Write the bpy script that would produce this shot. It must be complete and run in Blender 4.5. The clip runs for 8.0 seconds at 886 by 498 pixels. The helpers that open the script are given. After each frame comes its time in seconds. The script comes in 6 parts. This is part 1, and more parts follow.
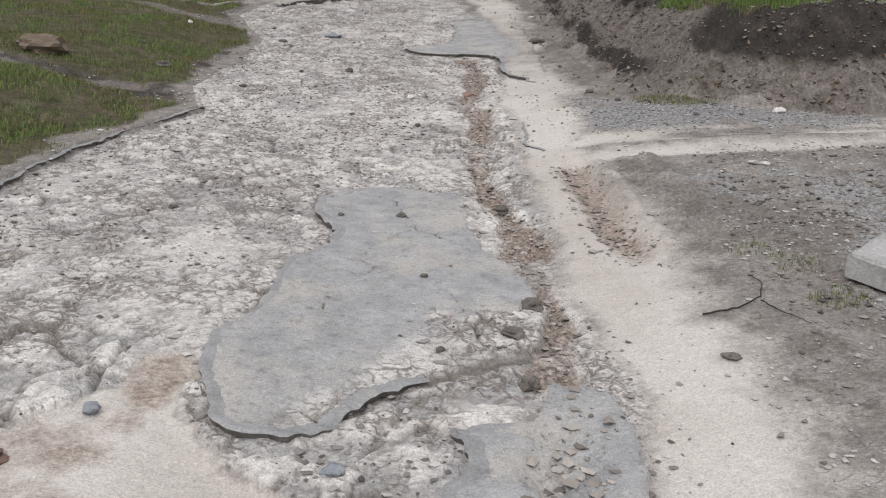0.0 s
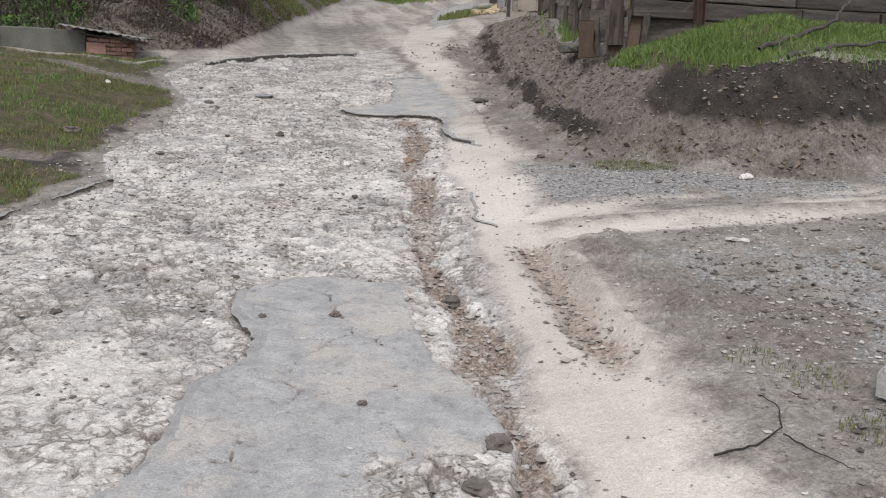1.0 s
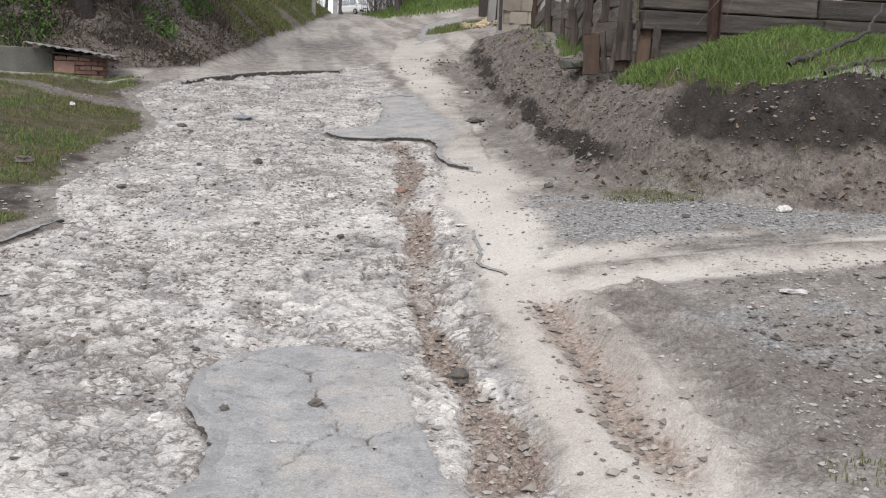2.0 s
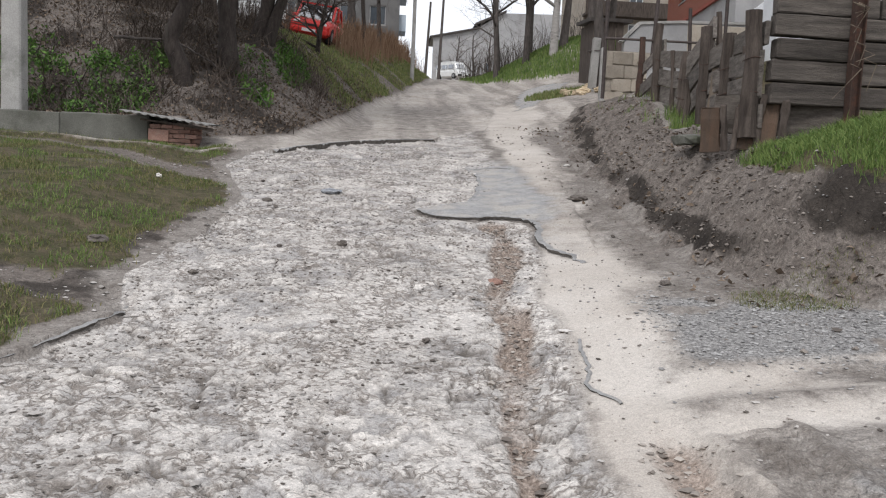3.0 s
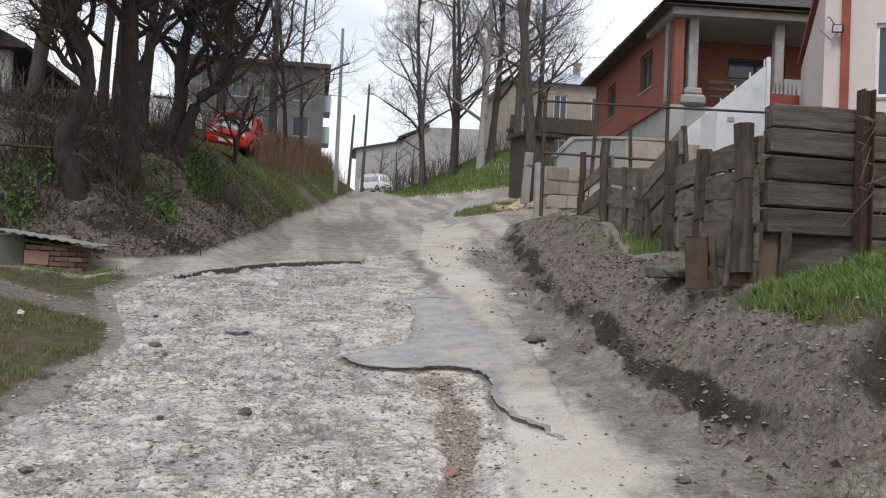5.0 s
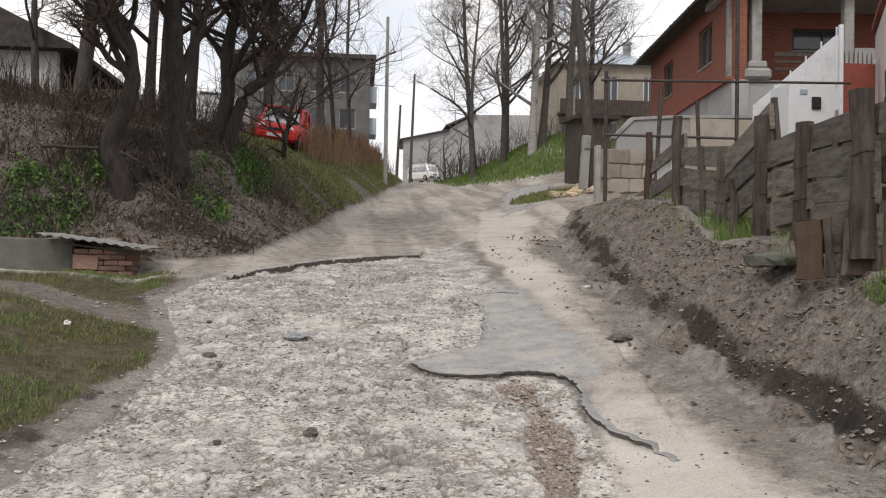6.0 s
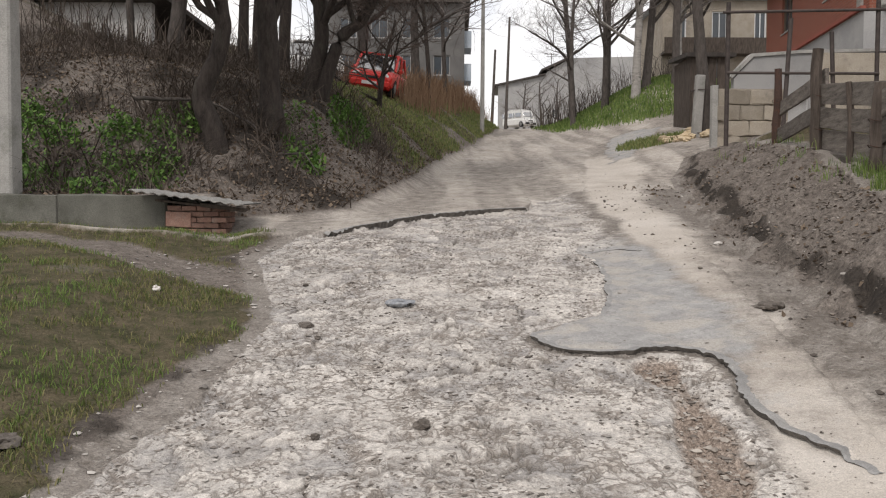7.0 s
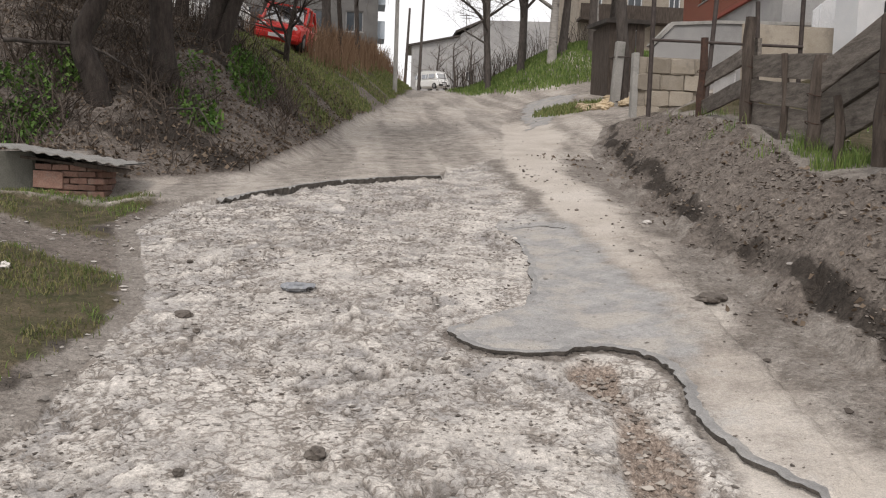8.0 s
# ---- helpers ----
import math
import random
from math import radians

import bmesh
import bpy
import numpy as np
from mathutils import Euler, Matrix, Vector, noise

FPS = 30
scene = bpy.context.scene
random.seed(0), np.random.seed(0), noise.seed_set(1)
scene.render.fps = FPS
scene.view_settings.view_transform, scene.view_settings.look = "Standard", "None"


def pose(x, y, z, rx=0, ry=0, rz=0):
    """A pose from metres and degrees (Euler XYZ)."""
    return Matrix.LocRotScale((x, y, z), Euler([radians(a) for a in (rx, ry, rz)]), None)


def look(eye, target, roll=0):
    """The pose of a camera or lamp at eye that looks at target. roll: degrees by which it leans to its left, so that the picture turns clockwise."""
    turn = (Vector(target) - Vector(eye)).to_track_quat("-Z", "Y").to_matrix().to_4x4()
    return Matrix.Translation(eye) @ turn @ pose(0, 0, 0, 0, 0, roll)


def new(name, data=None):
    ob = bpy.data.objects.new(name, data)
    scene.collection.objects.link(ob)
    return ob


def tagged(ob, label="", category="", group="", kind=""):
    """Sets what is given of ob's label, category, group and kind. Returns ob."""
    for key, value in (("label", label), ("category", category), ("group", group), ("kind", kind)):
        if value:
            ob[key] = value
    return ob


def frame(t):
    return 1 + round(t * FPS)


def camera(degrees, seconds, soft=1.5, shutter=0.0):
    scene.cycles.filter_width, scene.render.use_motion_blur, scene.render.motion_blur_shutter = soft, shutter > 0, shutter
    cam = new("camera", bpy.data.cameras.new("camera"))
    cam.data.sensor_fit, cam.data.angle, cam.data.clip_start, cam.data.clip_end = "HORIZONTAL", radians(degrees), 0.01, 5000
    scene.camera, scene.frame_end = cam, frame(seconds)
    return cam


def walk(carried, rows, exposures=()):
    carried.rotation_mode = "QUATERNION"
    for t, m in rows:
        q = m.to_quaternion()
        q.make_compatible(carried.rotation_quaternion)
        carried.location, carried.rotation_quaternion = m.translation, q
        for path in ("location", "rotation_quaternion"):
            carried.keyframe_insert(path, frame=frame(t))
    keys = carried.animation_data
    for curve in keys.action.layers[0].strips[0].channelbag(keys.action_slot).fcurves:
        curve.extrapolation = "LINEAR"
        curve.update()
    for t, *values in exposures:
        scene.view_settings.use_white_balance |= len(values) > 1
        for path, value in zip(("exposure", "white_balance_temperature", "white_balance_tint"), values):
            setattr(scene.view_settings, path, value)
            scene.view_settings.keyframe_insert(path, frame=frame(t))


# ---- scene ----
cam = camera(52.8, 8.0, soft=1.15)
PATH = [
    (0, (0.004, 0.002, 1.833), (0.187, 1.939, 1.369), 2.6),
    (0.5, (0.073, 0.455, 1.903), (0.315, 2.403, 1.519), 2.5),
    (1, (0.081, 0.933, 1.908), (0.392, 2.878, 1.564), 2.3),
    (1.2, (0.1, 1.149, 1.904), (0.433, 3.094, 1.575), 2.4),
    (2.5, (0.191, 2.402, 2.09), (0.503, 4.356, 1.794), 1.0),
    (3, (0.237, 2.874, 2.175), (0.365, 4.861, 1.987), 2.5),
    (3.5, (0.208, 3.385, 2.228), (0.373, 5.372, 2.069), 2.7),
    (4, (0.232, 3.844, 2.233), (0.446, 5.83, 2.131), 2.1),
    (4.5, (0.257, 4.323, 2.349), (0.545, 6.302, 2.361), 2.8),
    (4.7, (0.254, 4.524, 2.39), (0.564, 6.499, 2.452), 3.1),
    (5.8, (0.157, 5.448, 2.502), (0.361, 7.437, 2.562), 0.2),
    (6, (0.119, 5.627, 2.506), (0.303, 7.619, 2.542), 0.9),
    (6.5, (0.017, 6.164, 2.588), (0.226, 8.152, 2.517), 1.2),
    (7, (-0.017, 6.611, 2.6), (-0.042, 8.609, 2.516), 0.4),
    (7.5, (0.012, 7.131, 2.632), (0.035, 9.13, 2.559), 0.4),
    (8, (-0.002, 7.624, 2.689), (0.177, 9.609, 2.523), 2.0),
]
walk(cam, [(t, look(e, g, r)) for t, e, g, r in PATH],
     [(0.0, 0.1, 6120, 12), (1.0, 0.28, 6120, 12), (2.5, 0.34, 6100, 12), (3.5, 0.14, 6080, 12), (4.7, 0.12, 6030, 12), (5.8, 0.12, 6380, 12), (8.0, 0.2, 6560, 13)])

# ---- light ----
SUN_EL, SUN_AZ = 48.0, 205.0      # a pale sun behind thin cloud, over the walker's back
world = bpy.data.worlds.new("overcast_sky")
scene.world = world
world.use_nodes = True
wn, wl = world.node_tree.nodes, world.node_tree.links
wn.clear()
w_out = wn.new("ShaderNodeOutputWorld")
w_bg = wn.new("ShaderNodeBackground")
w_sky = wn.new("ShaderNodeTexSky")
w_sky.sky_type = "NISHITA"
w_sky.sun_disc = False
w_sky.sun_elevation, w_sky.sun_rotation = radians(SUN_EL), radians(SUN_AZ)
w_sky.air_density, w_sky.dust_density = 1.0, 2.5
w_scale = wn.new("ShaderNodeVectorMath")
w_scale.operation = "SCALE"
w_scale.inputs["Scale"].default_value = 0.15
w_co = wn.new("ShaderNodeTexCoord")
w_noise = wn.new("ShaderNodeTexNoise")
w_noise.inputs["Scale"].default_value = 3.2
w_noise.inputs["Detail"].default_value = 5
w_ramp = wn.new("ShaderNodeValToRGB")
w_ramp.color_ramp.elements[0].position, w_ramp.color_ramp.elements[0].color = 0.3, (0.45, 0.45, 0.45, 1)
w_ramp.color_ramp.elements[1].position, w_ramp.color_ramp.elements[1].color = 0.56, (1, 1, 1, 1)
w_mix = wn.new("ShaderNodeMix")
w_mix.data_type = "RGBA"
w_mix.inputs["B"].default_value = (1.0, 0.985, 0.96, 1)
wl.new(w_co.outputs["Generated"], w_noise.inputs["Vector"])
wl.new(w_noise.outputs["Fac"], w_ramp.inputs["Fac"])
wl.new(w_sky.outputs["Color"], w_scale.inputs[0])
wl.new(w_scale.outputs["Vector"], w_mix.inputs["A"])
wl.new(w_ramp.outputs["Color"], w_mix.inputs["Factor"])
wl.new(w_mix.outputs["Result"], w_bg.inputs["Color"])
w_bg.inputs["Strength"].default_value = 1.0
wl.new(w_bg.outputs["Background"], w_out.inputs["Surface"])

sun = new("sun", bpy.data.lights.new("sun", "SUN"))
sun.data.energy, sun.data.angle, sun.data.color = 1.2, radians(14), (1.0, 0.96, 0.9)
sun_from = Vector((math.sin(radians(SUN_AZ)) * math.cos(radians(SUN_EL)), math.cos(radians(SUN_AZ)) * math.cos(radians(SUN_EL)), math.sin(radians(SUN_EL))))
sun.rotation_euler = sun_from.to_track_quat("Z", "Y").to_euler()


# ---- materials ----
def node_mat(name):
    m = bpy.data.materials.new(name)
    m.use_nodes = True
    b = m.node_tree.nodes["Principled BSDF"]
    b.inputs["Specular IOR Level"].default_value = 0.25
    return m, m.node_tree.nodes, m.node_tree.links, b


def noise_tex(n, l, scale, detail=4, rough=0.55, vec=None):
    t = n.new("ShaderNodeTexNoise")
    t.inputs["Scale"].default_value, t.inputs["Detail"].default_value, t.inputs["Roughness"].default_value = scale, detail, rough
    if vec is not None:
        l.new(vec, t.inputs["Vector"])
    return t


def mix_rgb(n, l, fac, a, b, blend="MIX"):
    m = n.new("ShaderNodeMix")
    m.data_type, m.blend_type = "RGBA", blend
    for key, v in (("Factor", fac), ("A", a), ("B", b)):
        if isinstance(v, (int, float)):
            m.inputs[key].default_value = v
        elif isinstance(v, tuple):
            m.inputs[key].default_value = (*v, 1)
        else:
            l.new(v, m.inputs[key])
    return m.outputs["Result"]


def ramp(n, l, fac, lo, hi, a=0.0, b=1.0):
    r = n.new("ShaderNodeMapRange")
    r.inputs["From Min"].default_value, r.inputs["From Max"].default_value = lo, hi
    r.inputs["To Min"].default_value, r.inputs["To Max"].default_value = a, b
    l.new(fac, r.inputs["Value"])
    return r.outputs["Result"]


def surface(name, c1, c2, scale=6.0, rough=0.85, metal=0.0, bump=0.25, fine=60.0, c3=None, stretch=None, vary=0.12, spec=0.25):
    """A plain two- or three-tone worn surface: broad stains, fine grain, relief and a shift from piece to piece."""
    m, n, l, b = node_mat(name)
    co = n.new("ShaderNodeTexCoord")
    vec = co.outputs["Object"]
    if stretch:
        mp = n.new("ShaderNodeMapping")
        mp.inputs["Scale"].default_value = stretch
        l.new(vec, mp.inputs["Vector"])
        vec = mp.outputs["Vector"]
    info = n.new("ShaderNodeObjectInfo")
    mv = n.new("ShaderNodeVectorMath")
    mv.operation = "ADD"
    l.new(vec, mv.inputs[0])
    sc = n.new("ShaderNodeMath")
    sc.operation = "MULTIPLY"
    sc.inputs[1].default_value = 37.0
    l.new(info.outputs["Random"], sc.inputs[0])
    l.new(sc.outputs[0], mv.inputs[1])
    vec = mv.outputs[0]
    big, small = noise_tex(n, l, scale, 5, 0.6, vec), noise_tex(n, l, fine, 4, 0.6, vec)
    col = mix_rgb(n, l, ramp(n, l, big.outputs["Fac"], 0.32, 0.68), c1, c2)
    if c3:
        col = mix_rgb(n, l, ramp(n, l, noise_tex(n, l, scale * 0.45, 6, 0.7, vec).outputs["Fac"], 0.54, 0.7), col, c3)
    grain = ramp(n, l, small.outputs["Fac"], 0.3, 0.7, 0.78, 1.18)
    g2 = n.new("ShaderNodeMath")
    g2.operation = "MULTIPLY"
    l.new(grain, g2.inputs[0])
    l.new(ramp(n, l, info.outputs["Random"], 0, 1, 1 - vary, 1 + vary), g2.inputs[1])
    sc2 = n.new("ShaderNodeVectorMath")
    sc2.operation = "SCALE"
    l.new(col, sc2.inputs[0])
    l.new(g2.outputs[0], sc2.inputs["Scale"])
    l.new(sc2.outputs["Vector"], b.inputs["Base Color"])
    b.inputs["Roughness"].default_value, b.inputs["Metallic"].default_value = rough, metal
    b.inputs["Specular IOR Level"].default_value = spec
    if bump:
        bp = n.new("ShaderNodeBump")
        bp.inputs["Strength"].default_value, bp.inputs["Distance"].default_value = bump, 0.02
        l.new(small.outputs["Fac"], bp.inputs["Height"])
        l.new(bp.outputs["Normal"], b.inputs["Normal"])
    return m


def island_mat(name, c1, c2, rough=0.9, trans=0.0):
    """Loose small pieces in one mesh, each with a tint of its own."""
    m, n, l, b = node_mat(name)
    g = n.new("ShaderNodeNewGeometry")
    col = mix_rgb(n, l, g.outputs["Random Per Island"], c1, c2)
    co = n.new("ShaderNodeTexCoord")
    t = noise_tex(n, l, 25, 3, 0.6, co.outputs["Object"])
    col = mix_rgb(n, l, 1.0, col, mix_rgb(n, l, t.outputs["Fac"], (0.75, 0.75, 0.75), (1.25, 1.25, 1.25)), "MULTIPLY")
    l.new(col, b.inputs["Base Color"])
    b.inputs["Roughness"].default_value = rough
    return m


def ground_material():
    m, n, l, b = node_mat("road_and_earth")
    co = n.new("ShaderNodeTexCoord")
    vec = co.outputs["Object"]
    a1, a2, a3 = (n.new("ShaderNodeAttribute") for _ in range(3))
    a1.attribute_name, a2.attribute_name, a3.attribute_name = "zone_a", "zone_b", "stone_tint"
    s1, s2 = n.new("ShaderNodeSeparateColor"), n.new("ShaderNodeSeparateColor")
    l.new(a1.outputs["Color"], s1.inputs[0])
    l.new(a2.outputs["Color"], s2.inputs[0])
    broad, mid = noise_tex(n, l, 0.9, 5, 0.6, vec), noise_tex(n, l, 5.0, 5, 0.65, vec)
    fine, grit = noise_tex(n, l, 38.0, 5, 0.7, vec), noise_tex(n, l, 120.0, 3, 0.6, vec)
    bf, mf, ff = broad.outputs["Fac"], mid.outputs["Fac"], fine.outputs["Fac"]

    def edge(fac, width=0.35):
        """A zone's border, frayed by noise."""
        s = n.new("ShaderNodeMath")
        s.operation = "ADD"
        l.new(fac, s.inputs[0])
        l.new(ramp(n, l, mf, 0.3, 0.7, -0.22, 0.22), s.inputs[1])
        return ramp(n, l, s.outputs[0], 0.5 - width / 2, 0.5 + width / 2)

    t = lambda f, c1, c2, lo=0.35, hi=0.65: mix_rgb(n, l, ramp(n, l, f, lo, hi), c1, c2)
    dirt = t(mf, (0.2, 0.178, 0.158), (0.34, 0.312, 0.28), 0.32, 0.68)
    soil = t(mf, (0.108, 0.091, 0.079), (0.255, 0.224, 0.197), 0.3, 0.7)
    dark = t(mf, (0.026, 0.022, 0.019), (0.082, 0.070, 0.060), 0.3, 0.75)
    turf = t(mf, (0.05, 0.052, 0.025), (0.135, 0.11, 0.072))
    sand = t(bf, (0.425, 0.383, 0.336), (0.55, 0.508, 0.457))
    asph = t(mf, (0.25, 0.248, 0.243), (0.4, 0.392, 0.38), 0.3, 0.7)
    gully = t(ff, (0.17, 0.128, 0.1), (0.43, 0.36, 0.305), 0.3, 0.7)
    gravel = t(ff, (0.16, 0.154, 0.147), (0.41, 0.398, 0.38), 0.3, 0.7)
    stone = t(bf, (0.52, 0.495, 0.465), (0.67, 0.642, 0.608), 0.3, 0.7)
    stone = mix_rgb(n, l, ramp(n, l, mf, 0.52, 0.75, 0, 0.6), stone, (0.46, 0.415, 0.368))
    tint = mix_rgb(n, l, a3.outputs["Fac"], (0.64, 0.64, 0.65), (1.16, 1.14, 1.11))
    stone = mix_rgb(n, l, 1.0, stone, tint, "MULTIPLY")
    # dark brown in the low gaps: joint earth plus painted-in shade
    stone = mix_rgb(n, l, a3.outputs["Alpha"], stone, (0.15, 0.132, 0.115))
    # fine cracks and crumbs of darker earth between worn stones; gap shade painted in
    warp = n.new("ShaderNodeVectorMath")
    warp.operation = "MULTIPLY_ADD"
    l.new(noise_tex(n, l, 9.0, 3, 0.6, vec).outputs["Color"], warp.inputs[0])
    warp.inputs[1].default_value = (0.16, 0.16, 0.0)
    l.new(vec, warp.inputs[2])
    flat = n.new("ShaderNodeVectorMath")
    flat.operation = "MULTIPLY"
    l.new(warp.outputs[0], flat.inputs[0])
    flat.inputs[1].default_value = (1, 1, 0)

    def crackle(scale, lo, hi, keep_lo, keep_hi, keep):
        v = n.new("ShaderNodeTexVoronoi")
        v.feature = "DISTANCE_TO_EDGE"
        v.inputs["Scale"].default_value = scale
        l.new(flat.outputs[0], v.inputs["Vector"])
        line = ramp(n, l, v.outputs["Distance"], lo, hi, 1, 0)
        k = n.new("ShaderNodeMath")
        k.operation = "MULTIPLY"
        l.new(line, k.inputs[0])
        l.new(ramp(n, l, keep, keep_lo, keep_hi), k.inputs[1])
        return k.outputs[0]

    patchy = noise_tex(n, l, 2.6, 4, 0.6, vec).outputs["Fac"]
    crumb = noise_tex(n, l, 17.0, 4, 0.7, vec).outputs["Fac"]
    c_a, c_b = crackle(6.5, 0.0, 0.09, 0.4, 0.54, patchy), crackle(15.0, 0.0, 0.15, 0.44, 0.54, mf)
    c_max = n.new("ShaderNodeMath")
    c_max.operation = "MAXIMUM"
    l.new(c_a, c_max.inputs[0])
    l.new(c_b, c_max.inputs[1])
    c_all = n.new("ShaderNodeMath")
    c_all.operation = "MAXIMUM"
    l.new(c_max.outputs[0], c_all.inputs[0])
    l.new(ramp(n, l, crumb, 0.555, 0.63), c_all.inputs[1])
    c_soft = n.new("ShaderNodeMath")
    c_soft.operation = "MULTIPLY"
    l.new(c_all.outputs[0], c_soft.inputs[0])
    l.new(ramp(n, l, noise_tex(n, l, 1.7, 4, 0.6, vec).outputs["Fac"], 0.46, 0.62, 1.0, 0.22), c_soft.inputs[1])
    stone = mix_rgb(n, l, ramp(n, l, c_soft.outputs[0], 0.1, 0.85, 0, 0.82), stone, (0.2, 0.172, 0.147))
    dirt = mix_rgb(n, l, ramp(n, l, patchy, 0.5, 0.64, 0, 0.75), dirt, (0.172, 0.15, 0.13))
    dirt = mix_rgb(n, l, ramp(n, l, crumb, 0.55, 0.66, 0, 0.6), dirt, (0.115, 0.097, 0.083))
    dirt = mix_rgb(n, l, ramp(n, l, crumb, 0.42, 0.34, 0, 0.5), dirt, (0.42, 0.395, 0.36))
    soil = mix_rgb(n, l, ramp(n, l, crumb, 0.54, 0.64, 0, 0.75), soil, (0.07, 0.059, 0.051))
    soil = mix_rgb(n, l, ramp(n, l, crumb, 0.43, 0.35, 0, 0.6), soil, (0.3, 0.262, 0.225))
    sand = mix_rgb(n, l, ramp(n, l, crumb, 0.62, 0.72, 0, 0.4), sand, (0.24, 0.215, 0.19))
    asph = mix_rgb(n, l, ramp(n, l, patchy, 0.48, 0.62, 0, 0.75), asph, (0.42, 0.39, 0.35))
    asph = mix_rgb(n, l, ramp(n, l, crumb, 0.56, 0.66, 0, 0.45), asph, (0.15, 0.14, 0.13))
    col = dirt
    col = mix_rgb(n, l, edge(s2.outputs[0]), col, soil)
    # near-black earth, doubling as painted shade under the cut bank's step
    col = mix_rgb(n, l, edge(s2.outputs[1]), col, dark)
    col = mix_rgb(n, l, edge(s2.outputs[2]), col, turf)
    col = mix_rgb(n, l, edge(a2.outputs["Alpha"]), col, gravel)
    col = mix_rgb(n, l, edge(s1.outputs[0]), col, stone)
    col = mix_rgb(n, l, edge(s1.outputs[2], 0.6), col, sand)
    col = mix_rgb(n, l, edge(a1.outputs["Alpha"], 0.5), col, gully)
    col = mix_rgb(n, l, edge(s1.outputs[1], 0.4), col, asph)
    # dust blown over everything, and grit
    col = mix_rgb(n, l, ramp(n, l, bf, 0.58, 0.8, 0, 0.25), col, (0.44, 0.41, 0.375))
    sm = n.new("ShaderNodeMath")
    sm.operation = "MAXIMUM"
    l.new(s1.outputs[1], sm.inputs[0])
    l.new(s1.outputs[2], sm.inputs[1])
    grain = ramp(n, l, sm.outputs[0], 0.3, 0.8, 1.0, 0.4)
    spk = mix_rgb(n, l, ramp(n, l, ff, 0.3, 0.7), (0.66, 0.66, 0.66), (1.24, 1.24, 1.24))
    col = mix_rgb(n, l, grain, col, spk, "MULTIPLY")
    spk2 = mix_rgb(n, l, ramp(n, l, grit.outputs["Fac"], 0.32, 0.68), (0.78, 0.78, 0.78), (1.18, 1.18, 1.18))
    col = mix_rgb(n, l, 1.0, col, spk2, "MULTIPLY")
    l.new(col, b.inputs["Base Color"])
    b.inputs["Roughness"].default_value = 0.95
    b.inputs["Specular IOR Level"].default_value = 0.15
    add = n.new("ShaderNodeMath")
    add.operation = "MULTIPLY_ADD"
    l.new(grit.outputs["Fac"], add.inputs[0])
    add.inputs[1].default_value = 0.35
    low = n.new("ShaderNodeMath")
    low.operation = "MULTIPLY_ADD"
    l.new(c_max.outputs[0], low.inputs[0])
    low.inputs[1].default_value = -0.8
    l.new(ff, low.inputs[2])
    l.new(low.outputs[0], add.inputs[2])
    bp = n.new("ShaderNodeBump")
    bp.inputs["Distance"].default_value = 0.02
    l.new(ramp(n, l, sm.outputs[0], 0.3, 0.8, 0.7, 0.3), bp.inputs["Strength"])
    l.new(add.outputs[0], bp.inputs["Height"])
    l.new(bp.outputs["Normal"], b.inputs["Normal"])
    return m


GROUND = ground_material()


# ---- lie of the land ----
def hashed(i, j, seed):
    h = (i.astype(np.int64) * 374761393 + j.astype(np.int64) * 668265263 + seed * 1274126177) & 0xFFFFFFFF
    h = ((h ^ (h >> 13)) * 1274126177) & 0xFFFFFFFF
    h = ((h ^ (h >> 16)) * 2246822519) & 0xFFFFFFFF
    return ((h ^ (h >> 15)) & 0xFFFFFF) / float(0xFFFFFF)


def vnoise(x, y, size, seed=0):
    u, v = x / size, y / size
    i, j = np.floor(u), np.floor(v)
    a, c = u - i, v - j
    a, c = a * a * (3 - 2 * a), c * c * (3 - 2 * c)
    h = lambda p, q: hashed(i + p, j + q, seed)
    return (h(0, 0) * (1 - a) + h(1, 0) * a) * (1 - c) + (h(0, 1) * (1 - a) + h(1, 1) * a) * c


def fbm(x, y, size, seed=0, octaves=4):
    total, amp, norm = 0, 1.0, 0
    for k in range(octaves):
        c, q = math.cos(0.6 + 1.1 * k), math.sin(0.6 + 1.1 * k)
        total, norm = total + amp * vnoise(c * x - q * y, q * x + c * y, size / 2 ** k, seed + 17 * k), norm + amp
        amp *= 0.5
    return total / norm


def cells(x, y, size, seed=0):
    """Distances to the nearest and second nearest of scattered centres, and the nearest one's own number."""
    u, v = x / size, y / size
    i, j = np.floor(u), np.floor(v)
    f1, f2, own = np.full(u.shape, 9.0), np.full(u.shape, 9.0), np.zeros(u.shape)
    for p in (-1, 0, 1):
        for q in (-1, 0, 1):
            cx, cy = i + p + hashed(i + p, j + q, seed), j + q + hashed(i + p, j + q, seed + 5)
            d = np.hypot(u - cx, v - cy)
            near = d < f1
            f2 = np.where(near, f1, np.minimum(f2, d))
            own = np.where(near, hashed(i + p, j + q, seed + 9), own)
            f1 = np.where(near, d, f1)
    return f1, f2, own


def step(v, lo, hi):
    t = np.clip((v - lo) / (hi - lo), 0, 1)
    return t * t * (3 - 2 * t)


def along(x, y, pts):
    """Distance to a line of (x, y, z) points, the side (left of its run is positive), the z there."""
    best, side, zz = np.full(x.shape, 1e9), np.zeros(x.shape), np.zeros(x.shape)
    for (x0, y0, z0), (x1, y1, z1) in zip(pts, pts[1:]):
        dx, dy = x1 - x0, y1 - y0
        t = np.clip(((x - x0) * dx + (y - y0) * dy) / (dx * dx + dy * dy), 0, 1)
        d = np.hypot(x - x0 - t * dx, y - y0 - t * dy)
        near = d < best
        best = np.where(near, d, best)
        side = np.where(near, np.sign(dx * (y - y0) - dy * (x - x0)), side)
        zz = np.where(near, z0 + t * (z1 - z0), zz)
    return best, side, zz


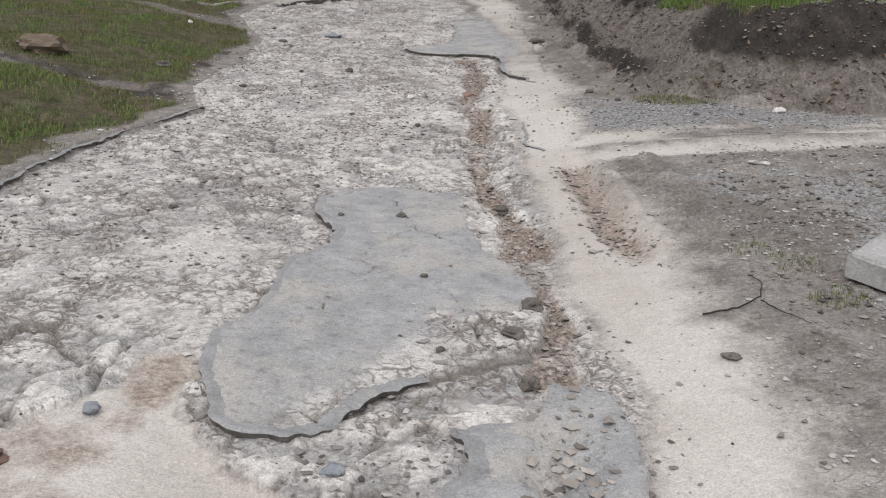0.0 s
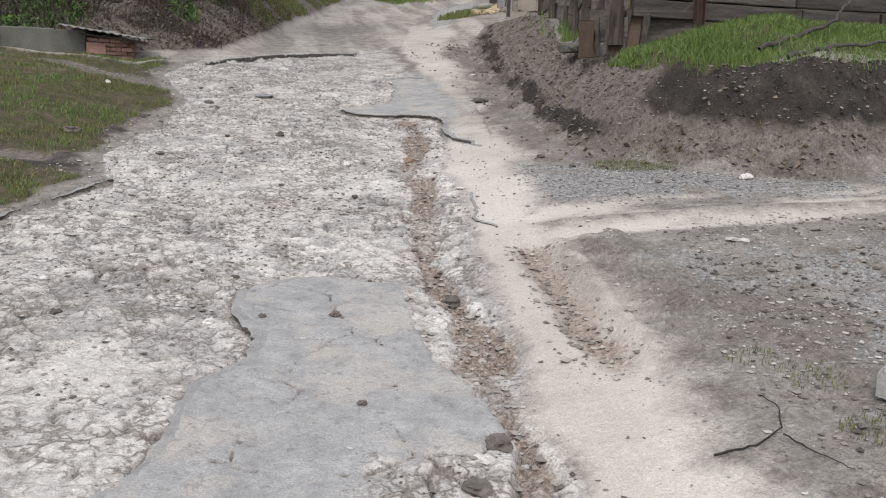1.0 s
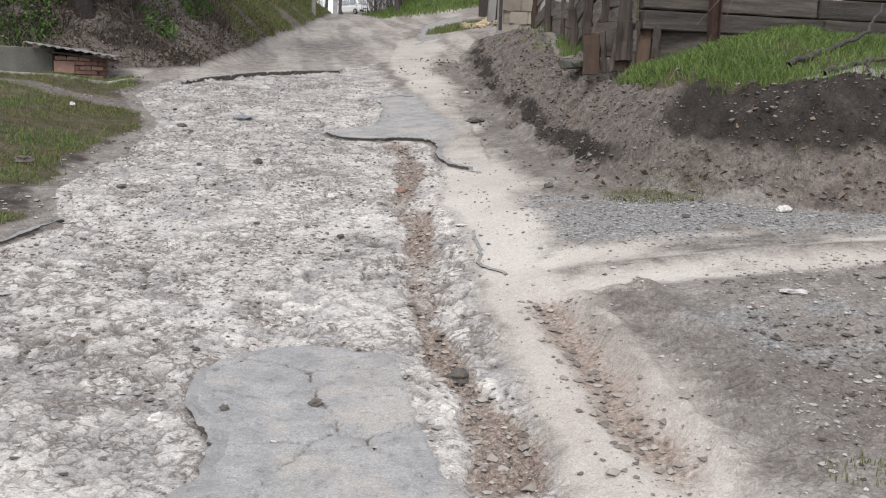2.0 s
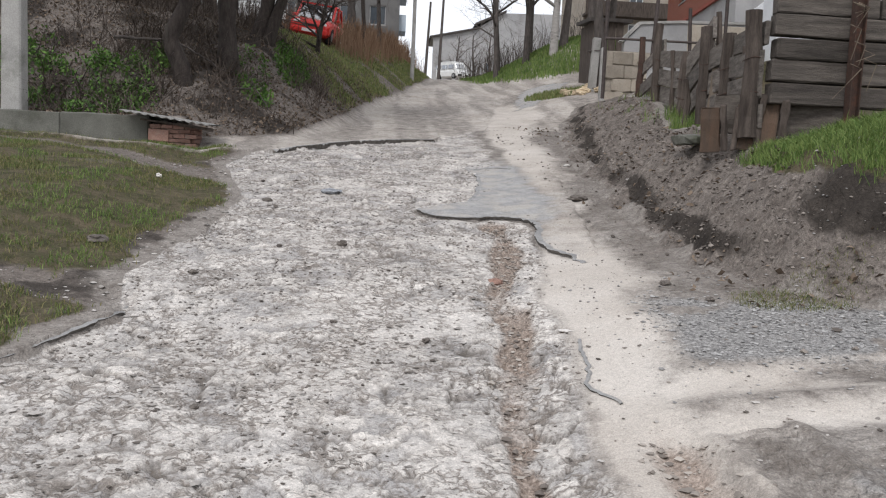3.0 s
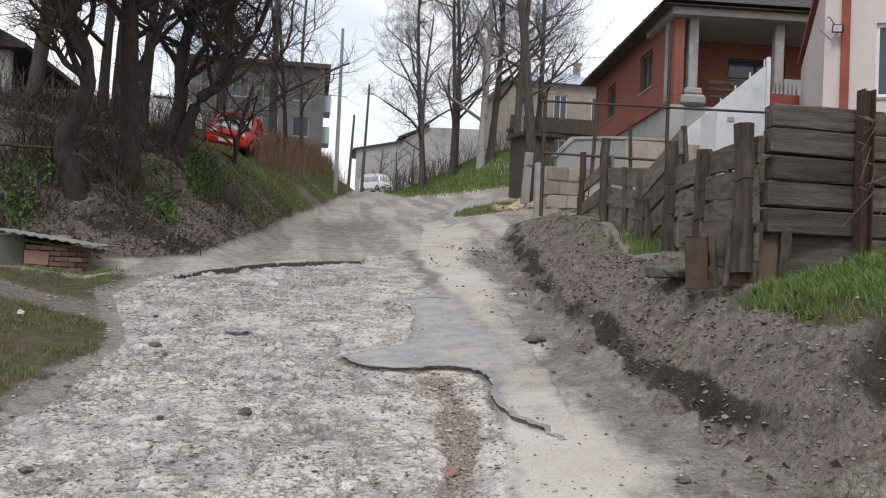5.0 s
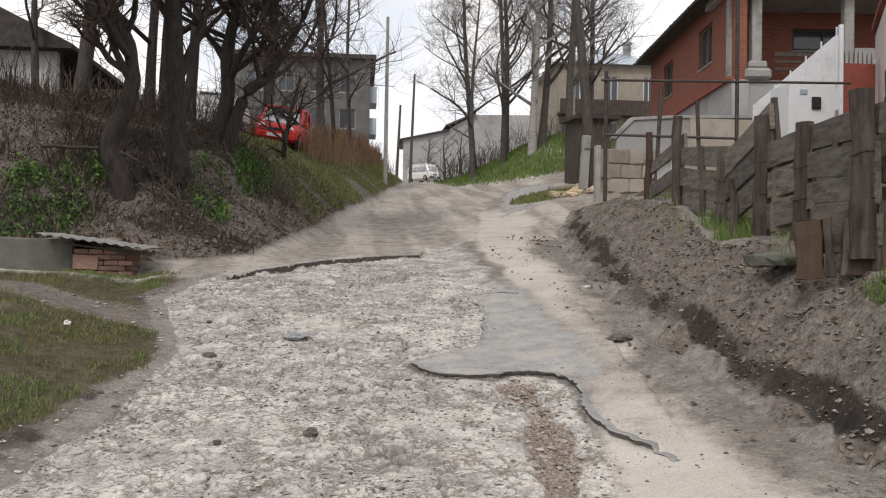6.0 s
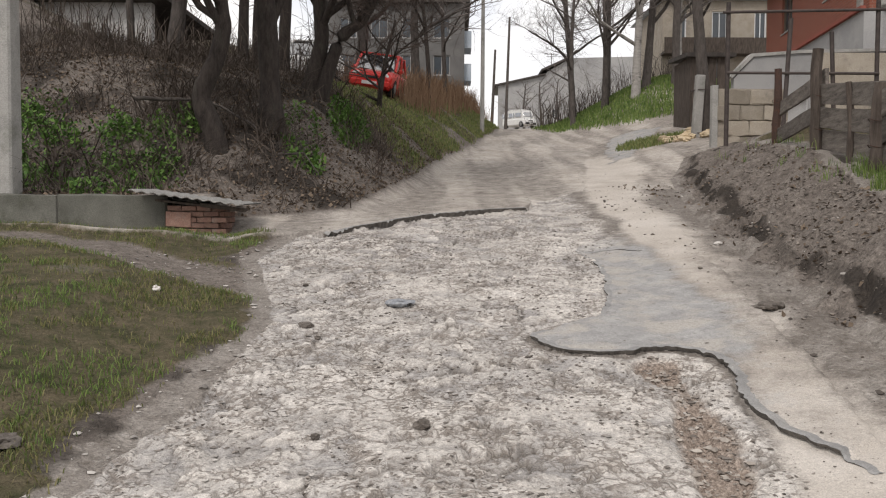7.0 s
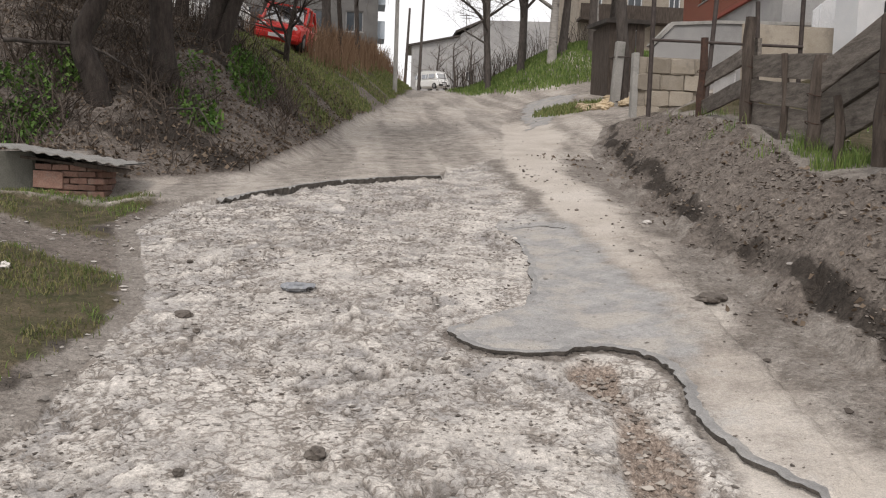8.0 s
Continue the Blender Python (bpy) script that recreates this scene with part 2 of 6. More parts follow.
def inside(x, y, poly):
    """Signed distance to a closed outline, positive within."""
    odd, best = np.zeros(x.shape, bool), np.full(x.shape, 1e9)
    for (x0, y0), (x1, y1) in zip(poly, poly[1:] + poly[:1]):
        cross = ((y0 > y) != (y1 > y)) & (x < (x1 - x0) * (y - y0) / (y1 - y0 + 1e-12) + x0)
        odd ^= cross
        dx, dy = x1 - x0, y1 - y0
        t = np.clip(((x - x0) * dx + (y - y0) * dy) / (dx * dx + dy * dy + 1e-12), 0, 1)
        best = np.minimum(best, np.hypot(x - x0 - t * dx, y - y0 - t * dy))
    return np.where(odd, best, -best)


ROAD_Y = [-400, -40, 0, 3, 4.4, 6.5, 9.5, 11.5, 13.7, 17.7, 20.8, 26, 34, 45, 56, 80, 110, 160, 1200]
ROAD_Z = [-14, -2, 0.2, 0.42, 0.53, 0.68, 1.03, 1.3, 1.6, 2.15, 2.56, 3.24, 4.26, 5.68, 7.0, 9.1, 11.4, 13.0, 20]
# the foot and the crest of the cut bank, from the side lane round the corner and up the road
TOE_R = [(400, 30, 0), (40, 9.2, 0), (6, 8.5, 0), (4.7, 8.25, 0), (4.0, 8.6, 0), (3.2, 9.6, 0), (2.95, 10.8, 0), (2.95, 13, 0), (3.05, 15.3, 0), (3.3, 18.3, 0), (3.7, 21, 0), (4.4, 25, 0), (5.3, 27.4, 0), (9, 29.5, 0), (40, 36, 0)]
CREST_R = [(400, 40, 12), (40, 10.4, 4.5), (6.5, 9.5, 2.45), (4.9, 9.0, 2.3), (4.1, 9.6, 2.35), (3.8, 10.35, 2.42), (4.05, 12, 2.5), (4.22, 13.3, 2.7), (4.45, 16.5, 2.9), (5.0, 19, 3.42), (5.7, 23, 3.83), (6.0, 26.4, 4.1), (9, 28.4, 5.0), (40, 34, 9)]
TOE_L = [(-400, 18.9, 0), (-30, 18.9, 0), (-3.7, 18.9, 0), (-2.7, 19.4, 0), (-1.5, 20.4, 0), (-0.65, 25, 0), (-0.1, 31, 0), (0.75, 38, 0), (2.6, 55, 0), (3.4, 70, 0), (4, 400, 0)]
LIP_Y = [-400, 3, 6.1, 7.3, 8.4, 9.25, 10.4, 11.2, 12.1, 14.1, 15.2, 16.8, 18.4, 19.8]
LIP_X = [-2.6, -2.5, -2.41, -2.3, -1.95, -1.6, -1.95, -1.83, -1.65, -1.57, -1.83, -2.3, -2.1, -1.9]
TRACK_Y = [-5, 2.6, 3.1, 4.5, 6.8, 9.7, 11.4, 13.2, 16, 19, 23, 27, 32]
TRACK_L = [0.9, 0.97, 1.09, 1.06, 1.28, 1.5, 1.8, 1.9, 2.0, 2.25, 2.4, 2.9, 3.6]
TRACK_R = [1.6, 1.65, 1.62, 1.75, 1.8, 2.25, 2.35, 2.5, 2.75, 3.0, 3.3, 4.2, 5.0]
GULLY_Y = [2, 4, 5, 6, 7, 8.5, 9.4, 10, 11.2, 13.1]
GULLY_X = [0.62, 0.93, 0.98, 1.04, 1.0, 1.12, 1.22, 1.15, 1.4, 1.45]
PATCH = [(-0.3, 5.98), (-0.24, 6.35), (-0.02, 6.56), (0.22, 6.64), (0.5, 6.55), (0.72, 6.5), (0.73, 5.73), (0.75, 5.14), (0.9, 4.64), (0.97, 4.2), (0.86, 3.85), (0.6, 3.6), (0.3, 3.42), (0.05, 3.28), (-0.06, 3.1), (-0.29, 2.92), (-0.47, 2.97), (-0.57, 3.25), (-0.58, 3.75), (-0.44, 4.2), (-0.42, 4.65), (-0.17, 5.15), (-0.13, 5.5)]
PATCH_B = [(0.3, 3.01), (0.44, 2.88), (0.46, 2.7), (0.3, 2.64), (0.28, 2.3), (0.9, 2.2), (0.98, 2.76), (1.02, 2.97), (0.99, 3.38), (0.79, 3.43), (0.68, 3.1), (0.5, 3.0)]
STRIP = [(0.61, 13.69), (0.68, 13.4), (0.86, 13.24), (1.23, 13.22), (1.45, 13.36), (1.65, 13.38), (1.86, 13.2), (1.96, 12.85), (1.84, 12.2), (1.86, 11.75), (2.05, 11.2), (2.3, 11.4), (2.5, 13), (2.7, 15.5), (2.8, 18.0), (2.2, 18.6), (1.6, 18.0), (1.45, 17.6), (1.62, 16.6), (1.56, 15.84), (1.42, 14.9), (1.25, 14.35), (0.85, 14.0)]
PALE = [(1.3, 23.0), (2.0, 22.4), (1.7, 20.6), (1.5, 19.7), (0.75, 19.9), (1.2, 20.9)]
FAR_ASPHALT = [(3.7, 28.6), (4.6, 29.6), (5.6, 32.5), (7.2, 37.5), (6.2, 39), (5.0, 37), (4.3, 33), (3.9, 30)]
SLABS = [[(-1.15, 4.75), (-0.95, 4.45), (-0.6, 4.7), (-0.55, 5.15), (-0.85, 5.4), (-1.1, 5.2)], [(-0.55, 7.4), (-0.2, 7.3), (0.05, 7.9), (0.25, 8.8), (0.0, 9.2), (-0.3, 8.5)], [(-0.4, 9.2), (0.3, 9.4), (0.55, 10.9), (0.2, 11.2), (-0.2, 10.3)]]
HOLLOW = [(-1.6, 2.2), (-1.3, 2.85), (-1.08, 3.2), (-0.9, 3.6), (-0.66, 3.72), (-0.56, 3.1), (-0.3, 2.75), (0.1, 2.6), (0.1, 1.5), (-1.6, 1.5)]


def road_z(y):
    return sum(np.interp(y + o, ROAD_Y, ROAD_Z) for o in (-0.9, -0.3, 0.3, 0.9)) / 4


def land(x, y, detail=True):
    """Height of the ground, and with detail the zones that its surface is made of."""
    x, y = np.asarray(x, float), np.asarray(y, float)
    z = road_z(y)
    near = 1 - step(y, 9, 12)
    right = near * (0.21 * np.clip(x - 1.1, 0, 0.95) + 0.07 * np.clip(x - 2.05, 0, 30)) + (1 - near) * 0.12 * np.clip(x - 1.7, 0, 1.2)
    up_right = step(y, 24, 29) * 0.24 * np.clip(x - 3.6 - 0.06 * (y - 28), 0, 40) * (1 - 0.5 * step(x, 8, 20))
    z = z + right + up_right + 0.06 * np.clip(-x, 0, 1) * (1 - step(y, 6, 9))
    lip = np.interp(y, LIP_Y, LIP_X) + 0.10 * (fbm(x, y, 0.8, 3) - 0.5) + 0.05 * (vnoise(x, y, 0.15, 4) - 0.5)
    dl = lip - x
    left_zone = 1 - step(y, 17.5, 19.5)
    z = z + left_zone * (0.05 * step(dl / (0.03 + 0.5 * step(y, 9.0, 10.5)), 0, 1) + 0.16 * step(dl, 0.5, 1.8) + 0.05 * np.clip(dl - 1.2, 0, 60))
    # trodden path to the gate on the grass
    dp, _, _ = along(x, y, [(-1.2, 15.1, 0), (-2.6, 15.9, 0), (-4.2, 16.9, 0), (-9, 18.0, 0), (-40, 20, 0)])
    dp2, _, _ = along(x, y, [(-1.9, 9.7, 0), (-2.9, 10.1, 0), (-4.5, 10.6, 0)])
    path = 1 - step(dp + 0.25 * (fbm(x, y, 0.5, 8) - 0.5), 0.3, 0.65)
    path2 = 1 - step(dp2 + 0.3 * (fbm(x, y, 0.5, 9) - 0.5), 0.1, 0.45)
    z = z - 0.05 * np.maximum(path, path2) * left_zone
    z = z - 0.12 * step(y, 16.6, 17.8) * (1 - step(y, 18.9, 19.3)) * step(-x, 2.5, 3.1)
    # bank with trees
    dt, sl, _ = along(x, y, TOE_L)
    dt = dt * (sl > 0)
    steep = 0.5 + 0.5 * step(y - 0.15 * (x + 3), 20.5, 26) - 0.2 * step(y, 31, 36)
    rise = np.interp(dt, [0, 0.4, 2.4, 4.5, 9, 14, 30, 120, 500], [0, 0.22, 2.0, 2.4, 3.0, 5.6, 10.5, 24, 45])
    behind = 0.42 * step(-3.2 - x, 0, 0.3) * (1 - step(y, 19.5, 22)) * (sl > 0)
    z = z + np.maximum(rise * steep, behind * step(dt, 0, 0.05))
    bank_l = step(dt, 0.05, 0.5)
    # cut bank
    dT, sT, _ = along(x, y, TOE_R)
    dC, sC, zC = along(x, y, CREST_R)
    in_toe, in_crest = sT < 0, (sC < 0) & (sT < 0)
    a = np.clip(dT / (dT + dC + 1e-6), 0, 1)
    lane_side = 1 - step(y - 0.4 * (x - 4), 9.6, 10.6)
    prof = lane_side * np.interp(a, [0, 0.35, 0.55, 0.85, 1], [0, 0.28, 0.62, 0.97, 1]) + (1 - lane_side) * np.interp(a + 0.22 * (fbm(x, y, 0.6, 94, 5) - 0.5) * step(a, 0, 0.2) * (1 - step(a, 0.5, 0.9)), [0, 0.15, 0.24, 0.34, 0.55, 1], [0, 0.08, 0.14, 0.32, 0.56, 1])
    top = zC + 0.13 * np.clip(dC, 0, 60) + 0.16 * step(dC, 0.0, 0.9) * (1 - step(y, 11.6, 12.4))
    bank = in_toe & ~in_crest
    zb = z + (zC - z) * prof
    z = np.where(in_crest, np.maximum(top, z - 0.3), np.where(bank, zb, z))
    wild = np.where(in_toe, step(dT, 0, 0.3), 0)
    # far rise beyond the bend
    knoll = 1.5 * np.exp(-(((x - 10.0) / 3.6) ** 2 + ((y - 51) / 7.0) ** 2))
    z = z + np.where(x > 3.0, knoll, knoll * step(x, 1.0, 3.0))
    if not detail:
        return z
    # ---- surface
    on_road = step(-dl, 0, 0.06) * (1 - step(x, 3.2, 3.6)) * (1 - bank_l) * (~in_toe)
    ledge = np.interp(x, [-3, -1.7, -0.3, 0.4, 1.1, 1.5, 2.2], [17.9, 18.5, 20.3, 20.7, 21.06, 22.6, 23.4]) + 0.25 * (fbm(x, y, 0.6, 21) - 0.5)
    upper = step(y - ledge, 0, 0.05)
    z = z + 0.07 * upper * (1 - step(y - ledge, 0.6, 3)) * (1 - bank_l) * (x < 1.3)
    tl = np.interp(y, TRACK_Y, TRACK_L) + 0.3 * (fbm(x, y, 0.7, 31, 5) - 0.5)
    tr = np.interp(y, TRACK_Y, TRACK_R) + 0.7 * (fbm(x, y, 0.9, 32, 5) - 0.5)
    track = step(x - tl, -0.16, 0.18) * (1 - step(x - tr, -0.3, 0.5)) * (1 - step(y, 30, 34))
    wob = 0.10 * (fbm(x, y, 0.35, 41) - 0.5) + 0.035 * (vnoise(x, y, 0.05, 42) - 0.5)
    pa = inside(x, y, PATCH) + wob
    pb = inside(x, y, PATCH_B) + wob
    ps = inside(x, y, STRIP) + wob
    pp = inside(x, y, PALE) + 1.5 * wob
    pf = inside(x, y, FAR_ASPHALT) + 4 * wob
    sl_d = np.maximum.reduce([inside(x, y, s) for s in SLABS]) + 2 * wob
    shabby = x - 0.62 * (y - 4.35)
    worn = step(fbm(x, y, 0.5, 44, 5) + 0.4 * step(shabby, 0.6, 1.4), 0.52, 0.68) * step(shabby + 0.5 * (fbm(x, y, 0.6, 46) - 0.5), 0.25, 0.75) * (1 - 0.75 * step(y, 5.0, 6.0))
    asphalt = np.maximum.reduce([step(pa, 0, 0.02) * (1 - 0.9 * worn), step(pb, 0, 0.02) * 0.9, step(ps, 0, 0.02) * (1 - 0.8 * step(x + 0.3 * (fbm(x, y, 0.5, 45) - 0.5), 2.05, 2.5)) * (0.3 + 0.7 * step(y, 12.7, 13.6)) * (1 - 0.6 * step(y, 16.5, 18.5)), step(pf, 0, 0.3)])
    hollow = step(inside(x, y, HOLLOW) + 2 * wob, 0, 0.15)
    gx = np.interp(y, GULLY_Y, GULLY_X)
    gx = gx + 0.22 * (fbm(x * 0, y, 0.9, 53) - 0.5) + 0.08 * (fbm(x, y, 0.25, 54) - 0.5)
    gw = 0.17 + 0.24 * (fbm(x, y, 0.8, 51) - 0.5)
    gully = (1 - step(np.abs(x - gx), gw * 0.35, gw * 1.2)) * (1 - step(y, 13.0, 13.25)) * (0.45 + 0.55 * step(fbm(x, y, 0.5, 52, 5), 0.3, 0.55)) * (1 - step(pa, -0.02, 0.03))
    lane_d, _, _ = along(x, y, [(1.75, 7.4, 0), (2.6, 7.55, 0), (4.2, 7.55, 0), (7, 7.4, 0), (40, 8, 0)])
    lane = (1 - step(lane_d, 0.35, 0.75)) * step(x, 1.5, 1.9) * (~in_toe)
    grav = step(x, 1.9, 2.3) * step(y + 0.1 * x, 8.0, 8.5) * (1 - step(y + 0.3 * (x - 2.5), 9.0, 9.7)) * (~in_toe)
    loose = step(x + 0.3 * (fbm(x, y, 0.5, 93) - 0.5), 1.8, 2.6) * (1 - step(y, 6.3, 7.1)) * (~in_toe)
    dust = np.maximum(track * (1 - loose * 0.6), hollow)
    stony = on_road * (1 - dust) * (1 - step(x - tl, 0.0, 0.35) * (1 - step(y, 8.5, 10))) * (1 - upper) * (1 - step(x + 0.5 * (fbm(x, y, 0.5, 33) - 0.5), 1.8, 2.3))
    f1, f2, own = cells(x + 0.09 * vnoise(x, y, 0.13, 61) + 0.03 * vnoise(x, y, 0.04, 67), y + 0.09 * vnoise(x, y, 0.13, 62) + 0.03 * vnoise(x, y, 0.04, 68), 0.17, 63)
    g1, g2, own2 = cells(x + 0.05 * vnoise(x, y, 0.07, 64), y + 0.05 * vnoise(x, y, 0.07, 65), 0.068, 66)
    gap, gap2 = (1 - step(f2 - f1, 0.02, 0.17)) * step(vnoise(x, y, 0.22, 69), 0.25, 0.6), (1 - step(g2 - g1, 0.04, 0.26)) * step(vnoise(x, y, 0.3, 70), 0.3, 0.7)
    filled = step(fbm(x, y, 0.7, 71, 5), 0.47, 0.64)      # fine dust that levels the stones
    filled = filled * (1 - 0.6 * step(-x, 0.3, 1.2))
    filled = np.maximum(filled, step(sl_d, -0.02, 0.06))
    rough = stony * (1 - asphalt) * (1 - 0.8 * filled)
    p1, p2, pown = cells(x + 0.16 * fbm(x, y, 0.22, 121), y + 0.16 * fbm(x, y, 0.22, 122), 0.34, 123)
    plate = step(vnoise(x, y, 0.5, 124), 0.3, 0.65) * stony * (1 - asphalt) * (1 - 0.5 * filled)
    scarp = (1 - step(p2 - p1, 0.015, 0.10)) * plate * step(fbm(x, y, 0.3, 125), 0.36, 0.52)
    z = z + plate * 0.028 * (pown - 0.5) - 0.03 * scarp
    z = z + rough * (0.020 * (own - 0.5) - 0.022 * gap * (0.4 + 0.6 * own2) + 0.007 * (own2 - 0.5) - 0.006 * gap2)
    z = z + stony * (1 - asphalt) * 0.05 * (fbm(x, y, 0.5, 73, 3) - 0.5)
    z = z + 0.05 * (fbm(x, y, 1.6, 74, 3) - 0.5) * on_road
    z = z + 0.026 * step(pa, 0, 0.022) * (1 - 0.6 * worn) + 0.030 * step(pb, 0, 0.03) + 0.03 * step(ps, 0, 0.03) * (1 - step(y, 15, 18))
    edge_dig = np.maximum((1 - step(np.abs(pa + 0.02), 0, 0.06)) * step(fbm(x, y, 0.4, 75), 0.4, 0.6), (1 - step(np.abs(ps + 0.03), 0, 0.08)) * (1 - step(y, 13.5, 14.5)))
    z = z - 0.010 * edge_dig
    # cracks in the patch
    c1, c2, _ = cells(x + 0.2 * fbm(x, y, 0.3, 81), y + 0.2 * fbm(x, y, 0.3, 82), 0.62, 83)
    crack = (1 - step(c2 - c1, 0.005, 0.035)) * step(pa, 0, 0.05) * step(fbm(x, y, 0.7, 84), 0.45, 0.6)
    z = z - 0.02 * crack
    z = z - 0.045 * gully + 0.03 * gully * (own2 - 0.5) - 0.02 * gully * gap2
    z = z - 0.03 * hollow
    ruts = np.abs(np.sin((y - 7.45 + 0.05 * np.sin(x * 1.3)) * 5.2))
    z = z + 0.045 * lane * (0.5 - ruts) + 0.01 * lane * (vnoise(x, y, 0.2, 91) - 0.5)
    # tyre-churned ridge beside the track
    rx = np.interp(y, [4.0, 4.6, 5.3, 5.6, 6.05, 7.03, 7.4], [1.9, 1.8, 1.8, 1.81, 1.86, 1.88, 1.86]) + 0.04 * (fbm(x, y, 0.4, 92) - 0.5)
    on_ridge = step(y, 4.4, 5.2) * (1 - step(y, 7.0, 7.3))
    z = z + on_ridge * ((0.01 + 0.06 * fbm(x, y, 0.3, 90, 4) + 0.05 * (fbm(x, y, 0.07, 89, 3) - 0.5)) * np.exp(-(((x - rx) / 0.055) ** 2)) - 0.08 * np.exp(-(((x - rx + 0.2) / 0.13) ** 2)) + 0.04 * np.exp(-(((x - rx - 0.42) / 0.06) ** 2)))
    tread = on_ridge * np.exp(-(((x - rx - 0.24) / 0.13) ** 4))
    z = z + tread * 0.017 * np.sin((y + 0.3 * np.abs(x - rx - 0.24)) * 2 * np.pi / 0.075)
    z = z + loose * (0.15 * (fbm(x, y, 0.45, 95, 5) - 0.5) + 0.02 * (own2 - 0.5)) * (1 - tread)
    z = z + wild * (0.26 * (fbm(x, y, 0.9, 96, 5) - 0.5) + 0.14 * (fbm(x, y, 0.28, 97, 4) - 0.5) * bank)
    k1, k2, kown = cells(x + 0.08 * vnoise(x, y, 0.1, 111), y + 0.08 * vnoise(x, y, 0.1, 112), 0.2, 113)
    lumpy = step(fbm(x, y, 0.6, 114), 0.36, 0.6)
    z = z + in_toe * (1 - in_crest) * step(dT, 0.0, 0.12) * (0.11 * (kown - 0.4) * (1 - step(k1, 0.25, 0.75)) * lumpy + 0.13 * (fbm(x, y, 0.15, 115, 3) - 0.5))
    z = z + bank_l * 0.3 * (fbm(x, y, 1.4, 98, 4) - 0.5)
    z = z + left_zone * step(dl, 0.3, 0.9) * 0.10 * (fbm(x, y, 0.8, 99, 4) - 0.5)
    # zones
    wet = fbm(x, y, 1.1, 101, 4)
    verge = bank_l * step(y, 25, 28) * step(dt, 0.2, 0.5) * (1 - step(dt, 2.6, 3.4)) * step(fbm(x, y, 2.0, 103), 0.22, 0.42)
    lawn = left_zone * step(dl + 0.9 * (fbm(x, y, 0.7, 102) - 0.5), 0.12, 0.42) * (1 - path) * (1 - path2)
    turf_r = (in_crest + bank * step(a + 0.2 * (fbm(x, y, 0.4, 106) - 0.5), 0.78, 0.88)) * (1 - step(y, 11.7, 12.2)) * (1 - 0.8 * step(y - 9.3 - 0.35 * (x - 4), 0, -0.3)) + in_crest * step(dC, 0.3, 0.8) * step(y, 12.5, 13)
    hill_g = 0.9 * bank_l * step(dt, 7.5, 11) * step(fbm(x, y, 2.2, 119, 4), 0.42, 0.6) * (1 - step(y, 60, 75))
    knoll_g = step(knoll + 0.1 * (fbm(x, y, 1.5, 110) - 0.5), 0.08, 0.22)
    far_grass = step(np.hypot(x - 5, y - 30), 60, 90)
    pile_g = (1 - step(np.hypot((x - 5.6) / 1.1, (y - 32.3) / 1.6), 0.7, 1.0))
    grass = np.clip(np.maximum.reduce([lawn, turf_r, verge, hill_g, knoll_g, far_grass, pile_g]), 0, 1)
    # dark earth; along the cut bank's step it also paints in overhang shade
    dark_soil_and_shade = np.clip(0.6 * left_zone * step(dl, 0.05, 0.25) * step(y, 8.5, 10) * step(fbm(x, y, 0.5, 127, 4), 0.38, 0.6) * (1 - path) + 0.72 * bank_l * step(fbm(x, y, 0.8, 117, 5), 0.36, 0.6) * (1 - step(y, 26 + 0 * x, 33)) * (1 - verge) + lane_side * bank * step(a, 0.3, 0.55) * (wet > 0.3) + (1 - lane_side) * bank * (1 - step(np.abs(a - 0.27 + 0.22 * (fbm(x, y, 0.6, 94, 5) - 0.5)), 0.03, 0.13)) * (0.45 + 0.5 * step(fbm(x, y, 0.5, 105, 5), 0.35, 0.6)), 0, 1)
    soil = np.clip(np.maximum.reduce([bank * step(a + 0.5 * (fbm(x, y, 0.35, 118) - 0.5), 0.0, 0.16), bank_l, loose * 0.6 * step(wet, 0.3, 0.6) * (1 - 0.5 * tread), left_zone * step(dl + 0.3 * (wet - 0.5), 0.02, 0.3) * step(y, 7.6, 9.6) * 0.8, left_zone * step(dl, 0.15, 0.7) * 0.62, (~in_toe) * step(x - 0.9 * (wet - 0.5) - 0.05 * (y - 12), 2.5, 3.0) * step(y + 0.25 * (x - 3), 8.7, 9.5) * (0.3 + 0.4 * fbm(x, y, 0.4, 126, 4))]), 0, 1)
    pale_z = step(pp, 0, 0.1)
    zone_a = np.stack([np.maximum(stony, pale_z), asphalt * (1 - crack), np.clip(np.maximum.reduce([dust, on_ridge * 0.7 * np.exp(-(((x - rx) / 0.05) ** 2)) * step(fbm(x, y, 0.2, 88, 4), 0.3, 0.55), lane * (0.3 + 0.6 * ruts) * step(fbm(x * 0.4, y * 1.6, 0.6, 108), 0.25, 0.5), upper * (0.36 + 0.3 * step(fbm(x * 2.6, y * 0.22, 1.2, 109, 5), 0.35, 0.65)) * (1 - bank_l) * (~in_toe)]), 0, 1) * (1 - asphalt), np.maximum(np.maximum(gully, 0.62 * hollow * step(fbm(x, y, 0.5, 55, 4), 0.42, 0.6)), on_ridge * np.exp(-(((x - rx + 0.2) / 0.14) ** 2)) * 0.8)], -1)
    zone_b = np.stack([soil, dark_soil_and_shade, grass, np.clip(grav * step(fbm(x, y, 0.6, 104), 0.3, 0.5) + 0.62 * loose * step(fbm(x, y, 0.35, 107), 0.4, 0.6) * (1 - tread), 0, 1)], -1)
    tint = np.clip(0.5 + 0.9 * (own - 0.5) * (1 - filled) + 0.35 * (own2 - 0.5) + 0.3 * filled, 0, 1)
    # dark colour mask over dips and steps: gap earth and painted shade together
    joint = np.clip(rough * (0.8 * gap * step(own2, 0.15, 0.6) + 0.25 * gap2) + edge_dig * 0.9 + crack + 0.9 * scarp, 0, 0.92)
    return z, zone_a, zone_b, tint, joint


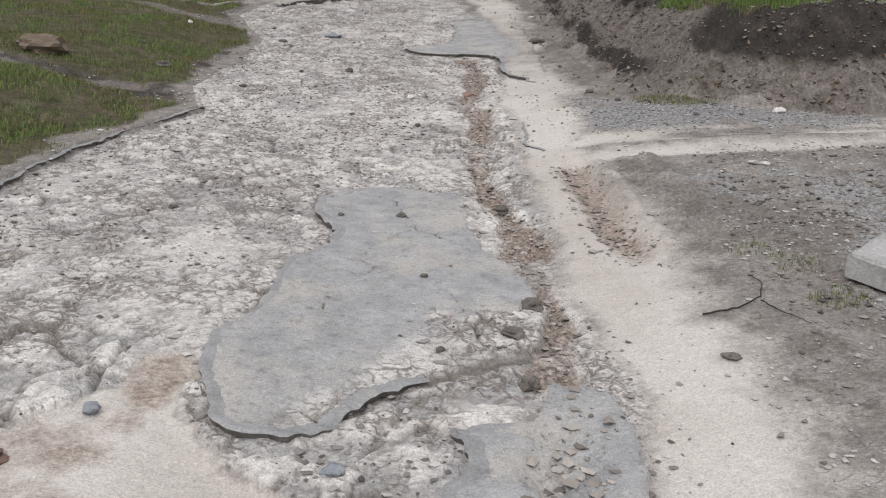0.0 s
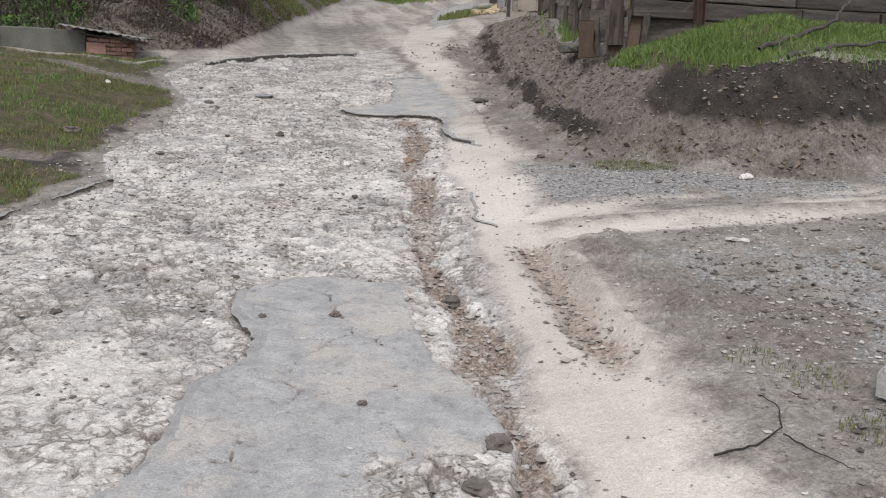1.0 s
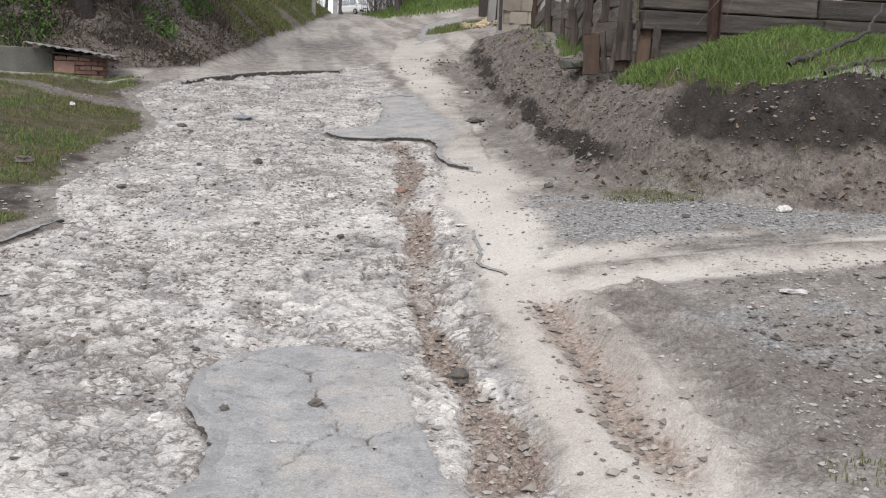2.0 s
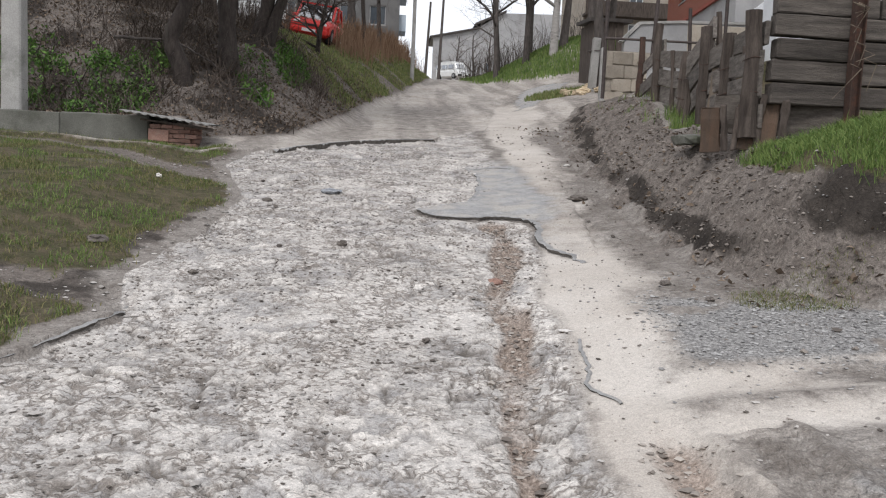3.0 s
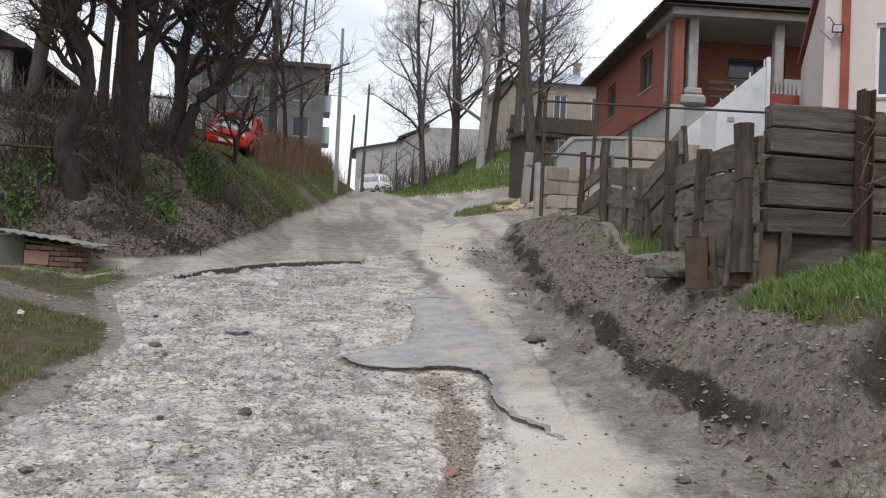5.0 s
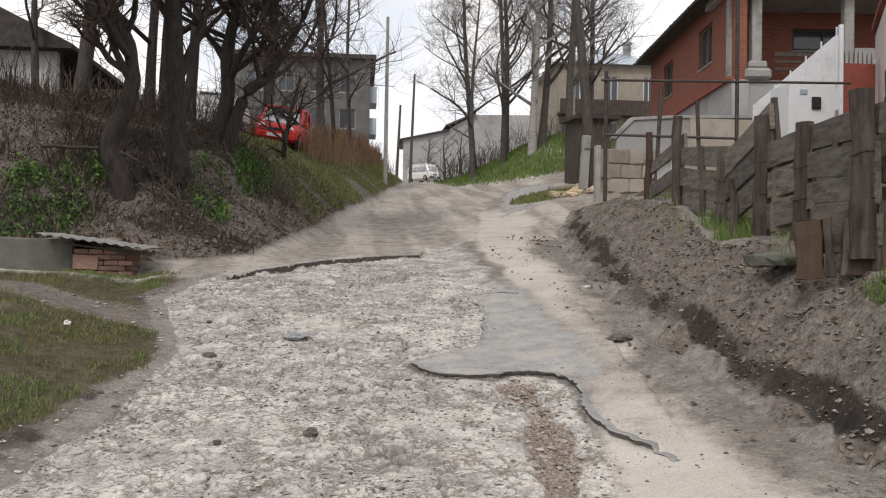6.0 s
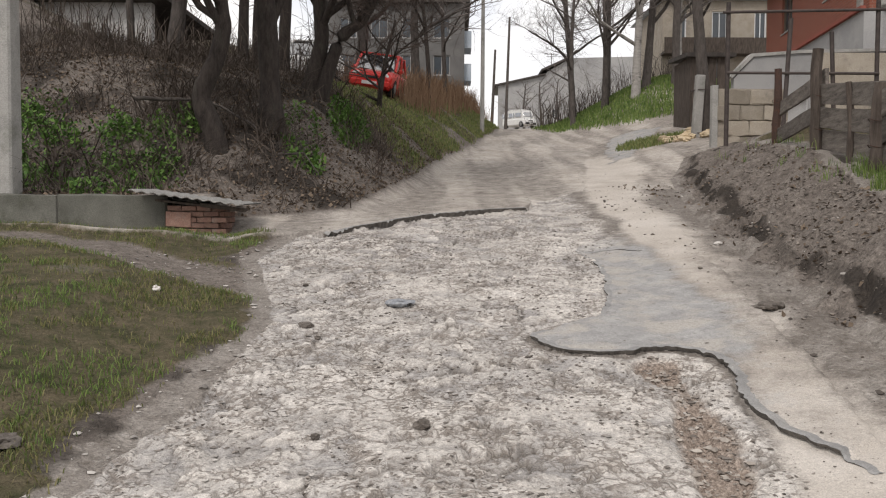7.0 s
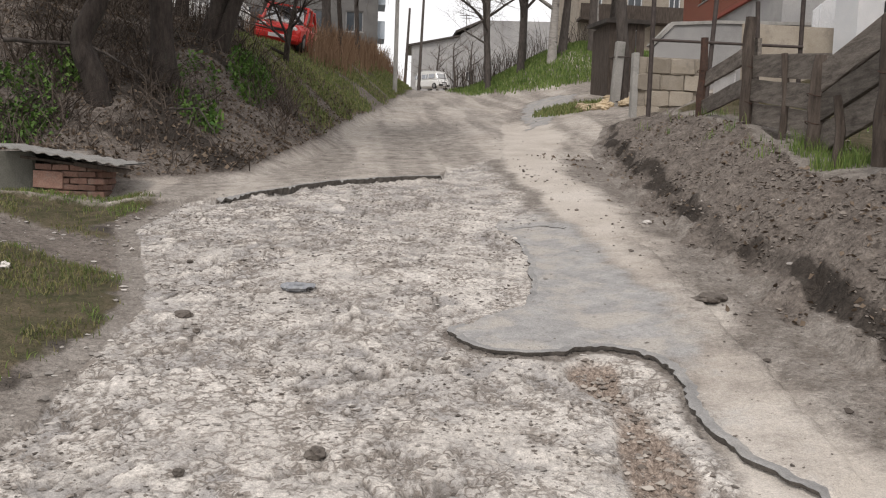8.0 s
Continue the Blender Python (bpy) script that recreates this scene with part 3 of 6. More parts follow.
def spread(start, stop, first, ratio):
    out, h = [start], first
    while out[-1] < stop:
        out.append(out[-1] + h)
        h *= ratio
    return out


GRID = {}


def build_ground():
    xs = np.array([-v for v in spread(2.45, 420, 0.024, 1.042)[:0:-1]] + list(np.arange(-2.45, 2.75, 0.02)) + list(np.arange(2.75, 5.2, 0.033)) + spread(5.2, 420, 0.036, 1.045))
    ys = np.array([2 * 2.35 - v for v in spread(2.35, 300, 0.03, 1.09)[:0:-1]] + list(np.arange(2.35, 7.0, 0.021)) + list(7.0 + np.cumsum(np.r_[0, 0.021 * 1.0031 ** np.arange(440)])))
    ys = np.r_[ys, ys[-1] + np.cumsum((ys[-1] - ys[-2]) * 1.03 ** np.arange(1, 190))]
    X, Y = np.meshgrid(xs, ys)
    z, za, zb, tint, joint = land(X.ravel(), Y.ravel())
    co = np.stack([X.ravel(), Y.ravel(), z], -1).astype(np.float32)
    nx, ny = len(xs), len(ys)
    i = (np.arange(ny - 1)[:, None] * nx + np.arange(nx - 1)[None, :]).ravel()
    quads = np.stack([i, i + 1, i + nx + 1, i + nx], -1).astype(np.int32)
    me = mesh_from(("ground"), co, quads, smooth=True)
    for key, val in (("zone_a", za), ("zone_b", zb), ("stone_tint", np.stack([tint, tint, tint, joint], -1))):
        at = me.attributes.new(key, "FLOAT_COLOR", "POINT")
        at.data.foreach_set("color", val.astype(np.float32).ravel())
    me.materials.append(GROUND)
    GRID.update(x=xs, y=ys, z=z.reshape(ny, nx), a=za.reshape(ny, nx, 4), b=zb.reshape(ny, nx, 4))
    ob = tagged(new("ground", me), "potholed dirt and broken asphalt road between earth banks", "ground", kind="structure")
    return ob


def mesh_from(name, co, faces, smooth=False):
    """A mesh from arrays: vertices, and faces that all have the same number of corners."""
    me = bpy.data.meshes.new(name)
    k = faces.shape[1]
    me.vertices.add(len(co))
    me.vertices.foreach_set("co", np.ascontiguousarray(co, np.float32).ravel())
    me.loops.add(faces.size)
    me.loops.foreach_set("vertex_index", np.ascontiguousarray(faces, np.int32).ravel())
    me.polygons.add(len(faces))
    me.polygons.foreach_set("loop_start", np.arange(0, faces.size, k, dtype=np.int32))
    me.polygons.foreach_set("loop_total", np.full(len(faces), k, np.int32))
    me.polygons.foreach_set("use_smooth", np.full(len(faces), smooth, bool))
    me.update(calc_edges=True)
    return me


build_ground()


def on_ground(x, y):
    """Height and zones of the built ground at many places."""
    xs, ys, z = GRID["x"], GRID["y"], GRID["z"]
    i, j = np.clip(np.searchsorted(xs, x) - 1, 0, len(xs) - 2), np.clip(np.searchsorted(ys, y) - 1, 0, len(ys) - 2)
    u, v = (x - xs[i]) / (xs[i + 1] - xs[i]), (y - ys[j]) / (ys[j + 1] - ys[j])
    h = (z[j, i] * (1 - u) + z[j, i + 1] * u) * (1 - v) + (z[j + 1, i] * (1 - u) + z[j + 1, i + 1] * u) * v
    p, q = j + (v > 0.5), i + (u > 0.5)
    return h, GRID["a"][p, q], GRID["b"][p, q]


def gz(x, y):
    return float(on_ground(np.array([x]), np.array([y]))[0][0])


# ---- building helpers ----
def thing(name, loc, label, category, group="", kind=""):
    ob = new(name)
    ob.empty_display_size = 0.2
    ob.location = loc
    return tagged(ob, label, category, group, kind)


def root(ob):
    while ob.parent:
        ob = ob.parent
    return ob


def part(name, bm, material, parent, label=""):
    """One mesh object under a thing or a part; bm is given in world coordinates."""
    bmesh.ops.translate(bm, verts=bm.verts, vec=-Vector(root(parent).location))
    me = bpy.data.meshes.new(name)
    bmesh.ops.recalc_face_normals(bm, faces=bm.faces)
    bm.to_mesh(me)
    bm.free()
    me.materials.append(material)
    ob = new(name, me)
    ob.parent = parent
    if label:
        ob["label"] = label
    return ob


def array_part(name, co, faces, material, parent, label="", smooth=False):
    base = np.array(root(parent).location)
    me = mesh_from(name, np.asarray(co) - base, np.asarray(faces), smooth)
    me.materials.append(material)
    ob = new(name, me)
    ob.parent = parent
    if label:
        ob["label"] = label
    return ob


def box(bm, centre, size, turn=0.0, tilt=(0, 0), bevel=0.0, jag=0.0, cuts=0, rng=random):
    """A box with softened or knocked-about edges. turn: about z, tilt: about x and y, in degrees."""
    tb = bmesh.new()
    bmesh.ops.create_cube(tb, size=1.0)
    bmesh.ops.scale(tb, vec=size, verts=tb.verts)
    if cuts:
        bmesh.ops.subdivide_edges(tb, edges=[e for e in tb.edges if abs(e.calc_length() - max(size)) < 1e-4], cuts=cuts)
    if bevel:
        bmesh.ops.bevel(tb, geom=[e for e in tb.edges if e.calc_face_angle(0) > 1.0], offset=bevel, segments=1, affect="EDGES")
    if jag:
        for v in tb.verts:
            v.co += Vector((rng.uniform(-jag, jag), rng.uniform(-jag, jag), rng.uniform(-jag, jag)))
    m = pose(*centre, tilt[0], tilt[1], turn)
    copied = {v: bm.verts.new(m @ v.co) for v in tb.verts}
    for f in tb.faces:
        bm.faces.new([copied[v] for v in f.verts])
    tb.free()


def plank(bm, p0, p1, height, thick, rng, jag=0.008):
    """A weathered board on edge between two points."""
    p0, p1 = Vector(p0), Vector(p1)
    d = p1 - p0
    turn = math.degrees(math.atan2(d.y, d.x))
    pitch = -math.degrees(math.atan2(d.z, math.hypot(d.x, d.y)))
    box(bm, (p0 + p1) / 2, (d.length, thick, height), turn, (0, pitch), min(thick, height) * 0.12, jag, 4, rng)


def tube_rows(points, radii, sides):
    """Rings of vertices along a bent tube, with quads between them."""
    pts = np.asarray(points, float)
    tang = np.gradient(pts, axis=0)
    tang /= np.linalg.norm(tang, axis=1)[:, None] + 1e-9
    ref = np.where(np.abs(tang[:, 2:3]) > 0.9, np.array([[1.0, 0, 0]]), np.array([[0, 0, 1.0]]))
    u = np.cross(tang, ref)
    u /= np.linalg.norm(u, axis=1)[:, None] + 1e-9
    v = np.cross(tang, u)
    a = np.arange(sides) * 2 * np.pi / sides
    ring = pts[:, None] + np.asarray(radii)[:, None, None] * (np.cos(a)[None, :, None] * u[:, None] + np.sin(a)[None, :, None] * v[:, None])
    n = len(pts)
    i, k = np.meshgrid(np.arange(n - 1), np.arange(sides), indexing="ij")
    f = np.stack([i * sides + k, i * sides + (k + 1) % sides, (i + 1) * sides + (k + 1) % sides, (i + 1) * sides + k], -1).reshape(-1, 4)
    return ring.reshape(-1, 3), f


def merge(rows):
    co, fs, n = [], [], 0
    for c, f in rows:
        co.append(c)
        fs.append(f + n)
        n += len(c)
    return np.concatenate(co), np.concatenate(fs)


def tube(bm, points, radii, sides=10):
    co, f = tube_rows(points, radii, sides)
    vs = [bm.verts.new(c) for c in co]
    for q in f:
        bm.faces.new([vs[i] for i in q])
    bm.faces.new(vs[:sides])
    bm.faces.new(vs[-sides:])


def slab_poly(bm, outline, y0, y1):
    """An upright slab: an outline in x and z, from y0 to y1."""
    a = [bm.verts.new((x, y0, z)) for x, z in outline]
    b = [bm.verts.new((x, y1, z)) for x, z in outline]
    bm.faces.new(a)
    bm.faces.new(b[::-1])
    for i in range(len(a)):
        j = (i + 1) % len(a)
        bm.faces.new((a[i], a[j], b[j], b[i]))


# ---- more materials ----
OLD_WOOD = surface("weathered_board", (0.10, 0.085, 0.073), (0.21, 0.185, 0.16), 3, 0.9, c3=(0.07, 0.057, 0.048), stretch=(0.6, 6, 6), fine=28, bump=0.5, vary=0.25)
FENCE_WOOD = surface("weathered_fence_board", (0.095, 0.083, 0.073), (0.215, 0.192, 0.168), 3, 0.92, c3=(0.06, 0.05, 0.043), stretch=(6, 0.5, 7), fine=24, bump=0.8, vary=0.35)
SLEEPER = surface("old_sleeper", (0.055, 0.048, 0.042), (0.125, 0.109, 0.094), 3, 0.92, c3=(0.04, 0.034, 0.03), stretch=(0.5, 6, 6), fine=26, bump=0.7, vary=0.3)
DARK_WOOD = surface("dark_wet_wood", (0.048, 0.038, 0.032), (0.115, 0.094, 0.079), 4, 0.92, stretch=(5, 5, 0.7), fine=30, bump=0.5, vary=0.2)
PALE_WOOD = surface("pale_split_board", (0.2, 0.16, 0.118), (0.13, 0.105, 0.082), 5, 0.9, stretch=(5, 5, 0.8), bump=0.4)
BROWN_BOARD = surface("brown_split_board", (0.115, 0.076, 0.053), (0.08, 0.06, 0.046), 4, 0.92, c3=(0.05, 0.042, 0.035), stretch=(5, 5, 0.8), bump=0.5, vary=0.3)
RUST = surface("rusted_iron", (0.085, 0.05, 0.038), (0.055, 0.04, 0.034), 12, 0.85, 0.1, c3=(0.13, 0.06, 0.04))
IRON = surface("dull_iron", (0.06, 0.05, 0.047), (0.1, 0.082, 0.075), 10, 0.7, 0.3, bump=0.1)
CONCRETE = surface("old_concrete", (0.27, 0.265, 0.25), (0.36, 0.35, 0.33), 3, 0.92, c3=(0.17, 0.175, 0.15), bump=0.4)
MOSSY = surface("mossy_concrete", (0.10, 0.10, 0.085), (0.17, 0.168, 0.147), 2.2, 0.95, c3=(0.06, 0.065, 0.042), bump=0.6)
PLASTER_PALE = surface("limewashed_plaster", (0.62, 0.61, 0.6), (0.72, 0.71, 0.69), 1.5, 0.9, c3=(0.5, 0.49, 0.47), bump=0.2)
PLASTER_PINK = surface("pinkish_render", (0.6, 0.52, 0.5), (0.66, 0.585, 0.56), 1.2, 0.9, bump=0.15)
PLASTER_GREY = surface("grey_render", (0.3, 0.3, 0.3), (0.39, 0.385, 0.375), 0.8, 0.92, c3=(0.24, 0.235, 0.23), bump=0.3)
DARK_RENDER = surface("dark_render", (0.12, 0.118, 0.115), (0.19, 0.185, 0.178), 0.7, 0.92, c3=(0.09, 0.087, 0.083), bump=0.3)
OCHRE = surface("ochre_limestone", (0.30, 0.262, 0.21), (0.38, 0.34, 0.285), 2.5, 0.9, c3=(0.2, 0.178, 0.155), bump=0.4, vary=0.25)
RED_TRIM = surface("oxide_red_paint", (0.24, 0.07, 0.05), (0.3, 0.09, 0.065), 4, 0.75, bump=0.1)
WHITE_METAL = surface("white_sheet_metal", (0.66, 0.68, 0.7), (0.74, 0.75, 0.76), 2, 0.5, bump=0.05, c3=(0.55, 0.56, 0.57))
BLUE_ROOF = surface("pale_blue_metal_roof", (0.36, 0.42, 0.48), (0.45, 0.5, 0.55), 2, 0.5, bump=0.1)
DARK_ROOF = surface("mossy_dark_slates", (0.045, 0.04, 0.038), (0.09, 0.08, 0.072), 5, 0.95, bump=0.6)
BARK = surface("dark_bark", (0.026, 0.021, 0.019), (0.062, 0.051, 0.044), 6, 0.95, c3=(0.055, 0.052, 0.042), stretch=(3, 3, 0.8), fine=26, bump=0.8)
GREY_BARK = surface("grey_bark", (0.06, 0.052, 0.047), (0.115, 0.1, 0.09), 5, 0.95, stretch=(3, 3, 0.8), fine=26, bump=0.7)
BIRCH = surface("birch_bark", (0.42, 0.4, 0.37), (0.3, 0.28, 0.26), 3, 0.85, c3=(0.05, 0.045, 0.04), stretch=(1, 1, 2.5), bump=0.3)
TWIGS = surface("bare_twigs", (0.055, 0.042, 0.036), (0.1, 0.078, 0.066), 2, 0.95, bump=0)
GREY_TWIGS = surface("grey_bare_twigs", (0.13, 0.112, 0.103), (0.2, 0.176, 0.164), 2, 0.95, bump=0)
BRUSH = island_mat("dry_brush", (0.035, 0.028, 0.024), (0.13, 0.105, 0.086))
RUSSET = island_mat("russet_weeds", (0.13, 0.075, 0.045), (0.24, 0.16, 0.1))
GRASS = island_mat("spring_grass", (0.065, 0.125, 0.026), (0.19, 0.245, 0.07), 0.7)
LAWN = island_mat("worn_grass", (0.07, 0.105, 0.027), (0.21, 0.185, 0.085), 0.75)
VERGE = island_mat("verge_grass", (0.09, 0.135, 0.035), (0.24, 0.24, 0.1), 0.75)
NETTLE = island_mat("nettle_leaves", (0.04, 0.095, 0.018), (0.13, 0.22, 0.05), 0.75)
LITTER = island_mat("leaf_litter", (0.07, 0.051, 0.038), (0.22, 0.17, 0.125))
PEBBLES = island_mat("pebbles", (0.2, 0.185, 0.168), (0.52, 0.49, 0.455))
GREY_PEBBLES = island_mat("grey_gravel", (0.15, 0.146, 0.142), (0.42, 0.41, 0.395))
RED_PEBBLES = island_mat("brown_grit", (0.14, 0.12, 0.104), (0.42, 0.38, 0.335))
CLODS = island_mat("earth_clods", (0.075, 0.064, 0.056), (0.27, 0.238, 0.208))
CRUMBS = island_mat("dark_road_crumbs", (0.075, 0.064, 0.055), (0.3, 0.27, 0.24))
DARK_STONE = surface("dark_stone", (0.09, 0.078, 0.068), (0.17, 0.15, 0.132), 20, 0.95, bump=0.5)
BLUE_STONE = surface("bluish_stone", (0.2, 0.21, 0.23), (0.3, 0.31, 0.32), 20, 0.9, bump=0.4)
PALE_STONE = surface("pale_stone", (0.55, 0.52, 0.48), (0.66, 0.63, 0.6), 12, 0.9, bump=0.3)
SAND_STONE = surface("yellow_rubble", (0.45, 0.35, 0.22), (0.55, 0.46, 0.33), 9, 0.9, bump=0.4, vary=0.25)
BRICK = surface("red_brick", (0.2, 0.115, 0.09), (0.26, 0.165, 0.13), 8, 0.9, c3=(0.24, 0.2, 0.175), bump=0.4, vary=0.3)
TYRE = surface("tyre_rubber", (0.02, 0.02, 0.02), (0.03, 0.03, 0.03), 8, 0.85, bump=0.1)
STEEL = surface("wheel_steel", (0.3, 0.3, 0.3), (0.4, 0.4, 0.4), 8, 0.4, 0.8, bump=0)
RED_PAINT = surface("red_car_paint", (0.55, 0.025, 0.02), (0.6, 0.035, 0.026), 2, 0.3, bump=0, fine=200, vary=0, spec=0.5)
WHITE_PAINT = surface("white_car_paint", (0.68, 0.68, 0.66), (0.74, 0.74, 0.72), 2, 0.35, bump=0, vary=0, spec=0.5)
BLACK_PLASTIC = surface("black_plastic", (0.02, 0.02, 0.02), (0.03, 0.03, 0.03), 9, 0.6, bump=0.1)


def house_brick():
    m, n, l, b = node_mat("brick_facing")
    co = n.new("ShaderNodeTexCoord")
    sep = n.new("ShaderNodeSeparateXYZ")
    l.new(co.outputs["Object"], sep.inputs[0])
    add = n.new("ShaderNodeMath")
    l.new(sep.outputs["X"], add.inputs[0])
    l.new(sep.outputs["Y"], add.inputs[1])
    comb = n.new("ShaderNodeCombineXYZ")
    l.new(add.outputs[0], comb.inputs[0])
    l.new(sep.outputs["Z"], comb.inputs[1])
    t = n.new("ShaderNodeTexBrick")
    l.new(comb.outputs[0], t.inputs["Vector"])
    t.inputs["Scale"].default_value = 1.0
    t.inputs["Brick Width"].default_value, t.inputs["Row Height"].default_value, t.inputs["Mortar Size"].default_value = 0.26, 0.077, 0.006
    t.inputs["Color1"].default_value, t.inputs["Color2"].default_value, t.inputs["Mortar"].default_value = (0.22, 0.068, 0.045, 1), (0.28, 0.095, 0.06, 1), (0.25, 0.18, 0.15, 1)
    stain = noise_tex(n, l, 0.7, 5, 0.6, co.outputs["Object"])
    col = mix_rgb(n, l, ramp(n, l, stain.outputs["Fac"], 0.4, 0.75, 0, 0.5), t.outputs["Color"], (0.22, 0.1, 0.07))
    l.new(col, b.inputs["Base Color"])
    b.inputs["Roughness"].default_value = 0.9
    bp = n.new("ShaderNodeBump")
    bp.inputs["Strength"].default_value, bp.inputs["Distance"].default_value, bp.invert = 0.4, 0.01, True
    l.new(t.outputs["Fac"], bp.inputs["Height"])
    l.new(bp.outputs["Normal"], b.inputs["Normal"])
    return m


def glass(name, tint, rough=0.06):
    m, n, l, b = node_mat(name)
    b.inputs["Base Color"].default_value = (*tint, 1)
    b.inputs["Roughness"].default_value, b.inputs["Specular IOR Level"].default_value = rough, 0.6
    t = noise_tex(n, l, 3.0, 2)
    l.new(mix_rgb(n, l, t.outputs["Fac"], tuple(c * 0.7 for c in tint), tuple(c * 1.3 for c in tint)), b.inputs["Base Color"])
    return m


HOUSE_BRICK = house_brick()
PANE = glass("window_glass", (0.05, 0.06, 0.07))
CAR_GLASS = glass("car_glass", (0.03, 0.035, 0.04), 0.03)
CAR_GLASS.node_tree.nodes["Principled BSDF"].inputs["IOR"].default_value = 3.2
LAMP_GLASS = glass("lamp_glass", (0.6, 0.6, 0.58), 0.1)


# ---- fence and walls up the bank ----
rng = random.Random(4)


def build_fence():
    posts = [(5.77, 22.85, 3.7, 5.2, 0.075), (5.2, 19.6, 3.2, 4.97, 0.09), (4.9, 17.1, 3.0, 4.12, 0.10), (4.58, 15.2, 2.9, 4.22, 0.10), (4.4, 13.95, 2.8, 3.95, 0.10), (4.08, 12.35, 2.6, 3.95, 0.10)]
    fence = thing("board_fence", (4.9, 17, gz(4.9, 17)), "grey weathered board fence wired to rough posts", "fence")
    for i, (x, y, z0, z1, r) in enumerate(posts):
        bm = bmesh.new()
        n = 6
        pts = [(x + rng.uniform(-0.015, 0.015) + 0.02 * k * (-1) ** i / n, y + rng.uniform(-0.015, 0.015), z0 + (z1 - z0) * k / n) for k in range(n + 1)]
        tube(bm, pts, [r * (1.06 - 0.15 * k / n) * rng.uniform(0.94, 1.06) for k in range(n + 1)], 8)
        part("post", bm, RUST if i == 0 else DARK_WOOD, fence, "rust-brown round post" if i == 0 else "")
        for zz in (0.35, 0.62):
            bm = bmesh.new()
            h = z0 + (z1 - z0) * zz
            tube(bm, [(x + 1.08 * r * math.cos(a), y + 1.08 * r * math.sin(a), h + 0.02 * math.sin(a * 2 + i)) for a in [k * 0.55 for k in range(12)]], [0.006] * 12, 4)
            part("binding_wire", bm, RUST, fence, "twisted rusty wire")
    spans = [(0, 1, 4.62, 4.72, 2, 0.26), (1, 2, 4.47, 4.12, 4, 0.29), (2, 3, 4.0, 4.38, 3, 0.31), (3, 4, 3.9, 3.95, 3, 0.30), (4, 5, 3.97, 3.86, 4, 0.27)]
    for a, b, za, zb, n, h in spans:
        x0, y0, x1, y1 = *posts[a][:2], *posts[b][:2]
        for k in range(n):
            o = rng.uniform(-0.03, 0.03) + 0.07
            bm = bmesh.new()
            drop = k * (h + 0.025) + (0.22 * k if a == 0 else 0)
            plank(bm, (x0 + o, y0 + 0.1, za - h / 2 - drop + rng.uniform(-0.03, 0.03)), (x1 + o, y1 - 0.1, zb - h / 2 - drop + rng.uniform(-0.03, 0.03)), h * rng.uniform(0.92, 1.0), 0.05, rng)
            part("board", bm, FENCE_WOOD, fence)
    bm = bmesh.new()
    plank(bm, (5.75, 22.2, 4.25), (5.55, 20.9, 4.3), 0.42, 0.03, rng)
    part("board", bm, PLASTER_PALE, fence, "whitewashed board")
    bm = bmesh.new()
    box(bm, (4.62, 14.6, 3.42), (0.05, 0.62, 1.0), 10, (0, 4), 0.006, 0.01, 3, rng)
    part("door_panel", bm, PALE_WOOD, fence, "upright worn door leaf")
    for (x, y, z0, z1) in ((4.75, 15.25, 3.0, 4.45), (5.05, 18.2, 3.2, 4.3), (4.35, 13.2, 2.8, 3.7), (4.62, 16.1, 2.9, 3.6)):
        bm = bmesh.new()
        tube(bm, [(x, y, z0), (x + 0.03, y, (z0 + z1) / 2), (x - 0.02, y + 0.02, z1)], [0.045, 0.05, 0.04], 7)
        part("post", bm, DARK_WOOD, fence)


def build_sleeper_wall():
    wall = thing("sleeper_wall", (6.5, 12.3, gz(6.5, 12.3)), "retaining wall of dark grey railway sleepers", "wall")
    z = 2.95
    for row in range(5):
        h = rng.uniform(0.225, 0.25)
        x = 4.22 + rng.uniform(-0.06, 0.06)
        while x < 10:
            w = rng.uniform(2.2, 2.7) if row % 2 else rng.uniform(1.0, 2.6)
            bm = bmesh.new()
            box(bm, (x + w / 2, 12.27 + 0.05 * (x - 4) * 0.3 + rng.uniform(-0.02, 0.02), z + h / 2), (w - 0.02, 0.17, h - 0.018), 1, (rng.uniform(-2, 2), rng.uniform(-0.5, 0.5)), 0.014, 0.006, 6, rng)
            part("sleeper", bm, SLEEPER, wall)
            x += w
        z += h
    bm = bmesh.new()
    for dx in (-0.05, 0.05):
        box(bm, (5.06 + dx, 12.07, 3.5), (0.012, 0.12, 1.55))
    box(bm, (5.06, 12.08, 3.5), (0.09, 0.012, 1.55))
    part("steel_post", bm, RUST, wall, "rusty channel post")
    for k in range(9):
        bm = bmesh.new()
        x0, z0 = 5.0 + rng.uniform(-0.1, 0.15), rng.uniform(3.3, 4.15)
        tube(bm, [(x0, 11.98, z0), (x0 + 0.1, 11.93, z0 - 0.05), (x0 + rng.uniform(-0.25, 0.3), 11.96, z0 - rng.uniform(0.05, 0.5))], [0.006, 0.006, 0.004], 4)
        part("straw_stalk", bm, PALE_WOOD, wall, "dry yellow straw caught on the post")


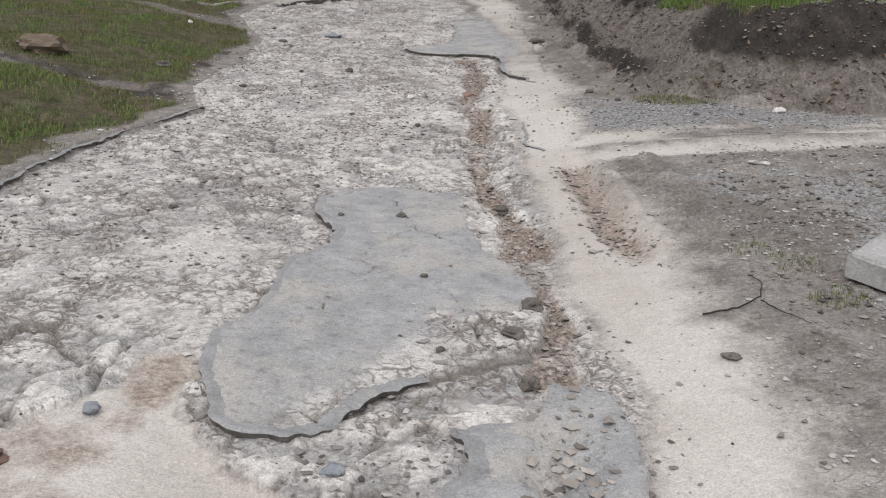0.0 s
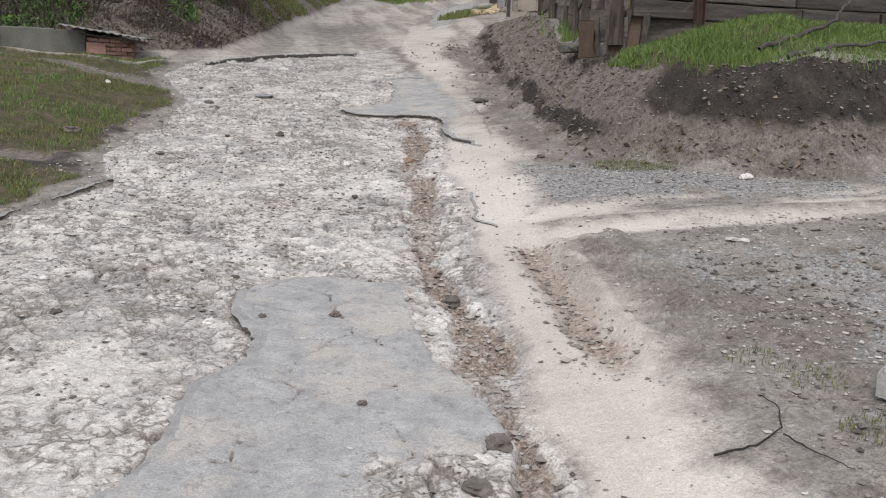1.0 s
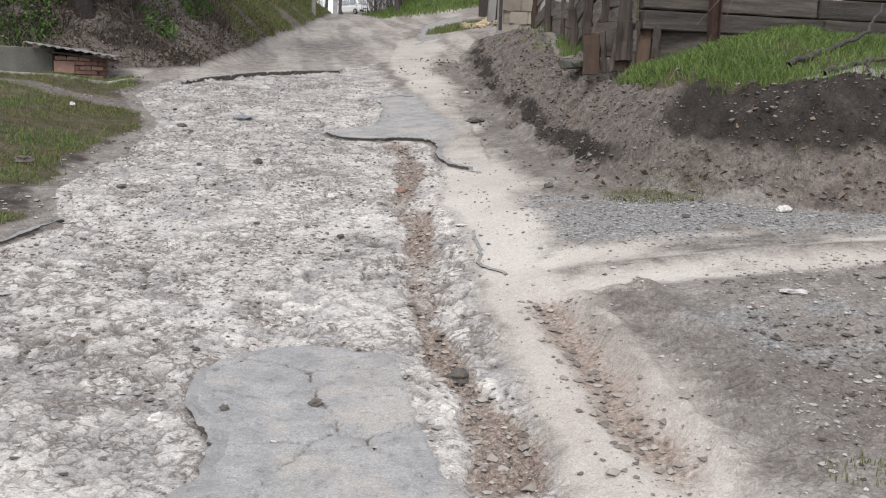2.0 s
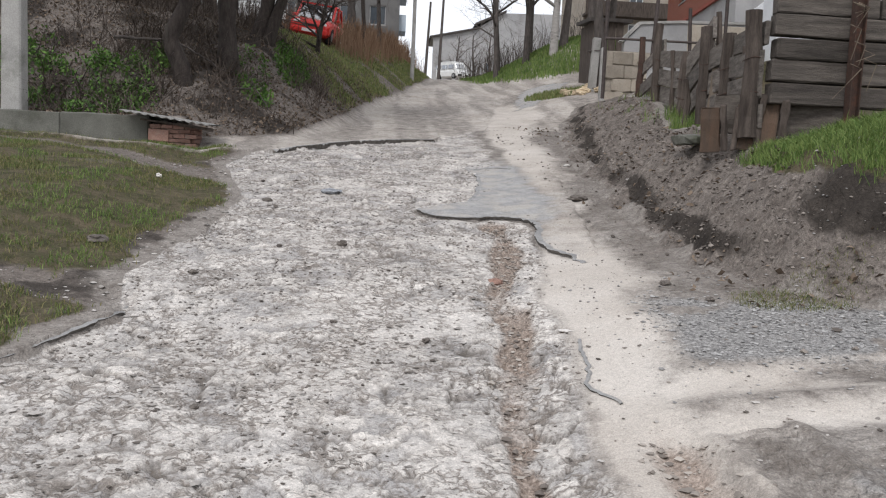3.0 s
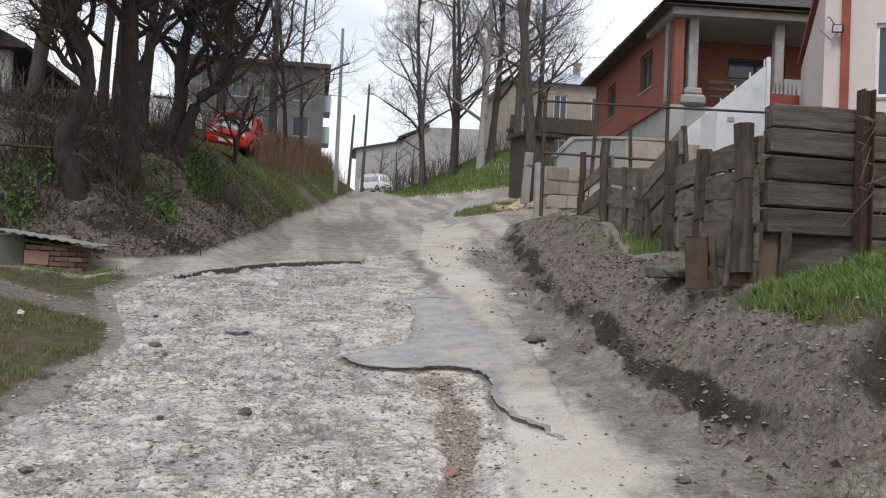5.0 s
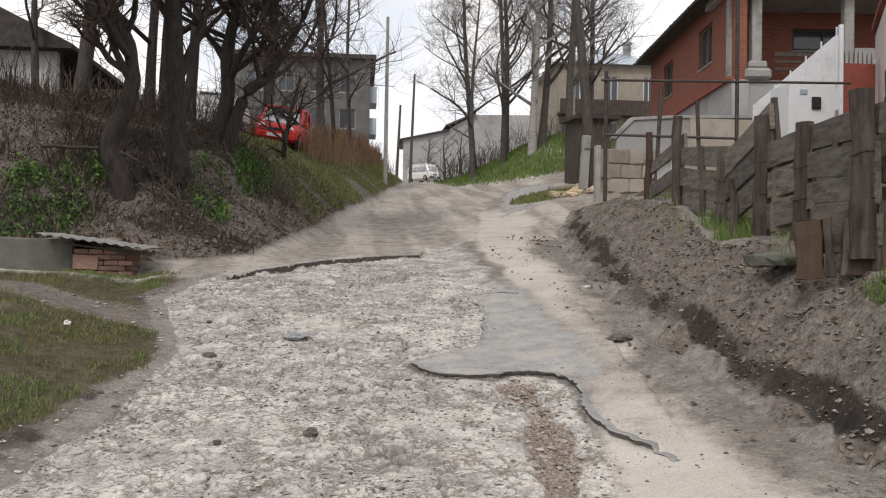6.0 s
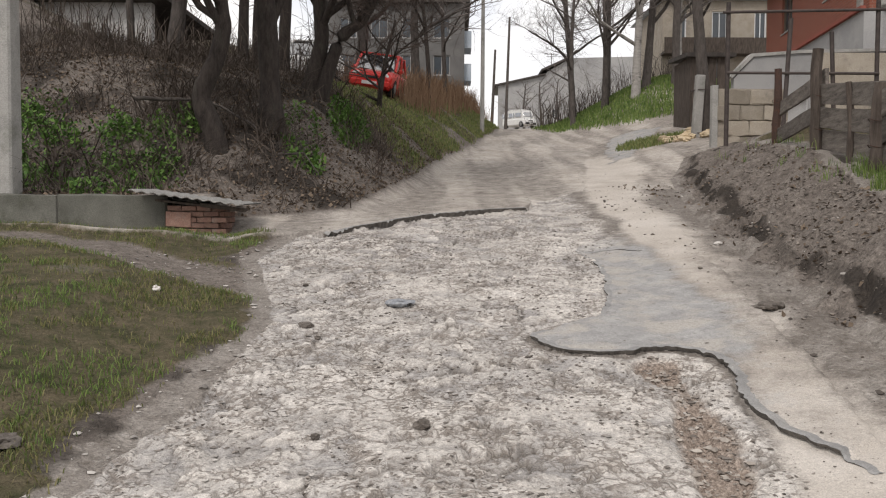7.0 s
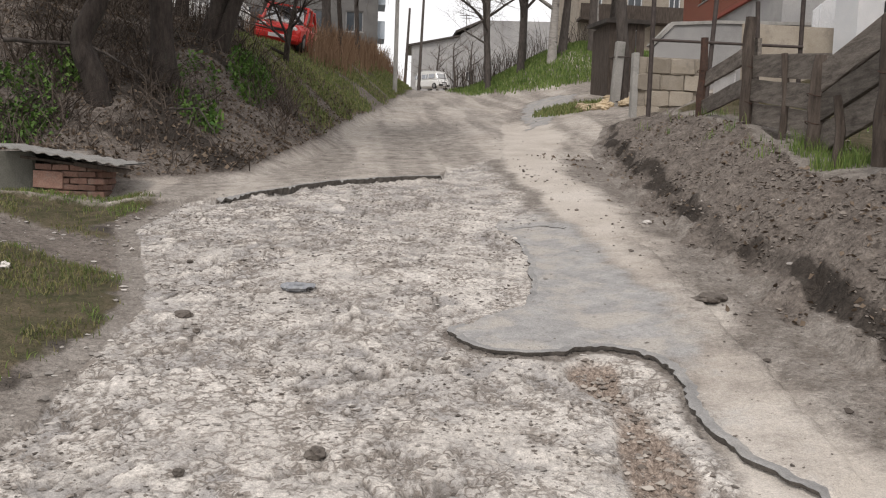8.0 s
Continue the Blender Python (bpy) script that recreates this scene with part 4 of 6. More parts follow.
def build_edging():
    edge = thing("board_edging", (4.1, 12.6, 2.5), "short split boards holding the bank below the fence", "fence")
    for k in range(7):
        t = k / 6
        x, y = 3.74 + 0.66 * t, 12.55 - 0.3 * t
        h = rng.uniform(0.46, 0.6)
        bm = bmesh.new()
        w = (0.2, 0.06, 0.05, 0.17, 0.06, 0.16, 0.08)[k]
        box(bm, (x, y - (0.05 if w < 0.1 else 0), 2.44 + h / 2 + 0.08 * t), (w, 0.06, h), -20 + rng.uniform(-8, 8), (rng.uniform(-6, 6), rng.uniform(-7, 7)), 0.008, 0.012, 3, rng)
        part("board", bm, DARK_WOOD if w < 0.1 else BROWN_BOARD, edge, "" if w < 0.1 else "rusty brown split board")
    bm = bmesh.new()
    box(bm, (4.45, 12.42, 2.86), (1.4, 0.06, 0.42), -14, (0, 0), 0.01, 0.015, 3, rng)
    part("backing_board", bm, OLD_WOOD, edge)
    s = thing("concrete_slab", (3.78, 13.35, gz(3.78, 13.35)), "broken concrete slab jutting from the earth bank", "slab")
    bm = bmesh.new()
    box(bm, (3.85, 13.3, 2.6), (0.34, 0.6, 0.1), 12, (4, -6), 0.02, 0.025, 3, rng)
    part("slab_body", bm, MOSSY, s)


def build_pipe_rail():
    rail = thing("pipe_railing", (7, 24, gz(7, 24)), "dark iron pipe frame behind the fence", "railing")
    for x, z0, z1, lean in ((8.08, 4.1, 8.3, 0.0), (5.22, 3.9, 6.65, 0.0), (6.3, 4.0, 6.35, 0.12), (7.3, 4.0, 6.1, -0.1)):
        bm = bmesh.new()
        tube(bm, [(x, 24, z0), (x + lean / 2, 24, (z0 + z1) / 2), (x + lean, 24, z1)], [0.045] * 3, 8)
        part("upright", bm, IRON, rail)
    for z, x0, x1, dz in ((6.45, 5.1, 10.6, 0.12), (5.3, 5.2, 8.1, 0.0)):
        bm = bmesh.new()
        tube(bm, [(x0, 23.95, z), ((x0 + x1) / 2, 23.95, z + dz / 2), (x1, 23.95, z + dz)], [0.028] * 3, 8)
        part("rail", bm, IRON, rail)


def build_block_wall():
    w = thing("block_wall", (6.9, 28, gz(6.9, 28)), "low wall of yellowish limestone blocks beside the side path", "wall")
    bm = bmesh.new()
    box(bm, (6.95, 28.06, 4.75), (1.6, 0.2, 1.6), 0)
    part("core", bm, OCHRE, w)
    for r in range(4):
        for c in range(3):
            bm = bmesh.new()
            x = 6.44 + 0.56 * c + (0.22 if r % 2 else 0)
            if x > 7.75:
                continue
            box(bm, (x, 27.94 + rng.uniform(-0.012, 0.012), 4.24 + 0.37 * r), (0.545, 0.11, 0.358), 0, (0, rng.uniform(-1, 1)), 0.02, 0.018, 2, rng)
            part("block", bm, OCHRE, w)
    bm = bmesh.new()
    box(bm, (6.12, 27.98, 4.75), (0.14, 0.2, 1.75), 0, (0, 0), 0.01)
    part("corner_post", bm, CONCRETE, w, "grey concrete corner post")
    w2 = thing("yard_wall", (9, 30, gz(9, 30)), "grey rendered yard wall with sloping coping", "wall")
    bm = bmesh.new()
    slab_poly(bm, [(7.2, 4.2), (12.5, 4.2), (12.5, 6.85), (8.9, 6.75), (7.7, 6.65), (7.2, 6.1)], 30.0, 30.25)
    part("wall_body", bm, PLASTER_GREY, w2)
    bm = bmesh.new()
    slab_poly(bm, [(7.15, 6.1), (7.68, 6.65), (8.9, 6.75), (12.6, 6.85), (12.6, 6.93), (8.9, 6.83), (7.62, 6.73), (7.08, 6.14)], 29.95, 30.3)
    part("coping", bm, CONCRETE, w2)
    w3 = thing("plywood_sheet", (9.4, 26.5, gz(9.4, 26.5)), "ochre plywood panel leaning on the yard fence", "plywood sheet")
    bm = bmesh.new()
    box(bm, (9.3, 26.5, 5.5), (2.6, 0.05, 1.3), 0, (-3, 0), 0.006)
    part("sheet", bm, OCHRE, w3)


build_fence()
build_sleeper_wall()
build_edging()
build_pipe_rail()
build_block_wall()


# ---- houses ----
def window(parent, x0, x1, z0, z1, m, mats=(PLASTER_PALE, PANE), mullions=1, depth=0.08):
    """A window in a wall whose own x runs along it and -y looks out; m places it."""
    w = 0.07
    bm = bmesh.new()
    for c, s in (((x0 + w / 2, 0, (z0 + z1) / 2), (w, depth, z1 - z0)), ((x1 - w / 2, 0, (z0 + z1) / 2), (w, depth, z1 - z0)), (((x0 + x1) / 2, 0, z0 + w / 2), (x1 - x0 - 2 * w, depth, w)), (((x0 + x1) / 2, 0, z1 - w / 2), (x1 - x0 - 2 * w, depth, w))):
        box(bm, c, s)
    for k in range(mullions):
        box(bm, (x0 + (x1 - x0) * (k + 1) / (mullions + 1), 0, (z0 + z1) / 2), (0.05, depth * 0.8, z1 - z0 - 2 * w))
    bmesh.ops.transform(bm, matrix=m, verts=bm.verts)
    frame_ob = part("window", bm, mats[0], parent)
    bm = bmesh.new()
    box(bm, ((x0 + x1) / 2, depth * 0.3, (z0 + z1) / 2), (x1 - x0 - w, 0.02, z1 - z0 - w))
    bmesh.ops.transform(bm, matrix=m, verts=bm.verts)
    part("pane", bm, mats[1], frame_ob)
    bm = bmesh.new()
    box(bm, ((x0 + x1) / 2, -0.05, z0 - 0.03), (x1 - x0 + 0.12, 0.2, 0.05))
    bmesh.ops.transform(bm, matrix=m, verts=bm.verts)
    part("sill", bm, CONCRETE, frame_ob)


def wall_with_openings(x0, x1, z0, z1, holes, thick=0.3):
    """A wall along x, its face at y = 0, with openings cut right through."""
    bm = bmesh.new()
    xs = sorted({x0, x1, *(h[0] for h in holes), *(h[1] for h in holes)})
    zs = sorted({z0, z1, *(h[2] for h in holes), *(h[3] for h in holes)})
    for a, b in zip(xs, xs[1:]):
        for c, d in zip(zs, zs[1:]):
            if not any(h[0] <= a and b <= h[1] and h[2] <= c and d <= h[3] for h in holes):
                box(bm, ((a + b) / 2, thick / 2, (c + d) / 2), (b - a, thick, d - c))
    bmesh.ops.remove_doubles(bm, verts=bm.verts, dist=1e-4)
    return bm


def place(bm, m):
    bmesh.ops.transform(bm, matrix=m, verts=bm.verts)
    return bm


def build_red_house():
    h = thing("brick_house", (13, 35, 6.2), "red brick house with a pillared veranda and dark roof", "house")
    ang = -5.1
    front = Matrix.Translation((11.05, 30.9, 0)) @ pose(0, 0, 0, 0, 0, ang)
    side = front @ pose(0, 0, 0, 0, 0, -90) @ Matrix.Translation((-10.75, 0, 0))      # long wall towards the road
    holes = [(10.75 - 3.9, 10.75 - 2.4, 9.2, 10.5), (10.75 - 8.6, 10.75 - 7.3, 9.1, 10.4)]
    part("wall", place(wall_with_openings(0, 10.75, 8.1, 11.2, holes), side), HOUSE_BRICK, h)
    bm = bmesh.new()
    box(bm, (5.37, 0.1, 6.55), (10.85, 0.5, 3.1))
    part("plinth", place(bm, side), PLASTER_GREY, h, "grey rendered plinth")
    bm = bmesh.new()
    box(bm, (5.37, -0.18, 8.13), (10.9, 0.14, 0.1))
    part("plinth_trim", place(bm, side), RED_TRIM, h)
    for a, b, c, d in holes:
        window(h, a, b, c, d, side @ Matrix.Translation((0, 0.12, 0)), (PALE_WOOD, PANE))
    # veranda: floor, recessed wall, pillars, ceiling
    bm = bmesh.new()
    box(bm, (4.4, 1.25, 7.5), (8.8, 2.4, 1.2))
    part("veranda_floor", place(bm, front), PLASTER_GREY, h)
    part("wall", place(wall_with_openings(0.32, 9.0, 8.1, 11.0, [(2.6, 4.6, 9.6, 10.3), (6, 7, 8.12, 10.2)]), front @ Matrix.Translation((0, 2.45, 0))), HOUSE_BRICK, h)
    for a, b, c, d in ((2.6, 4.6, 9.6, 10.3), (6, 7, 8.15, 10.2)):
        window(h, a, b, c, d, front @ Matrix.Translation((0, 2.55, 0)), (DARK_WOOD, PANE))
    bm = bmesh.new()
    box(bm, (4.5, 1.1, 11.0), (9.4, 2.9, 0.35))
    part("veranda_ceiling", place(bm, front), CONCRETE, h)
    for x in (0.62, 3.35, 6.2, 8.6):
        bm = bmesh.new()
        box(bm, (x, 0.2, 9.75), (0.3, 0.3, 2.2), 0, (0, 0), 0.03)
        box(bm, (x, 0.2, 8.55), (0.55, 0.55, 0.22), 0, (0, 0), 0.05)
        box(bm, (x, 0.2, 8.27), (0.78, 0.7, 0.34), 0, (0, 0), 0.08)
        part("pillar", place(bm, front), CONCRETE, h, "pale concrete pillar on a stepped foot")
    bm = bmesh.new()
    box(bm, (0.12, 0.6, 9.55), (0.4, 0.3, 2.7))
    part("pilaster", place(bm, front), CONCRETE, h)
    bm = bmesh.new()
    for k in range(3):
        box(bm, (1.95, 0.1, 8.45 + 0.22 * k), (1.6, 0.06, 0.08 + 0.04 * (k == 2)))
    part("railing", place(bm, front), DARK_WOOD, h, "dark timber veranda rail")
    bm = bmesh.new()
    box(bm, (5.0, 0.05, 8.75), (3.0, 0.05, 0.7))
    part("railing", place(bm, front), PLASTER_GREY, h, "grey panel rail")
    # roof
    bm = bmesh.new()
    e = 0.55
    v = [bm.verts.new(p) for p in ((-e, -0.6, 11.05), (10.2, -0.6, 11.05), (10.2, 11.3, 11.05), (-e, 11.3, 11.05), (4.6, 4.5, 13.6), (4.6, 7.5, 13.6))]
    for q in ((0, 1, 4), (1, 2, 5, 4), (2, 3, 5), (3, 0, 4, 5), (3, 2, 1, 0)):
        bm.faces.new([v[i] for i in q])
    r = bmesh.ops.extrude_face_region(bm, geom=list(bm.faces))
    bmesh.ops.translate(bm, vec=(0, 0, 0.14), verts=[g for g in r["geom"] if isinstance(g, bmesh.types.BMVert)])
    part("roof", place(bm, front), DARK_ROOF, h, "dark slate roof with ragged eaves")
    rows = []
    for k in range(150):
        t = rng.uniform(0, 11.5)
        rows.append(tube_rows([(-e - 0.03, t - 0.3, 11.06), (-e - rng.uniform(0.05, 0.14), t - 0.3 + rng.uniform(-0.1, 0.1), 11.0 + rng.uniform(-0.08, 0.1))], [0.05, 0.02], 5))
    co, f = merge(rows)
    co = np.array([front @ Vector(c) for c in co])
    array_part("eaves_moss", co, f, DARK_ROOF, h, "ragged moss and leaves along the eaves")["kind"] = "stuff"
    # open stair with sheet-metal side, gate, white panel
    st = thing("stair_rail", (11, 27, gz(11, 27)), "white sheet-metal stair side climbing to the veranda", "railing")
    bm = bmesh.new()
    slab_poly(bm, [(9.8, 5.3), (12.05, 6.6), (12.05, 8.45), (11.95, 8.45), (9.8, 6.6)], 27.0, 27.04)
    part("sheet", bm, WHITE_METAL, st)
    bm = bmesh.new()
    for k in range(6):
        x = 9.95 + 0.4 * k
        box(bm, (x, 26.98, 6.0 + 0.38 * k), (0.03, 0.03, 1.5))
    part("ribs", bm, WHITE_METAL, st)
    bm = bmesh.new()
    box(bm, (12.05, 26.95, 7.0), (0.09, 0.09, 3.4))
    part("upright", bm, WHITE_METAL, st)
    gate = thing("spiked_gate", (12.6, 27.2, gz(12.6, 27.2)), "dark red gate with a row of pale spikes", "gate")
    bm = bmesh.new()
    box(bm, (12.6, 27.2, 6.6), (1.0, 0.05, 2.4))
    part("leaf", bm, RED_TRIM, gate)
    for k in range(8):
        bm = bmesh.new()
        x = 12.17 + 0.12 * k
        tube(bm, [(x, 27.2, 7.75), (x, 27.2, 7.95 + 0.05 * math.sin(k * 0.45)), (x, 27.2, 8.08 + 0.05 * math.sin(k * 0.45))], [0.02, 0.02, 0.004], 5)
        part("spike", bm, PALE_WOOD, gate)
    pn = thing("metal_panel", (13.5, 27.2, gz(13.5, 27.2)), "white curved sheet-metal fence panel", "panel")
    bm = bmesh.new()
    slab_poly(bm, [(13.1, 5.2), (13.85, 5.2), (13.85, 8.45), (13.7, 8.42), (13.45, 8.2), (13.25, 8.0), (13.1, 7.9)], 27.2, 27.24)
    part("sheet", bm, WHITE_METAL, pn)
    sd = thing("white_kiosk", (10.6, 25.6, gz(10.6, 25.6)), "small white sheet-metal shed with a dark vent", "shed")
    bm = bmesh.new()
    box(bm, (10.35, 25.6, 5.6), (1.1, 0.9, 2.4))
    part("body", bm, WHITE_METAL, sd)
    bm = bmesh.new()
    box(bm, (10.45, 25.12, 6.35), (0.22, 0.06, 0.28), 0, (0, 0), 0.02)
    part("vent", bm, BLACK_PLASTIC, sd)
    bm = bmesh.new()
    box(bm, (10.15, 25.13, 6.6), (0.18, 0.01, 0.1))
    part("notice", bm, BLUE_ROOF, sd, "small blue notice")


def build_pink_house():
    h = thing("pink_house", (13, 23, gz(13, 23)), "pinkish rendered house with oxide-red corner strip", "house")
    front = Matrix.Translation((10.04, 21.0, 0)) @ pose(0, 0, 0, 0, 0, -27)
    part("wall", place(wall_with_openings(0, 7, 4.0, 8.9, [(0.93, 2.1, 6.3, 7.75)]), front), PLASTER_PINK, h)
    bm = bmesh.new()
    box(bm, (0.15, 4.2, 6.4), (0.3, 7.8, 4.8))
    part("wall", place(bm, front), PLASTER_PINK, h)
    bm = bmesh.new()
    box(bm, (0.38, -0.03, 6.4), (0.16, 0.06, 4.8))
    part("corner_strip", place(bm, front), RED_TRIM, h, "oxide-red painted strip")
    window(h, 0.93, 2.1, 6.3, 7.75, front @ Matrix.Translation((0, 0.12, 0)), (WHITE_METAL, PANE), 2)
    bm = bmesh.new()
    box(bm, (3.6, 3.9, 8.95), (7.4, 8.2, 0.12))
    part("roof", place(bm, front), RED_TRIM, h)
    bm = bmesh.new()
    tube(bm, [(0.2, -0.05, 7.7), (0.05, -0.25, 7.85), (-0.12, -0.3, 7.6), (0.1, -0.2, 7.4), (0.25, -0.05, 7.6)], [0.018] * 5, 6)
    part("cable", place(bm, front), PLASTER_GREY, h, "looped grey cable")
    bm = bmesh.new()
    box(bm, (0.22, -0.2, 7.62), (0.2, 0.1, 0.16), 10, (15, 0), 0.01)
    fl = part("floodlight", place(bm, front), BLACK_PLASTIC, h)
    bm = bmesh.new()
    box(bm, (0.21, -0.255, 7.61), (0.16, 0.01, 0.12), 10, (15, 0))
    part("lens", place(bm, front), LAMP_GLASS, fl)


def build_ochre_house():
    h = thing("ochre_house", (16, 62, 9.3), "ochre two-storey house with a pale blue hipped roof", "house")
    f = Matrix.Translation((12.2, 60, 0))
    holes = [(2.9, 3.8, 12.9, 14.5), (5.4, 6.1, 12.9, 14.5), (0.7, 1.4, 12.9, 14.5), (2.9, 3.8, 10.2, 11.6)]
    part("wall", place(wall_with_openings(0, 6.6, 8.6, 15.2, holes), f), OCHRE, h)
    for q in holes:
        window(h, *q, f @ Matrix.Translation((0, 0.12, 0)), (WHITE_METAL, PANE))
    bm = bmesh.new()
    box(bm, (0.15, 4, 11.9), (0.3, 7.4, 6.6))
    part("wall", place(bm, f), OCHRE, h)
    bm = bmesh.new()
    v = [bm.verts.new(p) for p in ((-0.4, -0.4, 15.15), (7, -0.4, 15.15), (7, 8, 15.15), (-0.4, 8, 15.15), (3.3, 3.0, 16.9), (3.3, 4.6, 16.9))]
    for q in ((0, 1, 4), (1, 2, 5, 4), (2, 3, 5), (3, 0, 4, 5), (3, 2, 1, 0)):
        bm.faces.new([v[i] for i in q])
    roof = part("roof", place(bm, f), BLUE_ROOF, h, "pale blue sheet-metal roof")
    bm = bmesh.new()
    box(bm, (5.1, 2.6, 16.5), (0.4, 0.4, 1.3))
    box(bm, (5.1, 2.6, 17.2), (0.55, 0.55, 0.15))
    part("chimney", place(bm, f), PLASTER_GREY, roof)
    bm = bmesh.new()
    box(bm, (3.3, -0.5, 11.95), (6.8, 1.0, 0.15))
    box(bm, (3.3, -0.95, 12.4), (6.8, 0.06, 0.8))
    part("balcony", place(bm, f), DARK_WOOD, h, "dark timber balcony")


def build_far_buildings():
    h = thing("long_white_building", (10, 115, 10), "long pale rendered building at the top of the road", "building")
    f = Matrix.Translation((4.9, 110, 0))
    holes = [(3.2, 3.9, 13.3, 14.5), (6.2, 6.9, 13.3, 14.5)]
    part("wall", place(wall_with_openings(0, 16, 9, 17.0, holes), f), PLASTER_GREY, h)
    for q in holes:
        window(h, *q, f @ Matrix.Translation((0, 0.12, 0)), (PLASTER_PALE, PANE))
    bm = bmesh.new()
    slab_poly(bm, [(0, 17.0), (16, 17.0), (16, 20.5), (8.3, 20.3), (5.6, 18.7), (5.4, 18.3), (-0.3, 17.05)], 0.0, 8.0)
    part("roof", place(bm, f), PLASTER_GREY, h)
    bm = bmesh.new()
    slab_poly(bm, [(-0.4, 17.0), (5.4, 18.32), (5.4, 18.5), (-0.4, 17.2)], -0.4, 8.2)
    slab_poly(bm, [(5.0, 18.75), (8.5, 20.35), (8.5, 20.6), (4.9, 18.95)], -0.5, 8.2)
    part("eaves", place(bm, f), DARK_ROOF, h)
    bm = bmesh.new()
    tube(bm, [(6.2, 1, 18.8), (6.2, 1, 21.0)], [0.04, 0.04], 5)
    tube(bm, [(5.4, 1, 20.9), (7.0, 1, 20.9)], [0.04, 0.04], 5)
    tube(bm, [(5.6, 1, 20.6), (6.8, 1, 20.6)], [0.03, 0.03], 5)
    part("aerial", place(bm, f), IRON, h)
    h = thing("apartment_block", (-3, 72, 9), "dark apartment block with bluish balconies behind bare trees", "building")
    f = Matrix.Translation((-9, 70, 0))
    holes = [(0.8 + 2.2 * c, 2.0 + 2.2 * c, 9.6 + 2.6 * r, 11.0 + 2.6 * r) for c in range(4) for r in range(3)]
    part("wall", place(wall_with_openings(0, 9.6, 7.5, 17.2, holes), f), DARK_RENDER, h)
    for q in holes:
        window(h, *q, f @ Matrix.Translation((0, 0.12, 0)), (PLASTER_GREY, PANE))
    bm = bmesh.new()
    box(bm, (9.45, 6, 12.3), (0.3, 11.4, 9.7))
    part("wall", place(bm, f), DARK_RENDER, h)
    for r in range(3):
        bm = bmesh.new()
        box(bm, (9.75, 1.8, 10.2 + 2.3 * r), (0.7, 2.6, 1.2))
        part("balcony", place(bm, f), BLUE_ROOF, h, "bluish glazed balcony")
    bm = bmesh.new()
    box(bm, (4.8, 6, 17.35), (10.4, 13, 0.3))
    part("roof", place(bm, f), DARK_ROOF, h)
    # old house on the tree bank
    h = thing("old_house", (-12, 36, gz(-12, 36)), "old whitewashed house with boarded front", "house")
    f = Matrix.Translation((-14.9, 34.0, 0.1))
    holes = [(2.7, 3.15, 6.2, 7.7), (3.45, 3.75, 5.8, 8.2)]
    part("wall", place(wall_with_openings(0, 5.6, 5.0, 8.8, holes), f), PLASTER_PALE, h)
    bm = bmesh.new()
    box(bm, (2.92, 0.15, 6.95), (0.45, 0.1, 1.5))
    part("shutter", place(bm, f), PALE_WOOD, h, "boarded window")
    bm = bmesh.new()
    box(bm, (3.6, 0.15, 7.0), (0.3, 0.1, 2.4))
    part("door", place(bm, f), DARK_WOOD, h)
    bm = bmesh.new()
    for k in range(7):
        box(bm, (4.1 + 0.17 * k, -0.4, 6.2 + rng.uniform(-0.08, 0.08)), (0.13, 0.03, 1.5), rng.uniform(-8, 8), (rng.uniform(-4, 4), rng.uniform(-6, 6)))
    part("lattice", place(bm, f), GREY_BARK, h, "grey slatted lean-to")
    bm = bmesh.new()
    slab_poly(bm, [(-0.6, 8.8), (6.2, 8.8), (6.2, 8.95), (2.8, 10.6), (-0.6, 8.95)], -0.5, 6.0)
    part("roof", place(bm, f), DARK_ROOF, h)
    # timber shed and boards by the utility pole
    s = thing("timber_shed", (7.7, 34.8, gz(7.7, 34.8)), "dark weathered timber shed with a flat roof", "shed")
    for k in range(4):
        bm = bmesh.new()
        box(bm, (7.3 + 0.27 * k, 34.2, 6.2), (0.25, 0.04, 2.5 + rng.uniform(-0.08, 0.05)), 0, (0, rng.uniform(-1, 1)), 0.006)
        part("board", bm, DARK_WOOD, s)
    bm = bmesh.new()
    box(bm, (7.75, 35.2, 7.5), (1.5, 2.4, 0.12), 0, (4, 0))
    part("roof", bm, DARK_ROOF, s)
    bm = bmesh.new()
    box(bm, (7.2, 35.2, 6.1), (0.08, 2.0, 2.6))
    part("side_wall", bm, DARK_WOOD, s)


build_red_house()
build_pink_house()
build_ochre_house()
build_far_buildings()


